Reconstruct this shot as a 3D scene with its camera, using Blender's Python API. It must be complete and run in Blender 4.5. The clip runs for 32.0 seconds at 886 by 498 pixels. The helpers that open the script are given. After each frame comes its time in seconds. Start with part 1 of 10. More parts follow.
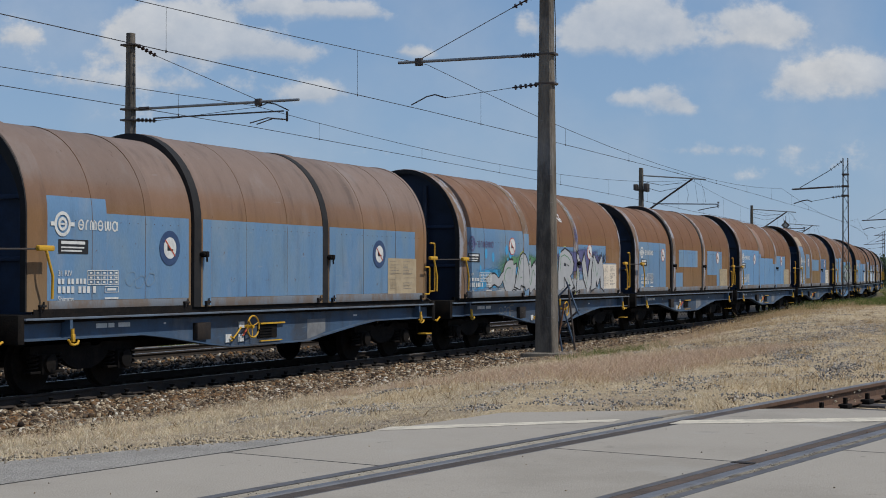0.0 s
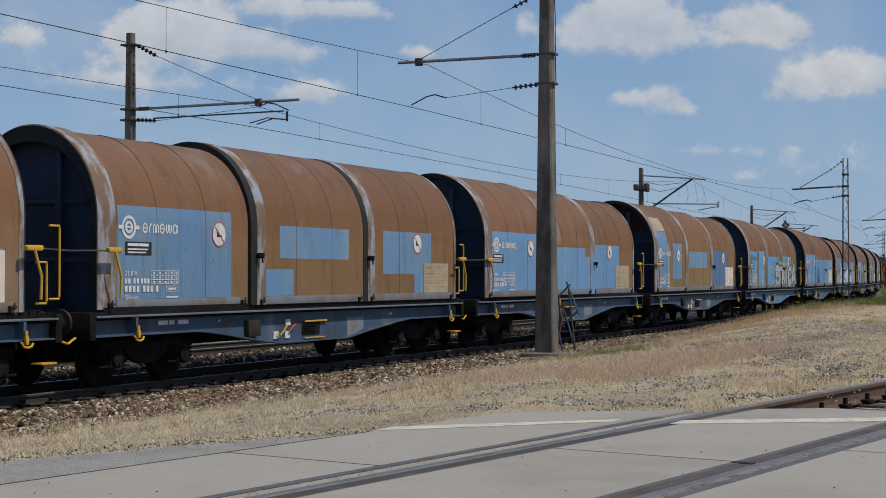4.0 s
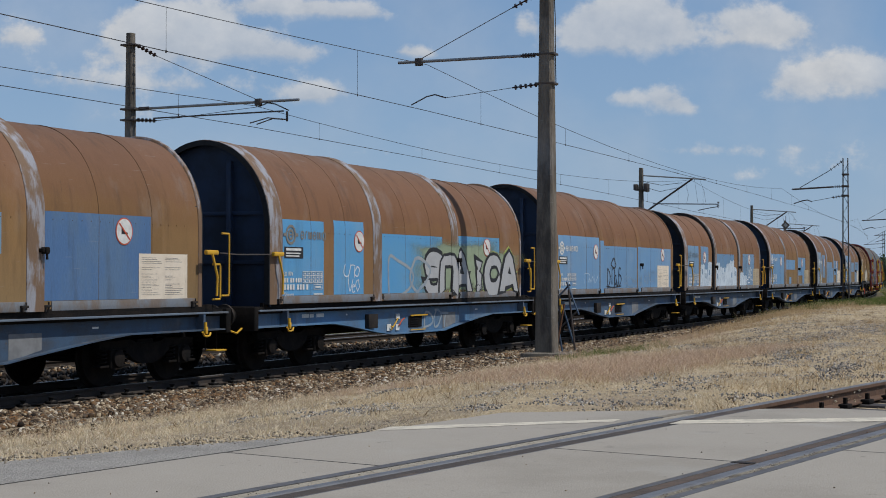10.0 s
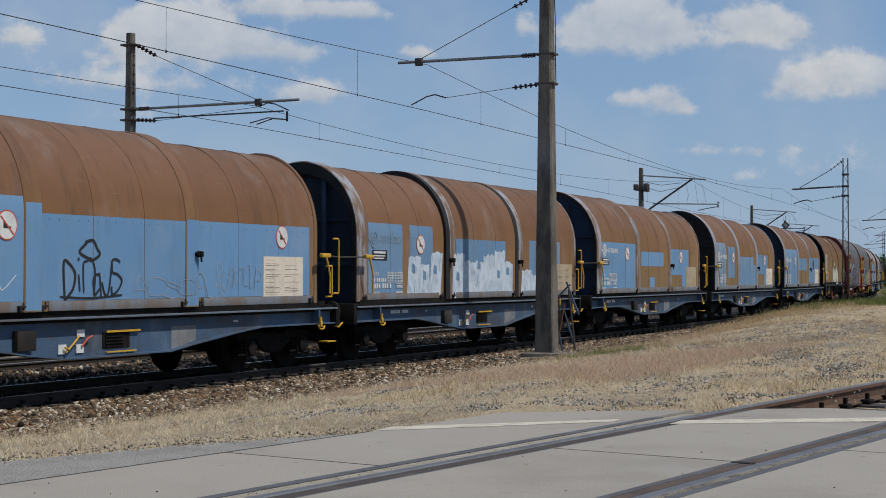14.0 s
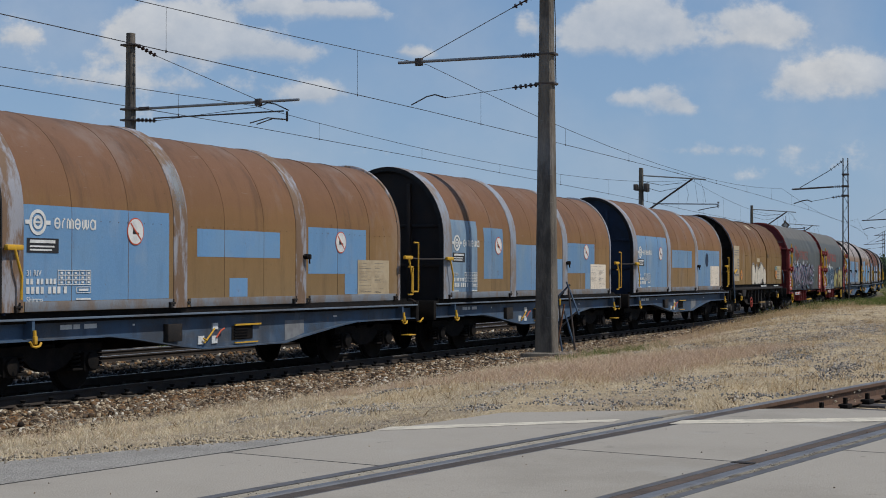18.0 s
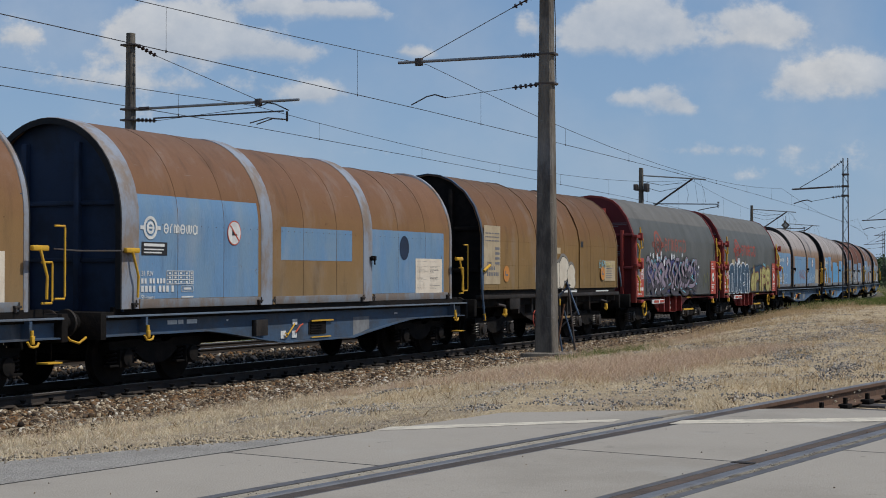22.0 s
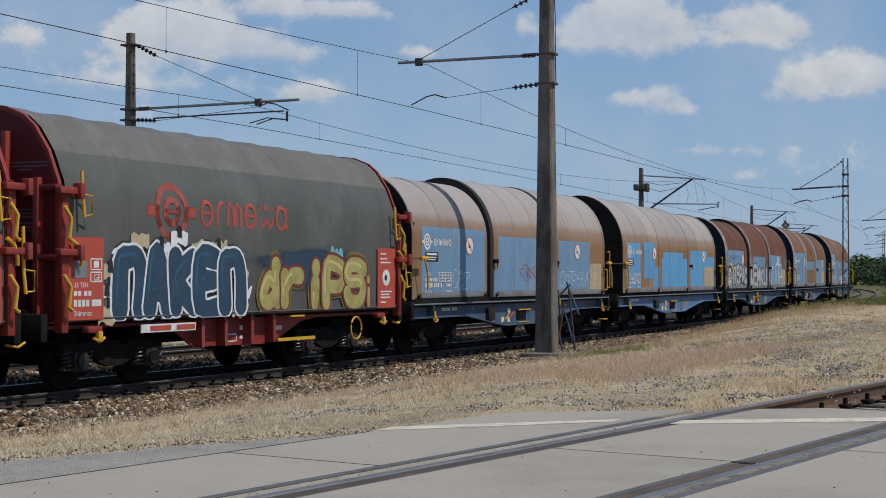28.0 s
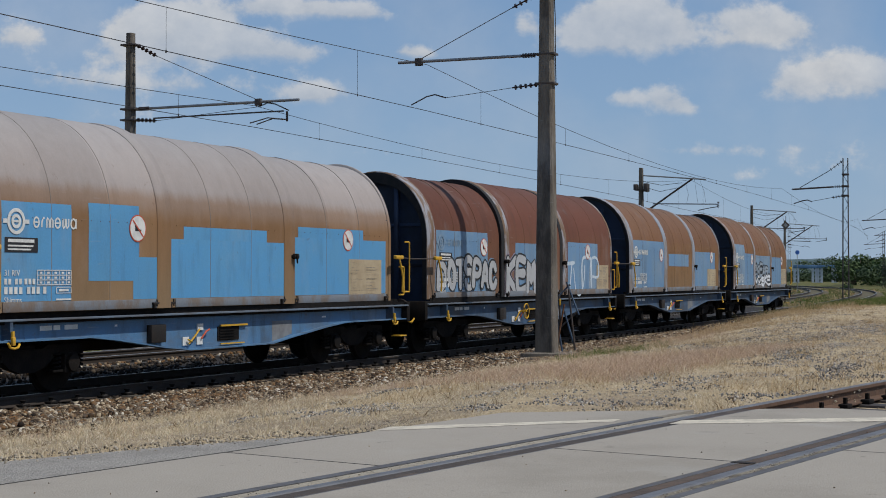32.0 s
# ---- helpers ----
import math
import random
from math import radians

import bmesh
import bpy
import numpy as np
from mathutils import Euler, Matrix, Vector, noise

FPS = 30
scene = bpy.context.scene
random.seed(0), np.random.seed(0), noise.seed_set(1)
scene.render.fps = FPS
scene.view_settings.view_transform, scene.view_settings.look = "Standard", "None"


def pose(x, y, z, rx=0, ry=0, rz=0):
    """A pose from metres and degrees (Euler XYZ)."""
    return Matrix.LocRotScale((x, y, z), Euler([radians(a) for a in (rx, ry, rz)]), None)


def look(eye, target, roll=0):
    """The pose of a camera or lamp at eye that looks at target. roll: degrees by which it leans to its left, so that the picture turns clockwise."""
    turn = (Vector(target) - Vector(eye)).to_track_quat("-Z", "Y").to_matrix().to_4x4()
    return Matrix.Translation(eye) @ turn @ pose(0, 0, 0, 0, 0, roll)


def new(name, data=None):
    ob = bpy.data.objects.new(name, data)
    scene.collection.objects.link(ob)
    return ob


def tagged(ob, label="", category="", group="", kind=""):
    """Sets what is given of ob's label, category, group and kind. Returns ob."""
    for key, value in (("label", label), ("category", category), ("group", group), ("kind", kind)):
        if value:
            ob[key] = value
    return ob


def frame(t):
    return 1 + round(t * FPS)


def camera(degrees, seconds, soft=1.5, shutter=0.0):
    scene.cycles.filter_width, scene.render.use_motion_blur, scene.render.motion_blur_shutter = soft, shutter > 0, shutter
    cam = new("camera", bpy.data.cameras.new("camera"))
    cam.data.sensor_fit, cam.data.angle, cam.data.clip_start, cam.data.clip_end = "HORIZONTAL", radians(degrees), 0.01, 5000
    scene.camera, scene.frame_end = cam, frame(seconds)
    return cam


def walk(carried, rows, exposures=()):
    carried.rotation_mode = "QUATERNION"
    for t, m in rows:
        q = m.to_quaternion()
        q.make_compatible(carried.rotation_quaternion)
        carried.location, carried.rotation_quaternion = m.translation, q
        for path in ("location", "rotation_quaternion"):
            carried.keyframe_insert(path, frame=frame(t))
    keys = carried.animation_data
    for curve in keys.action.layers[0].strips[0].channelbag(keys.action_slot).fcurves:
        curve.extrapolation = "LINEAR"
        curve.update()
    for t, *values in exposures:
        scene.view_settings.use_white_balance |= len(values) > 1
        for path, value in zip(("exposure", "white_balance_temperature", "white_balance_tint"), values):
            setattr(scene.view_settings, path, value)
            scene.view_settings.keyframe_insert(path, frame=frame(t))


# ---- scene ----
# World: metres, z = 0 at the head of the main line's rails. The camera stands still beside a level crossing.
EYE = 1.764
cam = camera(32.72, 32.0, soft=.95)
cam_pose = Matrix.Translation((0, 0, EYE)) @ pose(0, 0, 0, 90 + 1.0137, 0, 0) @ pose(0, 0, 0, 0, 0, 0.0685)
# the film's own slow changes of exposure
walk(cam, [(0.0, cam_pose), (32.0, cam_pose)], [(0.0, -.06), (12.0, -.06), (17.0, -.07), (22.0, -.09), (25.0, -.02), (28.0, .0), (29.2, -.09), (32.0, -.08)])

# ---------------------------------------------------------------- main line
# Centre line: heading and curvature along the way, s = 0 beside the camera.
SG = np.linspace(-300, 460, 3041)
KAPPA = np.interp(SG, [-60, 0, 45, 60, 80, 110, 140, 200, 460], [.0007, .00078, .0009, .0020, .0013, .0005, .0015, .0022, .0022])
DS = SG[1] - SG[0]
I0 = int(np.argmin(np.abs(SG)))
HEAD = np.concatenate([[0], np.cumsum((KAPPA[1:] + KAPPA[:-1]) / 2 * DS)])
HEAD += 1.13313 - HEAD[I0]
SIDE_X = np.concatenate([[0], np.cumsum((np.cos(HEAD[1:]) + np.cos(HEAD[:-1])) / 2 * DS)])
SIDE_Y = np.concatenate([[0], np.cumsum((np.sin(HEAD[1:]) + np.sin(HEAD[:-1])) / 2 * DS)])
HALF = 1.45
CEN_X = SIDE_X - SIDE_X[I0] - 4.9248 - np.sin(HEAD) * HALF
CEN_Y = SIDE_Y - SIDE_Y[I0] + 23.298 + np.cos(HEAD) * HALF
SECOND = 5.8          # distance of the second track


def on_line(s, out=0.0, z=0.0):
    """Point at s along the line, out metres to the camera's side of its centre."""
    a = float(np.interp(s, SG, HEAD))
    return Vector((float(np.interp(s, SG, CEN_X)) + math.sin(a) * out, float(np.interp(s, SG, CEN_Y)) - math.cos(a) * out, z))


def heading(s):
    return float(np.interp(s, SG, HEAD))


# ---------------------------------------------------------------- sky and sun
TRACK_DIR = Vector((math.cos(1.14), math.sin(1.14), 0))
TRACK_OUT = Vector((TRACK_DIR.y, -TRACK_DIR.x, 0))
SUN_FLAT = (TRACK_OUT * math.cos(radians(3)) + TRACK_DIR * math.sin(radians(3))).normalized()
SUN_ELEV = radians(57)
SUN_TO = SUN_FLAT * math.cos(SUN_ELEV) + Vector((0, 0, math.sin(SUN_ELEV)))

world = bpy.data.worlds.new("sky")
scene.world = world
world.use_nodes = True
wn, wl = world.node_tree.nodes, world.node_tree.links
wn.clear()


def wmath(op, a, b=None, c=None, clamp=False):
    n = wn.new("ShaderNodeMath")
    n.operation, n.use_clamp = op, clamp
    for i, v in enumerate((a, b, c)):
        if v is None:
            continue
        if isinstance(v, (int, float)):
            n.inputs[i].default_value = v
        else:
            wl.new(v, n.inputs[i])
    return n.outputs[0]


sky = wn.new("ShaderNodeTexSky")
sky.sky_type, sky.sun_disc = "NISHITA", False
sky.sun_elevation = SUN_ELEV
sky.sun_rotation = math.atan2(SUN_FLAT.x, SUN_FLAT.y)
sky.altitude, sky.air_density, sky.dust_density, sky.ozone_density = 200, 1.0, .55, 3.0
coords = wn.new("ShaderNodeTexCoord")
xyz = wn.new("ShaderNodeSeparateXYZ")
wl.new(coords.outputs["Generated"], xyz.inputs[0])
depth = wmath("MAXIMUM", wmath("ABSOLUTE", xyz.outputs[1]), 0.02)
su = wmath("DIVIDE", xyz.outputs[0], depth)
sv = wmath("DIVIDE", xyz.outputs[2], depth)
# fair-weather cumulus: slope right of north, slope up, half width, half height, weight
CLOUDS = [(.095, .163, .020, .017, .85), (.118, .172, .024, .020, 1.0), (.146, .168, .022, .018, .9), (.125, .150, .055, .012, .7), (.056, .166, .012, .013, .7),
          (.200, .170, .026, .016, .85), (.228, .164, .020, .012, .7), (.205, .155, .034, .008, .5),
          (.232, .128, .020, .012, .75), (.262, .136, .026, .015, .95), (.290, .130, .022, .014, .85), (.255, .118, .045, .007, .55),
          (.120, .117, .010, .008, .75), (.147, .118, .017, .013, .9), (.160, .109, .020, .007, .6)]
CLOUDS += [(.225, .084, .080, .009, .42), (.265, .074, .050, .007, .36), (.165, .082, .030, .006, .35), (.215, .066, .060, .007, .36),
          (-.200, .162, .024, .017, 1.1), (-.172, .166, .028, .018, 1.15), (-.142, .154, .026, .015, .95), (-.185, .146, .050, .012, .8), (-.094, .146, .018, .012, .75), (-.118, .150, .018, .010, .5),
          (-.080, .120, .018, .010, .8), (-.098, .117, .020, .012, .6), (-.175, .126, .060, .010, .60), (-.245, .130, .040, .012, .50), (-.205, .106, .050, .010, .5)]
CLOUDS += [(-.082, .176, .040, .010, .8), (-.055, .172, .018, .008, .6), (-.120, .180, .030, .009, .6), (-.282, .158, .018, .011, .75), (-.024, .149, .015, .008, .75), (-.010, .146, .010, .005, .5),
          (-.05, .082, .10, .009, .34), (-.24, .080, .09, .010, .38), (.02, .110, .05, .008, .25), (.42, .15, .10, .04, .8), (-.42, .14, .10, .04, .8)]
warp = wn.new("ShaderNodeTexNoise")
warp.inputs["Scale"].default_value, warp.inputs["Detail"].default_value, warp.inputs["Roughness"].default_value = 42, 10, .62
fine = wn.new("ShaderNodeTexNoise")
fine.inputs["Scale"].default_value, fine.inputs["Detail"].default_value = 9, 5
plane = wn.new("ShaderNodeCombineXYZ")
wl.new(su, plane.inputs[0])
wl.new(wmath("MULTIPLY", sv, 1.15), plane.inputs[1])
wl.new(plane.outputs[0], warp.inputs["Vector"])
wl.new(plane.outputs[0], fine.inputs["Vector"])
total, lift = None, None
for cu, cv, wu, wv, wt in CLOUDS:
    du = wmath("DIVIDE", wmath("SUBTRACT", su, cu), wu)
    dv = wmath("DIVIDE", wmath("SUBTRACT", sv, cv), wv)
    low = wmath("MULTIPLY", wmath("LESS_THAN", dv, 0.0), .55)
    dv2 = wmath("MULTIPLY", dv, wmath("ADD", low, 1.0))
    r2 = wmath("ADD", wmath("MULTIPLY", du, du), wmath("MULTIPLY", dv2, dv2))
    blob = wmath("MULTIPLY", wmath("POWER", 2.718, wmath("MULTIPLY", r2, -0.9)), wt)
    total = blob if total is None else wmath("ADD", total, blob)
    up = wmath("MULTIPLY", blob, dv)
    lift = up if lift is None else wmath("ADD", lift, up)
shape = wmath("ADD", total, wmath("MULTIPLY", wmath("SUBTRACT", warp.outputs["Fac"], .5), 1.5))
base_soft = wmath("MULTIPLY", wmath("MULTIPLY", lift, -2.2, clamp=True), .75)
mask = wn.new("ShaderNodeMapRange")
mask.interpolation_type = "SMOOTHSTEP"
mask.inputs["From Min"].default_value = .36
wl.new(wmath("ADD", base_soft, .82), mask.inputs["From Max"])
wl.new(shape, mask.inputs["Value"])
veil = wmath("MULTIPLY", wmath("SUBTRACT", fine.outputs["Fac"], .42, clamp=True), 0.9)
amount = wmath("MULTIPLY", wmath("ADD", wmath("MULTIPLY", mask.outputs[0], .72), veil, clamp=True), wmath("GREATER_THAN", xyz.outputs[2], 0.0))
shade = wmath("ADD", wmath("MULTIPLY", wmath("ADD", lift, wmath("MULTIPLY", wmath("SUBTRACT", warp.outputs["Fac"], .5), 2.6)), .50), .52, clamp=True)
ramp = wn.new("ShaderNodeMix")
ramp.data_type = "RGBA"
ramp.inputs[6].default_value, ramp.inputs[7].default_value = (4.3, 4.9, 5.8, 1), (8.0, 8.0, 8.0, 1)
wl.new(shade, ramp.inputs[0])
low_haze = wmath("POWER", 2.718, wmath("MULTIPLY", wmath("MAXIMUM", sv, 0.0), -5.0))
tone = wn.new("ShaderNodeMix")
tone.data_type = "RGBA"
tone.inputs[6].default_value, tone.inputs[7].default_value = (1.95, 3.8, 7.05, 1), (3.4, 5.0, 7.3, 1)
wl.new(low_haze, tone.inputs[0])
haze = wn.new("ShaderNodeMix")
haze.data_type = "RGBA"
wl.new(wmath("ADD", wmath("MULTIPLY", low_haze, .35), .45), haze.inputs[0])
wl.new(sky.outputs[0], haze.inputs[6])
wl.new(tone.outputs[2], haze.inputs[7])
skymix = wn.new("ShaderNodeMix")
skymix.data_type = "RGBA"
wl.new(amount, skymix.inputs[0])
wl.new(haze.outputs[2], skymix.inputs[6])
wl.new(ramp.outputs[2], skymix.inputs[7])
back = wn.new("ShaderNodeBackground")
back.inputs["Strength"].default_value = 0.086
wl.new(skymix.outputs[2], back.inputs["Color"])
wout = wn.new("ShaderNodeOutputWorld")
wl.new(back.outputs[0], wout.inputs["Surface"])

sun_data = bpy.data.lights.new("sun", "SUN")
sun_data.energy, sun_data.angle, sun_data.color = 3.3, radians(0.53), (1.0, .955, .88)
sun = new("sun", sun_data)
sun.matrix_world = look((40, -30, 60), Vector((40, -30, 60)) - SUN_TO)


# ---------------------------------------------------------------- materials
def material(name, color, rough=.7, metal=0.0, second=None, scale=2.0, amount=.5, bump=0.0, bump_scale=40.0, per_object=0.0, grain=.12, stretch=(1, 1, 1), spread=(.4, .65), spec=.4):
    """A worn surface: base colour, stains of a second colour, fine grain, relief."""
    m = bpy.data.materials.new(name)
    m.use_nodes = True
    nt = m.node_tree
    n, l = nt.nodes, nt.links
    p = n["Principled BSDF"]
    p.inputs["Roughness"].default_value, p.inputs["Metallic"].default_value = rough, metal
    p.inputs["Specular IOR Level"].default_value = spec
    co = n.new("ShaderNodeTexCoord")
    mp = n.new("ShaderNodeMapping")
    mp.inputs["Scale"].default_value = stretch
    l.new(co.outputs["Object"], mp.inputs["Vector"])
    info = n.new("ShaderNodeObjectInfo")
    shift = n.new("ShaderNodeVectorMath")
    shift.operation = "MULTIPLY_ADD"
    comb = n.new("ShaderNodeCombineXYZ")
    for i in range(3):
        l.new(info.outputs["Random"], comb.inputs[i])
    l.new(comb.outputs[0], shift.inputs[0])
    shift.inputs[1].default_value = (37, 23, 11)
    l.new(mp.outputs[0], shift.inputs[2])
    n1 = n.new("ShaderNodeTexNoise")
    n1.inputs["Scale"].default_value, n1.inputs["Detail"].default_value, n1.inputs["Roughness"].default_value = scale, 6, .65
    l.new(shift.outputs[0], n1.inputs["Vector"])
    n2 = n.new("ShaderNodeTexNoise")
    n2.inputs["Scale"].default_value, n2.inputs["Detail"].default_value = bump_scale, 4
    l.new(shift.outputs[0], n2.inputs["Vector"])
    second = second or tuple(c * .7 for c in color)
    mr = n.new("ShaderNodeMapRange")
    mr.interpolation_type = "SMOOTHSTEP"
    mr.inputs["From Min"].default_value, mr.inputs["From Max"].default_value, mr.inputs["To Max"].default_value = spread[0], spread[1], amount
    l.new(n1.outputs["Fac"], mr.inputs["Value"])
    mx = n.new("ShaderNodeMix")
    mx.data_type = "RGBA"
    mx.inputs[6].default_value, mx.inputs[7].default_value = (*color, 1), (*second, 1)
    l.new(mr.outputs[0], mx.inputs[0])
    hs = n.new("ShaderNodeHueSaturation")
    l.new(mx.outputs[2], hs.inputs["Color"])
    g = n.new("ShaderNodeMath")
    g.operation = "MULTIPLY_ADD"
    l.new(n2.outputs["Fac"], g.inputs[0])
    g.inputs[1].default_value, g.inputs[2].default_value = 2 * grain, 1 - grain
    last = g.outputs[0]
    if per_object:
        g2 = n.new("ShaderNodeMath")
        g2.operation = "MULTIPLY_ADD"
        l.new(info.outputs["Random"], g2.inputs[0])
        g2.inputs[1].default_value = per_object * 2
        g3 = n.new("ShaderNodeMath")
        g3.operation = "SUBTRACT"
        l.new(last, g3.inputs[0])
        g3.inputs[1].default_value = per_object
        l.new(g3.outputs[0], g2.inputs[2])
        last = g2.outputs[0]
    l.new(last, hs.inputs["Value"])
    l.new(hs.outputs[0], p.inputs["Base Color"])
    if bump:
        b = n.new("ShaderNodeBump")
        b.inputs["Strength"].default_value, b.inputs["Distance"].default_value = bump, .02
        l.new(n2.outputs["Fac"], b.inputs["Height"])
        l.new(b.outputs[0], p.inputs["Normal"])
    return m


def hood_material(name, stops, rough=.72, noise_amt=.35, grain=.10, bump=.18):
    """Hood sheet whose old paint differs from sill to roof: stops of (height, colour), edges ragged."""
    m = bpy.data.materials.new(name)
    m.use_nodes = True
    n, l = m.node_tree.nodes, m.node_tree.links
    p = n["Principled BSDF"]
    p.inputs["Roughness"].default_value = rough + .1
    p.inputs["Specular IOR Level"].default_value = .18
    co = n.new("ShaderNodeTexCoord")
    info = n.new("ShaderNodeObjectInfo")
    mp = n.new("ShaderNodeMapping")
    mp.inputs["Scale"].default_value = (1, 1, .35)
    l.new(co.outputs["Object"], mp.inputs["Vector"])
    off = n.new("ShaderNodeVectorMath")
    off.operation = "ADD"
    cb = n.new("ShaderNodeCombineXYZ")
    ml = n.new("ShaderNodeMath")
    ml.operation = "MULTIPLY"
    ml.inputs[1].default_value = 40
    l.new(info.outputs["Random"], ml.inputs[0])
    l.new(ml.outputs[0], cb.inputs[0])
    l.new(mp.outputs[0], off.inputs[0])
    l.new(cb.outputs[0], off.inputs[1])

    def tex(scale, detail, rough_=.65):
        t = n.new("ShaderNodeTexNoise")
        t.inputs["Scale"].default_value, t.inputs["Detail"].default_value, t.inputs["Roughness"].default_value = scale, detail, rough_
        l.new(off.outputs[0], t.inputs["Vector"])
        return t.outputs["Fac"]
    big, streak, small = tex(.8, 5), tex(4.5, 6, .7), tex(55, 4)
    sep = n.new("ShaderNodeSeparateXYZ")
    l.new(co.outputs["Object"], sep.inputs[0])

    def calc(op, a, b, c=None):
        k = n.new("ShaderNodeMath")
        k.operation = op
        for i, v in enumerate((a, b, c)):
            if v is None:
                continue
            if isinstance(v, (int, float)):
                k.inputs[i].default_value = v
            else:
                l.new(v, k.inputs[i])
        return k.outputs[0]
    z = calc("ADD", sep.outputs[2], calc("MULTIPLY", calc("SUBTRACT", calc("ADD", calc("MULTIPLY", big, .5), calc("MULTIPLY", streak, .5)), .5), noise_amt * 2.5))
    cr = n.new("ShaderNodeValToRGB")
    cr.color_ramp.interpolation = "EASE"
    while len(cr.color_ramp.elements) < len(stops):
        cr.color_ramp.elements.new(.5)
    for e, (h, c) in zip(cr.color_ramp.elements, stops):
        e.position, e.color = (h - 1.0) / 3.5, (*c, 1)
    l.new(calc("DIVIDE", calc("SUBTRACT", z, 1.0), 3.5), cr.inputs["Fac"])
    hs = n.new("ShaderNodeHueSaturation")
    l.new(cr.outputs[0], hs.inputs["Color"])
    val = calc("ADD", calc("MULTIPLY", calc("SUBTRACT", small, .5), 2 * grain), calc("ADD", calc("MULTIPLY", calc("SUBTRACT", streak, .5), .28), 1.0))
    val = calc("ADD", val, calc("MULTIPLY", calc("SUBTRACT", info.outputs["Random"], .5), .10))
    # each sheet panel has aged a little differently
    tone_of = n.new("ShaderNodeValToRGB")
    tone_of.color_ramp.interpolation = "CONSTANT"
    rnd_ = random.Random(len(name) * 7 + int(stops[0][1][0] * 1000))
    edges = (-6.43, -4.96, -3.5, -2.03, -.68, .67, 2.02, 3.54, 5.05)
    while len(tone_of.color_ramp.elements) < len(edges):
        tone_of.color_ramp.elements.new(.5)
    for e, x_ in zip(tone_of.color_ramp.elements, edges):
        k_ = rnd_.random()
        e.position, e.color = (x_ + 7) / 14, (k_, k_, k_, 1)
    l.new(calc("DIVIDE", calc("ADD", sep.outputs[0], 7.0), 14.0), tone_of.inputs["Fac"])
    val = calc("ADD", val, calc("MULTIPLY", calc("SUBTRACT", tone_of.outputs[0], .5), .16))
    l.new(val, hs.inputs["Value"])
    l.new(hs.outputs[0], p.inputs["Base Color"])
    b = n.new("ShaderNodeBump")
    b.inputs["Strength"].default_value, b.inputs["Distance"].default_value = bump, .02
    l.new(calc("ADD", small, calc("MULTIPLY", big, 2.0)), b.inputs["Height"])
    l.new(b.outputs[0], p.inputs["Normal"])
    return m


def weather(m, streak=.5, rust=.7, chalk=.3, rust_col=(.11, .062, .036)):
    """Years outdoors: grime run down the sheet, rust freckles, chalky bleaching and fine scratches."""
    n, l = m.node_tree.nodes, m.node_tree.links
    p = n["Principled BSDF"]
    last = p.inputs["Base Color"].links[0].from_socket
    co = n.new("ShaderNodeTexCoord")
    info = n.new("ShaderNodeObjectInfo")
    sh = n.new("ShaderNodeVectorMath")
    sh.operation = "MULTIPLY_ADD"
    cb = n.new("ShaderNodeCombineXYZ")
    for i in range(3):
        l.new(info.outputs["Random"], cb.inputs[i])
    l.new(cb.outputs[0], sh.inputs[0])
    sh.inputs[1].default_value = (53, 17, 29)
    l.new(co.outputs["Object"], sh.inputs[2])
    for stretch, scale, rough, lo, hi, col, amt in (((2.4, 1, .4), 1.5, .62, .50, .74, (.035, .03, .028), streak), ((1, 1, 1), 4.5, .74, .63, .70, rust_col, rust), ((1, 1, .5), 1.1, .65, .52, .74, (.36, .36, .36), chalk),
                                                    ((.6, 1, 9), 3.0, .6, .66, .70, (.34, .33, .32), chalk), ((9, 1, .8), 2.2, .6, .67, .70, (.05, .04, .035), streak)):
        mp = n.new("ShaderNodeMapping")
        mp.inputs["Scale"].default_value = stretch
        l.new(sh.outputs[0], mp.inputs["Vector"])
        t = n.new("ShaderNodeTexNoise")
        t.inputs["Scale"].default_value, t.inputs["Detail"].default_value, t.inputs["Roughness"].default_value = scale, 7, rough
        l.new(mp.outputs[0], t.inputs["Vector"])
        r = n.new("ShaderNodeMapRange")
        r.interpolation_type = "SMOOTHSTEP"
        r.inputs["From Min"].default_value, r.inputs["From Max"].default_value, r.inputs["To Max"].default_value = lo, hi, amt
        l.new(t.outputs["Fac"], r.inputs["Value"])
        x = n.new("ShaderNodeMix")
        x.data_type = "RGBA"
        l.new(r.outputs[0], x.inputs[0])
        l.new(last, x.inputs[6])
        x.inputs[7].default_value = (*col, 1)
        last = x.outputs[2]
    l.new(last, p.inputs["Base Color"])
    return m


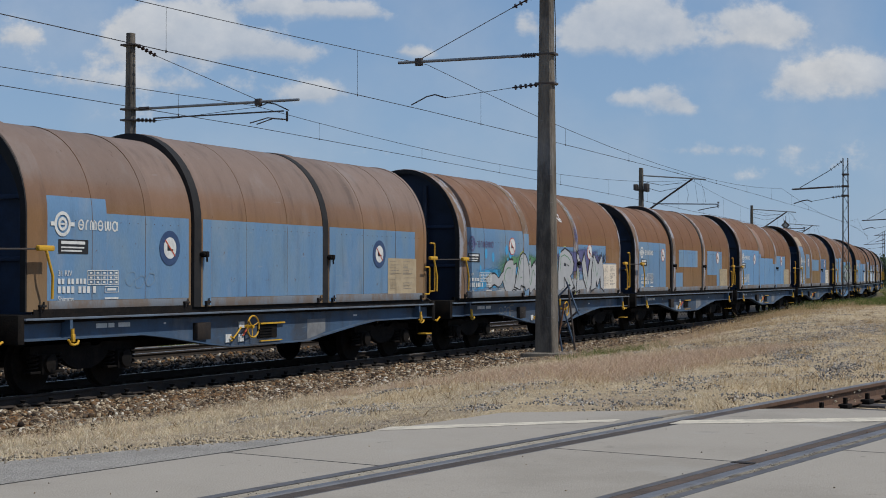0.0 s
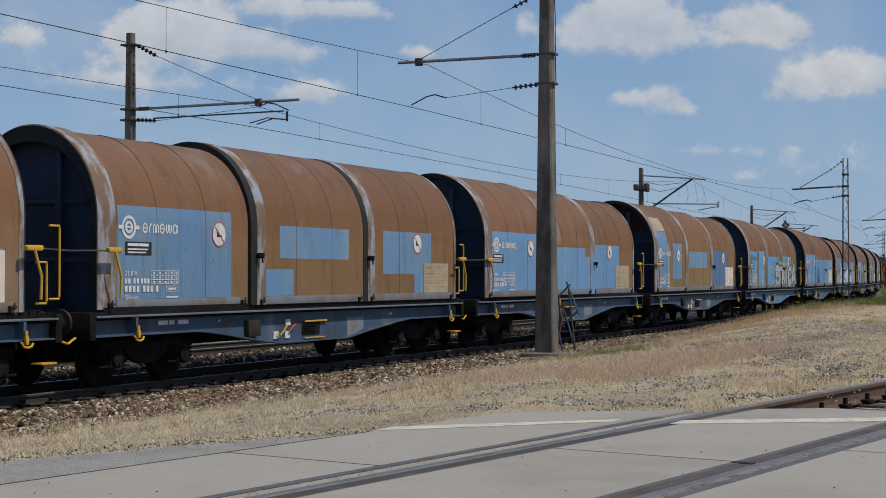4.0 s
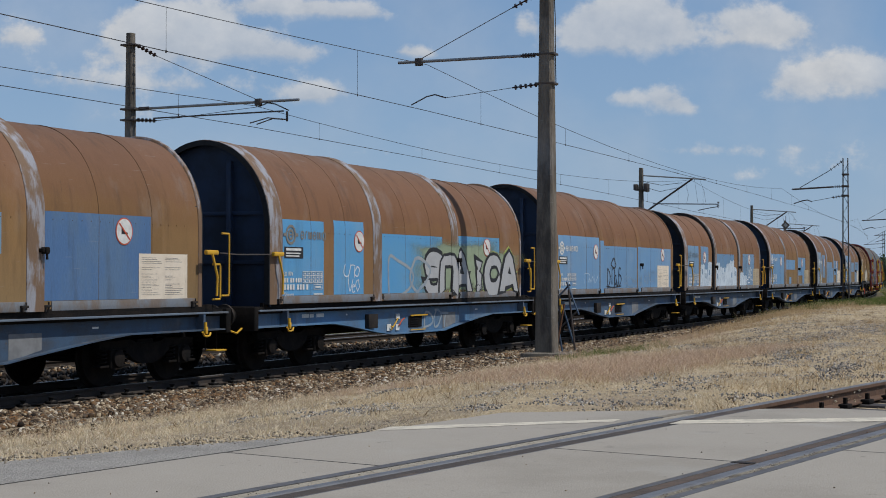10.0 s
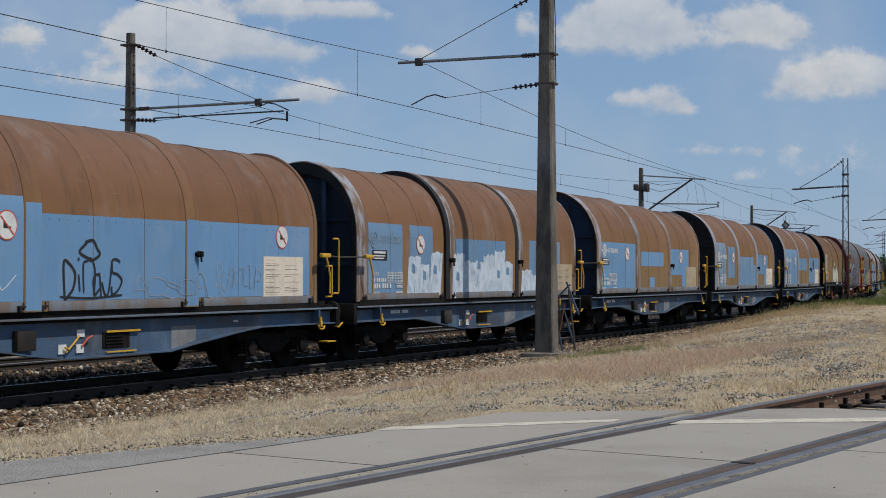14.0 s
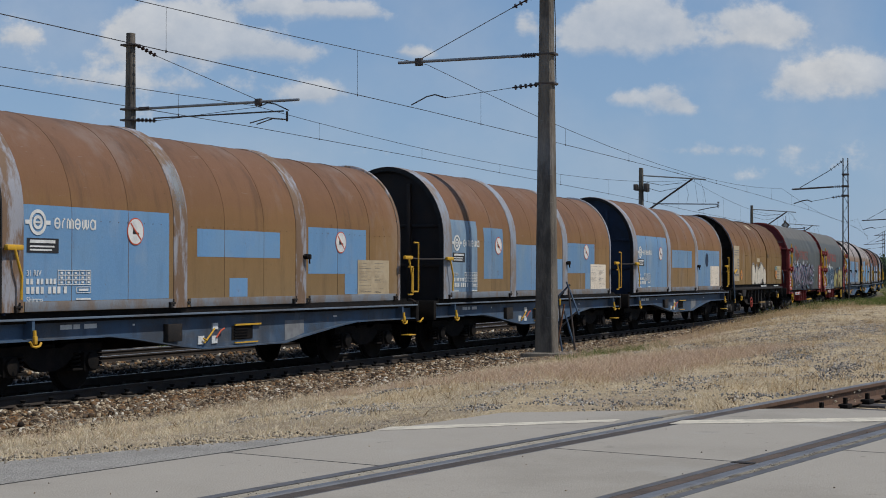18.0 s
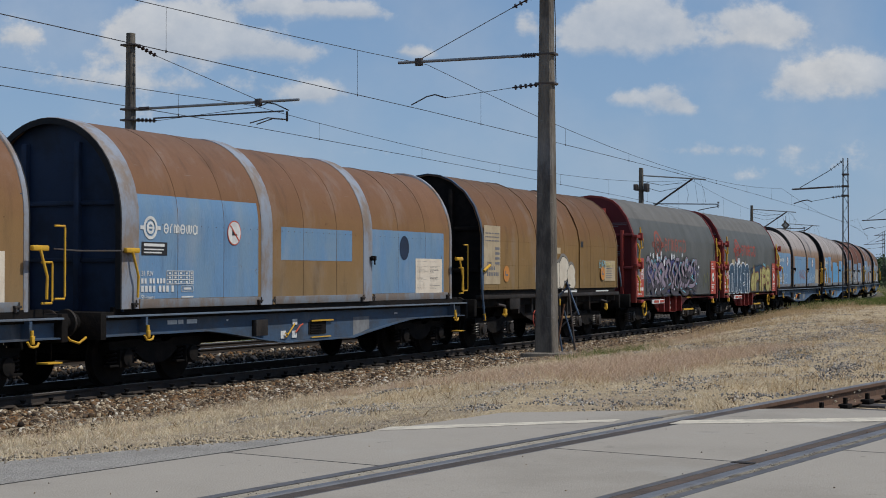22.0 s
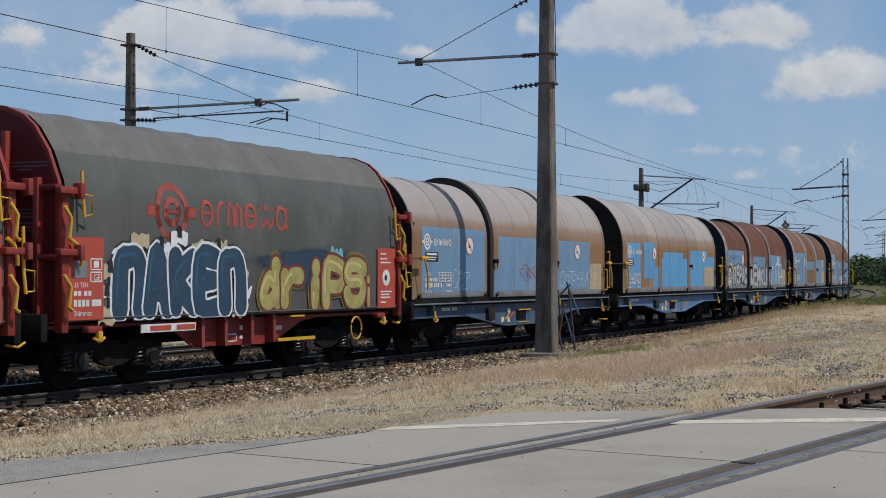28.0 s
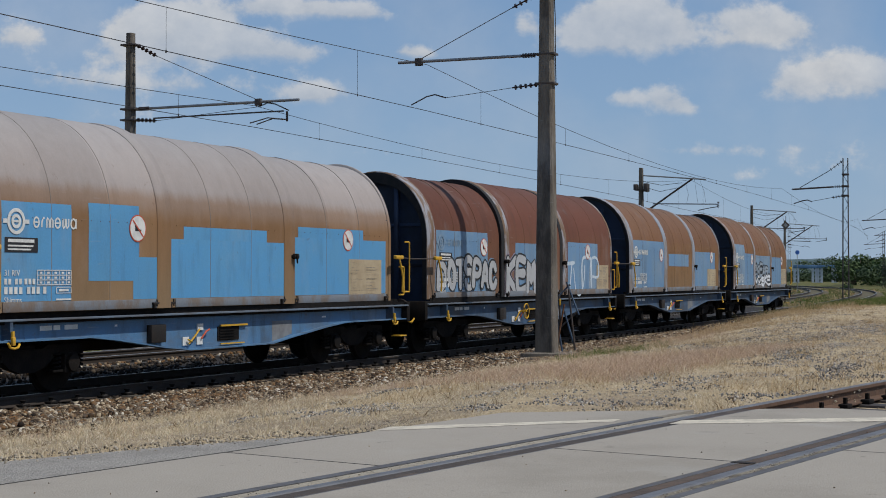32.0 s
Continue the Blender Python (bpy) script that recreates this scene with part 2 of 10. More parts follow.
def road_material():
    """Cast crossing concrete: warm grey, fine grit, oil spots and pale worn tracks."""
    m = material("worn_crossing_concrete", (.322, .288, .240), .9, second=(.265, .236, .194), scale=.6, amount=.85, bump=.3, bump_scale=85, grain=.16)
    n, l = m.node_tree.nodes, m.node_tree.links
    p = n["Principled BSDF"]
    src = p.inputs["Base Color"].links[0].from_socket
    co = n.new("ShaderNodeTexCoord")
    last = src
    for scale, lo, hi, col, amt in ((2.6, .66, .74, (.13, .115, .095), .55), (17, .70, .76, (.09, .075, .06), .7), (1.3, .60, .8, (.37, .35, .31), .6)):
        t = n.new("ShaderNodeTexNoise")
        t.inputs["Scale"].default_value, t.inputs["Detail"].default_value = scale, 5
        l.new(co.outputs["Object"], t.inputs["Vector"])
        r = n.new("ShaderNodeMapRange")
        r.inputs["From Min"].default_value, r.inputs["From Max"].default_value, r.inputs["To Max"].default_value = lo, hi, amt
        l.new(t.outputs["Fac"], r.inputs["Value"])
        x = n.new("ShaderNodeMix")
        x.data_type = "RGBA"
        l.new(r.outputs[0], x.inputs[0])
        l.new(last, x.inputs[6])
        x.inputs[7].default_value = (*col, 1)
        last = x.outputs[2]
    l.new(last, p.inputs["Base Color"])
    return m


M_BLUE = material("weathered_blue_paint", (.125, .238, .388), .66, second=(.165, .255, .34), scale=1.6, amount=.75, bump=.15, per_object=.06, grain=.14, stretch=(1, 1, .4))
M_BLUE_BRIGHT = material("fresh_blue_paint", (.088, .285, .515), .5, second=(.11, .29, .46), scale=1.5, amount=.5, bump=.1, per_object=.05)
M_BLUE_CLEAR = material("clean_mid_blue_paint", (.13, .265, .445), .6, second=(.16, .28, .42), scale=1.5, amount=.6, bump=.12, per_object=.04, grain=.12)
M_BLUE_PALE = material("chalky_blue_paint", (.19, .275, .36), .72, second=(.12, .20, .31), scale=1.6, amount=.6, bump=.1)
M_BLUE_DEEP = material("grimy_deep_blue_paint", (.072, .150, .30), .62, second=(.10, .17, .27), scale=1.6, amount=.75, bump=.15, grain=.14, stretch=(1, 1, .4))
M_FRAME_BLUE = material("dusty_blue_frame_paint", (.05, .092, .155), .65, second=(.055, .055, .058), scale=1.8, amount=.75, bump=.2, per_object=.1, stretch=(.6, 1, 1))
# end walls: blue and brown with the shade between wagons in the colour
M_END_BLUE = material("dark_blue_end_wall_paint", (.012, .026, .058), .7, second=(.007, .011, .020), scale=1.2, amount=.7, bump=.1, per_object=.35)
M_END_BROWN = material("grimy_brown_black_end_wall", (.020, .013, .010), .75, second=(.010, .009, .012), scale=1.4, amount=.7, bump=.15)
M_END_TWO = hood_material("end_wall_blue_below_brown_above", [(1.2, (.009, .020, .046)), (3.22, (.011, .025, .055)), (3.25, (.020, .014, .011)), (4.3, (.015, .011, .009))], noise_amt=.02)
M_BROWN = hood_material("rust_brown_hood_primer", [(1.2, (.222, .136, .070)), (2.3, (.236, .130, .060)), (2.75, (.208, .109, .053)), (3.0, (.184, .094, .051)), (3.7, (.172, .092, .056)), (4.3, (.162, .096, .065))])
M_OLD_OCHRE = hood_material("grimy_ochre_hood_primer", [(1.2, (.215, .14, .058)), (2.5, (.21, .125, .05)), (3.1, (.175, .092, .042)), (3.7, (.145, .078, .045)), (4.3, (.125, .076, .05))], noise_amt=.5)
M_OCHRE = hood_material("ochre_brown_hood_primer", [(1.2, (.222, .148, .073)), (2.4, (.230, .136, .060)), (2.8, (.208, .115, .054)), (3.1, (.184, .098, .052)), (3.6, (.170, .091, .055)), (4.3, (.160, .094, .065))])
M_RUST = hood_material("red_rust_hood", [(1.2, (.19, .11, .07)), (2.4, (.165, .075, .045)), (3.2, (.13, .052, .035)), (4.3, (.115, .055, .042))])
M_DUSTY = hood_material("dusty_grey_brown_hood_roof", [(1.2, (.24, .16, .09)), (2.6, (.23, .13, .065)), (3.0, (.205, .125, .085)), (3.3, (.20, .145, .12)), (4.3, (.185, .14, .12))], noise_amt=.14)
M_LILAC = hood_material("faded_grey_brown_hood_roof", [(1.2, (.24, .16, .09)), (2.6, (.23, .13, .065)), (2.95, (.25, .175, .13)), (3.2, (.31, .272, .255)), (4.3, (.30, .28, .272))], noise_amt=.14)
M_RING = material("scuffed_hood_ring", (.172, .108, .066), .7, second=(.30, .31, .345), scale=2.6, amount=.9, bump=.3, stretch=(1.6, 1, .45), spread=(.46, .60))
M_SEAL = material("black_rubber_seal", (.010, .010, .011), .8, second=(.026, .022, .02), scale=4, amount=.6)
# grimy black, lowered further so the shade below the wagons reads deep
M_BLACK = material("grimy_shade_black_running_gear", (.008, .0072, .0068), .9, second=(.02, .015, .012), scale=4, amount=.7, bump=.4, spec=.15)
# rail sides: shade under the train is put into this dark colour
M_RAIL_MAIN = material("oily_dark_rail_side", (.035, .028, .023), .8, second=(.055, .038, .028), scale=7, amount=.6, bump=.3)
M_STEEL_DARK = material("oily_brown_axlebox_steel", (.026, .023, .021), .6, metal=.3, second=(.06, .042, .03), scale=8, amount=.6, bump=.3)
M_YELLOW = material("chipped_yellow_paint", (.60, .34, .022), .55, second=(.45, .25, .04), scale=9, amount=.6, bump=.15)
M_WHITE = material("dirty_white_stencil_paint", (.66, .66, .63), .7, second=(.45, .45, .44), scale=6, amount=.6)
M_CREAM = material("sun_bleached_paper_sheet", (.43, .345, .225), .8, second=(.33, .255, .16), scale=3, amount=.7)
M_DULL_PLATE = material("dull_grey_worn_panel", (.20, .205, .21), .8, second=(.13, .13, .135), scale=5, amount=.7)
# darker than the hoods: the seams' thin shadow is painted in
M_SEAM = hood_material("dirty_panel_seam", [(1.2, (.135, .088, .050)), (2.7, (.132, .076, .040)), (3.2, (.145, .078, .044)), (4.3, (.155, .091, .061))])
M_PAPER = material("white_instruction_sheet", (.70, .615, .50), .8, second=(.58, .49, .38), scale=3, amount=.5)
M_PRINT = material("grey_print", (.16, .16, .17), .8)
M_PLATE_BLACK = material("black_label_paint", (.02, .02, .022), .6)
M_RED = material("sign_red_paint", (.50, .075, .03), .6, second=(.40, .09, .05), scale=5, amount=.5)
M_RED_WAGON = material("faded_red_wagon_paint", (.25, .030, .022), .6, second=(.17, .028, .022), scale=2, amount=.6, bump=.2)
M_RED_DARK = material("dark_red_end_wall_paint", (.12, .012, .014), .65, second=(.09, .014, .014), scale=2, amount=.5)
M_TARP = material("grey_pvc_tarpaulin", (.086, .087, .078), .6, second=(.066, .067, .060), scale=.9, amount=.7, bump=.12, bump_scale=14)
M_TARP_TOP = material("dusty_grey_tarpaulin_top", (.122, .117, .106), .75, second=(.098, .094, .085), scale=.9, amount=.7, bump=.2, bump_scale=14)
M_GALV = material("dull_galvanised_steel", (.24, .25, .26), .5, metal=.4, second=(.16, .15, .14), scale=5, amount=.6)
M_IRON = material("dark_weathered_iron", (.055, .05, .048), .7, second=(.09, .06, .045), scale=5, amount=.6)
M_CONCRETE_POST = material("old_mast_concrete", (.165, .142, .114), .92, second=(.07, .06, .05), scale=2.6, amount=.9, bump=1.0, bump_scale=30, grain=.3, stretch=(1, 1, .3))
M_RAIL_SIDE = material("rusty_rail_side", (.12, .068, .042), .8, second=(.075, .045, .03), scale=7, amount=.7, bump=.3)
M_RAIL_HEAD = material("worn_rail_head", (.30, .29, .28), .38, metal=.7, second=(.22, .19, .17), scale=5, amount=.6)
M_RAIL_DULL = material("dull_siding_rail_head", (.165, .165, .17), .55, metal=.35, second=(.10, .085, .075), scale=6, amount=.6, bump=.3)
M_SEAM_PALE = material("faint_panel_seam", (.235, .205, .185), .8)
M_SILL = material("rust_streaked_hood_sill", (.17, .19, .215), .7, second=(.16, .105, .062), scale=2.2, amount=.7, bump=.3, stretch=(1, 1, .6), spread=(.42, .6))
# sleepers: oil stains, and a base darkened to deepen the train's shade
M_SLEEPER = material("oil_stained_shade_dark_sleeper", (.085, .075, .065), .9, second=(.045, .04, .035), scale=3, amount=.8, bump=.4)
M_ROAD = road_material()
M_ASPHALT = material("pale_old_asphalt", (.31, .288, .256), .92, second=(.235, .217, .19), scale=3, amount=.7, bump=1.0, bump_scale=75, grain=.75)
M_ROADWHITE = material("worn_white_road_line", (.58, .52, .41), .8, second=(.36, .32, .26), scale=9, amount=.75)
M_SAND = material("sandy_groove_dirt", (.25, .215, .16), .95, second=(.075, .062, .05), scale=7, amount=.85, bump=.8, bump_scale=80)
M_FLANGE = material("scuffed_blue_grey_flange", (.13, .17, .22), .65, second=(.10, .085, .075), scale=3, amount=.7, bump=.2, stretch=(.4, 1, 1))
M_DARK_FRAME = material("grimy_brown_black_frame_paint", (.013, .0105, .009), .8, second=(.032, .020, .013), scale=3, amount=.7, bump=.3)
M_WIRE = material("tarnished_copper_wire", (.045, .042, .042), .6, metal=.3)
M_INSUL = material("brown_glazed_insulator", (.035, .02, .016), .3)
M_LEAF = material("summer_foliage", (.05, .085, .022), .8, second=(.028, .05, .015), scale=1.2, amount=.9, grain=.4)
M_LEAF_FAR = material("far_hazy_foliage", (.055, .085, .04), .9, second=(.035, .06, .035), scale=.3, amount=.9, grain=.3)
M_BARK = material("bark", (.08, .06, .045), .9)
M_GANTRY = material("pale_blue_white_gantry_paint", (.55, .58, .62), .7, second=(.38, .42, .48), scale=1, amount=.5)
M_GANTRY_BLUE = material("blue_gantry_beam_paint", (.10, .20, .34), .7)
# woods with the blue of distance haze mixed into the colour
M_HILL = material("haze_tinted_wooded_hill", (.085, .125, .135), 1.0, second=(.07, .105, .115), scale=.02, amount=.8)
M_ORANGE = material("faded_orange_sign_paint", (.50, .20, .04), .7, second=(.40, .18, .06), scale=6, amount=.6)
M_RED_PANEL = material("faded_red_data_panel", (.42, .065, .04), .6, second=(.34, .07, .05), scale=4, amount=.5)
M_FADED_RED = material("faded_red_print", (.26, .075, .055), .7, second=(.17, .085, .07), scale=3, amount=.7)
M_LOGO_RED = material("worn_red_print", (.36, .065, .045), .7, second=(.24, .07, .055), scale=3, amount=.7)
M_SPRING = material("bare_spring_steel", (.10, .095, .09), .45, metal=.6, second=(.07, .05, .04), scale=8, amount=.5)


def fog_material(name, c):
    """Thin overspray: paint that covers less and less towards its edge."""
    m = material("overspray_" + name, c, .65, scale=3, amount=.4)
    n, l = m.node_tree.nodes, m.node_tree.links
    at = n.new("ShaderNodeAttribute")
    at.attribute_name = "cover"
    co = n.new("ShaderNodeTexCoord")
    t = n.new("ShaderNodeTexNoise")
    t.inputs["Scale"].default_value, t.inputs["Detail"].default_value = 2.4, 6
    l.new(co.outputs["Object"], t.inputs["Vector"])
    k = n.new("ShaderNodeMath")
    k.operation = "MULTIPLY_ADD"
    l.new(t.outputs["Fac"], k.inputs[0])
    k.inputs[1].default_value, k.inputs[2].default_value = 1.4, -.7
    a = n.new("ShaderNodeMath")
    a.operation, a.use_clamp = "ADD", True
    l.new(k.outputs[0], a.inputs[0])
    l.new(at.outputs["Fac"], a.inputs[1])
    b = n.new("ShaderNodeMath")
    b.operation, b.use_clamp = "MULTIPLY", True
    l.new(a.outputs[0], b.inputs[0])
    l.new(at.outputs["Fac"], b.inputs[1])
    l.new(b.outputs[0], n["Principled BSDF"].inputs["Alpha"])
    return m


def spray(name, c, c2=None, amount=.5):
    return material("sprayed_" + name, c, .6, second=c2 or tuple(v * .75 for v in c), scale=3.5, amount=amount, grain=.08)


M_SPRAY_WHITE = spray("white", (.68, .70, .72), (.5, .53, .57))
M_SPRAY_CREAM = spray("cream", (.60, .54, .44), (.45, .38, .28))
M_SPRAY_GREY = spray("grey", (.20, .185, .16))
M_SPRAY_SILVER = spray("silver", (.40, .405, .41), (.33, .335, .34))
M_SPRAY_PALE = spray("pale_blue_white", (.55, .62, .68), (.36, .43, .50), .7)
M_SPRAY_CYAN = spray("cyan", (.16, .42, .50))
M_SPRAY_SKY = spray("sky_blue", (.06, .34, .62))
M_SPRAY_BLUE = spray("blue", (.065, .068, .19))
M_SPRAY_GREYPLUM = spray("grey_plum", (.062, .052, .062))
M_SPRAY_GREEN = spray("green", (.10, .24, .12))
M_SPRAY_LIME = spray("lime_green", (.38, .44, .10), (.30, .36, .16))
M_SPRAY_SAGE = spray("sage_green_fog", (.27, .33, .22), (.22, .29, .24))
M_SPRAY_VIOLET = spray("violet", (.10, .10, .22), (.12, .13, .17))
M_SPRAY_MAUVE = spray("mauve", (.235, .19, .235), (.17, .135, .175))
M_SPRAY_NAVY = spray("navy", (.022, .05, .085), (.03, .075, .12))
M_SPRAY_HAZE = spray("thin_grey", (.30, .33, .35), (.17, .25, .34), .8)
M_SPRAY_DEEP = spray("deep_blue_shade", (.03, .095, .16))
M_SPRAY_LEMON = spray("lemon_highlight", (.50, .44, .17))
M_SPRAY_SAND = spray("sand", (.42, .34, .20), (.5, .46, .38))
M_SPRAY_YELLOW = spray("dull_yellow", (.36, .32, .11), (.24, .21, .06), .8)
M_SPRAY_OLIVE = spray("olive", (.17, .16, .04))
M_SPRAY_MAROON = spray("maroon", (.16, .035, .03))
M_SPRAY_RED = spray("brick_red", (.32, .07, .05))
M_PALE_BROWN = material("pale_primer_patch", (.25, .155, .11), .75, second=(.21, .125, .085), scale=2, amount=.6)
M_CREAM_PAINT = material("cream_sun_bleached_paint", (.38, .29, .20), .75, second=(.28, .20, .13), scale=2, amount=.6)
M_RING_PALE = material("pale_grey_blue_hood_ring", (.245, .275, .325), .65, second=(.205, .145, .095), scale=2.6, amount=.85, bump=.3, stretch=(1, 1, .5))
M_FRAME_BRIGHT = material("clear_blue_frame_paint", (.075, .175, .31), .6, second=(.09, .12, .16), scale=1.8, amount=.7, bump=.2, stretch=(.6, 1, 1))
M_NAVY_HALO = material("navy_repaint_halo", (.03, .06, .14), .6, second=(.05, .09, .18), scale=6, amount=.6)
M_SIGN_BLUE = material("blue_sign_enamel", (.03, .12, .42), .5)
M_RUST_BAR = material("rusty_iron_bar", (.16, .07, .035), .8, second=(.09, .05, .03), scale=9, amount=.6)
FOG = {}


def fog_of(mat, c):
    if mat.name not in FOG:
        FOG[mat.name] = fog_material(mat.name, c)
    return FOG[mat.name]
weather(M_BLUE_CLEAR, .18, .6, .25)
for m_ in (M_BLUE, M_BLUE_PALE):
    weather(m_, .28, .75, .30)
weather(M_BLUE_DEEP, .35, .6, .2)
weather(M_BLUE_BRIGHT, .22, .5, .18)
for m_ in (M_FRAME_BLUE, M_FRAME_BRIGHT):
    weather(m_, .45, .6, .22)
for m_ in (M_BROWN, M_OCHRE, M_RUST, M_DUSTY, M_OLD_OCHRE):
    weather(m_, .34, .55, .16, (.075, .04, .026))
weather(M_LILAC, .10, .40, .10, (.16, .10, .07))
weather(M_CONCRETE_POST, .5, .3, .3, (.07, .06, .05))
weather(M_TARP, .25, .0, .10)
weather(M_TARP_TOP, .25, .0, .16)
for m_ in (M_RED_WAGON, M_DARK_FRAME, M_CREAM, M_PAPER):
    weather(m_, .25, .3, .10)


# ---------------------------------------------------------------- mesh helpers
def link_mesh(name, bm, mats, parent=None, label=""):
    me = bpy.data.meshes.new(name)
    bm.to_mesh(me)
    bm.free()
    me.set_sharp_from_angle(angle=radians(42))
    for m in (mats if isinstance(mats, (list, tuple)) else [mats]):
        me.materials.append(m)
    ob = new(name, me)
    if parent is not None:
        ob.parent = parent
    if label:
        ob["label"] = label
    return ob


def part(name, bm, mat, parent, label=""):
    return link_mesh(name, bm, mat, parent, label)


def shared(name, mesh, parent, label="", m=None):
    ob = new(name, mesh)
    ob.parent = parent
    if m is not None:
        ob.matrix_basis = m
    if label:
        ob["label"] = label
    return ob


def box(bm, x0, x1, y0, y1, z0, z1, bevel=0.0):
    v = [bm.verts.new(p) for p in ((x0, y0, z0), (x1, y0, z0), (x1, y1, z0), (x0, y1, z0), (x0, y0, z1), (x1, y0, z1), (x1, y1, z1), (x0, y1, z1))]
    fs = [bm.faces.new([v[i] for i in q]) for q in ((3, 2, 1, 0), (4, 5, 6, 7), (0, 1, 5, 4), (1, 2, 6, 5), (2, 3, 7, 6), (3, 0, 4, 7))]
    if bevel:
        edges = list({e for f in fs for e in f.edges})
        bmesh.ops.bevel(bm, geom=edges, offset=bevel, segments=2, affect="EDGES", profile=.5)
    return bm


def tube(bm, pts, r, seg=8, r_end=None, caps=True, smooth=True):
    """A round bar along a line of points."""
    pts = [Vector(p) for p in pts]
    rings = []
    for i, p in enumerate(pts):
        d = (pts[min(i + 1, len(pts) - 1)] - pts[max(i - 1, 0)]).normalized()
        side = d.cross(Vector((0, 0, 1)) if abs(d.z) < .9 else Vector((1, 0, 0))).normalized()
        up = side.cross(d)
        rr = r if r_end is None else r + (r_end - r) * i / (len(pts) - 1)
        rings.append([bm.verts.new(p + (side * math.cos(a) + up * math.sin(a)) * rr) for a in (2 * math.pi * k / seg for k in range(seg))])
    for a, b in zip(rings, rings[1:]):
        for k in range(seg):
            f = bm.faces.new((a[k], a[(k + 1) % seg], b[(k + 1) % seg], b[k]))
            f.smooth = smooth
    if caps:
        bm.faces.new(rings[0][::-1])
        bm.faces.new(rings[-1])
    return bm


def lathe_y(bm, cx, cz, prof, seg=20):
    """Turned about an axle along y: prof is a list of (y, radius)."""
    rings = []
    for y, r in prof:
        rings.append([bm.verts.new((cx + r * math.cos(2 * math.pi * k / seg), y, cz + r * math.sin(2 * math.pi * k / seg))) for k in range(seg)])
    for a, b in zip(rings, rings[1:]):
        for k in range(seg):
            f = bm.faces.new((a[k], b[k], b[(k + 1) % seg], a[(k + 1) % seg]))
            f.smooth = True
    bm.faces.new(rings[0])
    bm.faces.new(rings[-1][::-1])
    return bm


def lathe_x(bm, cy, cz, prof, seg=20):
    rings = []
    for x, r in prof:
        rings.append([bm.verts.new((x, cy + r * math.cos(2 * math.pi * k / seg), cz + r * math.sin(2 * math.pi * k / seg))) for k in range(seg)])
    for a, b in zip(rings, rings[1:]):
        for k in range(seg):
            f = bm.faces.new((a[k], a[(k + 1) % seg], b[(k + 1) % seg], b[k]))
            f.smooth = True
    bm.faces.new(rings[0][::-1])
    bm.faces.new(rings[-1])
    return bm


def prism(bm, poly, y0, y1):
    """A polygon of (x, z) given thickness from y0 to y1."""
    a = [bm.verts.new((x, y0, z)) for x, z in poly]
    b = [bm.verts.new((x, y1, z)) for x, z in poly]
    n = len(poly)
    for i in range(n):
        bm.faces.new((a[i], a[(i + 1) % n], b[(i + 1) % n], b[i]))
    bm.faces.new(a[::-1])
    bm.faces.new(b)
    bmesh.ops.recalc_face_normals(bm, faces=bm.faces)
    return bm


def raw(name, verts, faces, mats, parent=None, label="", smooth=False):
    me = bpy.data.meshes.new(name)
    me.from_pydata([tuple(v) for v in verts], [], faces)
    for m in (mats if isinstance(mats, (list, tuple)) else [mats]):
        me.materials.append(m)
    if smooth:
        me.polygons.foreach_set("use_smooth", [True] * len(me.polygons))
    me.update()
    ob = new(name, me)
    if parent is not None:
        ob.parent = parent
    if label:
        ob["label"] = label
    return ob


def empty(name, m, label, category, group="", kind=""):
    ob = new(name)
    ob.empty_display_size = .2
    ob.matrix_basis = m
    return tagged(ob, label, category, group, kind)


# ---------------------------------------------------------------- ground
ROAD_Z = .74
CX, CY = CEN_X[::8], CEN_Y[::8]
CS, CH = SG[::8], HEAD[::8]


def line_coords(x, y):
    """Distance along the line and out from its centre, for arrays."""
    x, y = np.asarray(x, float), np.asarray(y, float)
    best = np.full(x.shape, 1e18)
    s_b, d_b = np.zeros(x.shape), np.zeros(x.shape)
    for i in range(len(CX)):
        dx, dy = x - CX[i], y - CY[i]
        q = dx * dx + dy * dy
        m = q < best
        along = dx * np.cos(CH[i]) + dy * np.sin(CH[i])
        out = dx * np.sin(CH[i]) - dy * np.cos(CH[i])
        best = np.where(m, q, best)
        s_b = np.where(m, CS[i] + along, s_b)
        d_b = np.where(m, out, d_b)
    return s_b, d_b


def smooth01(a, b, v):
    t = np.clip((v - a) / (b - a), 0, 1)
    return t * t * (3 - 2 * t)


def hills(x, y):
    return (np.sin(x * .9 + 1.3 * np.sin(y * .41)) + np.sin(y * .77 + 1.7 * np.sin(x * .53 + 2)) + .6 * np.sin(x * 2.1 + y * 1.7)) / 2.6


def ground_height(x, y):
    s, d = line_coords(x, y)
    inner = 3.3 + .5 * smooth01(2, 20, s)
    outer = 10.6 - 5.4 * smooth01(6, 34, s)
    top = .70 - .12 * smooth01(20, 60, s) - .5 * smooth01(110, 200, s)
    base = -.13
    z = base + (top - base) * smooth01(inner - 1.2, outer + 1.0, d)
    z = z + .075 * hills(x, y) * smooth01(3.2, 5.5, d) * (1 - smooth01(9, 11, d) * smooth01(-1e9, 0, 20 - s))
    z = np.where((d < 3.1) & (d > -SECOND - 3.2), -.36, z)
    far = smooth01(-SECOND - 3, -SECOND - 7, d)
    z = np.where(d < -SECOND - 3.0, -.36 - .35 * far, z)
    return z, s, d


def in_pad(x, y):
    """The concrete of the crossing and the road before it."""
    left = (x + 2.14) * 4.02 - (y - 7.28) * 2.42          # right of the slab's edge: positive
    return (left > 0) & (y < 11.30 + (x - .28) * .165)


def in_asphalt(x, y):
    edge = (x + 2.45) * 1.57 - (y - 8.33) * 1.92
    return (edge > 0) & (y < 9.95)


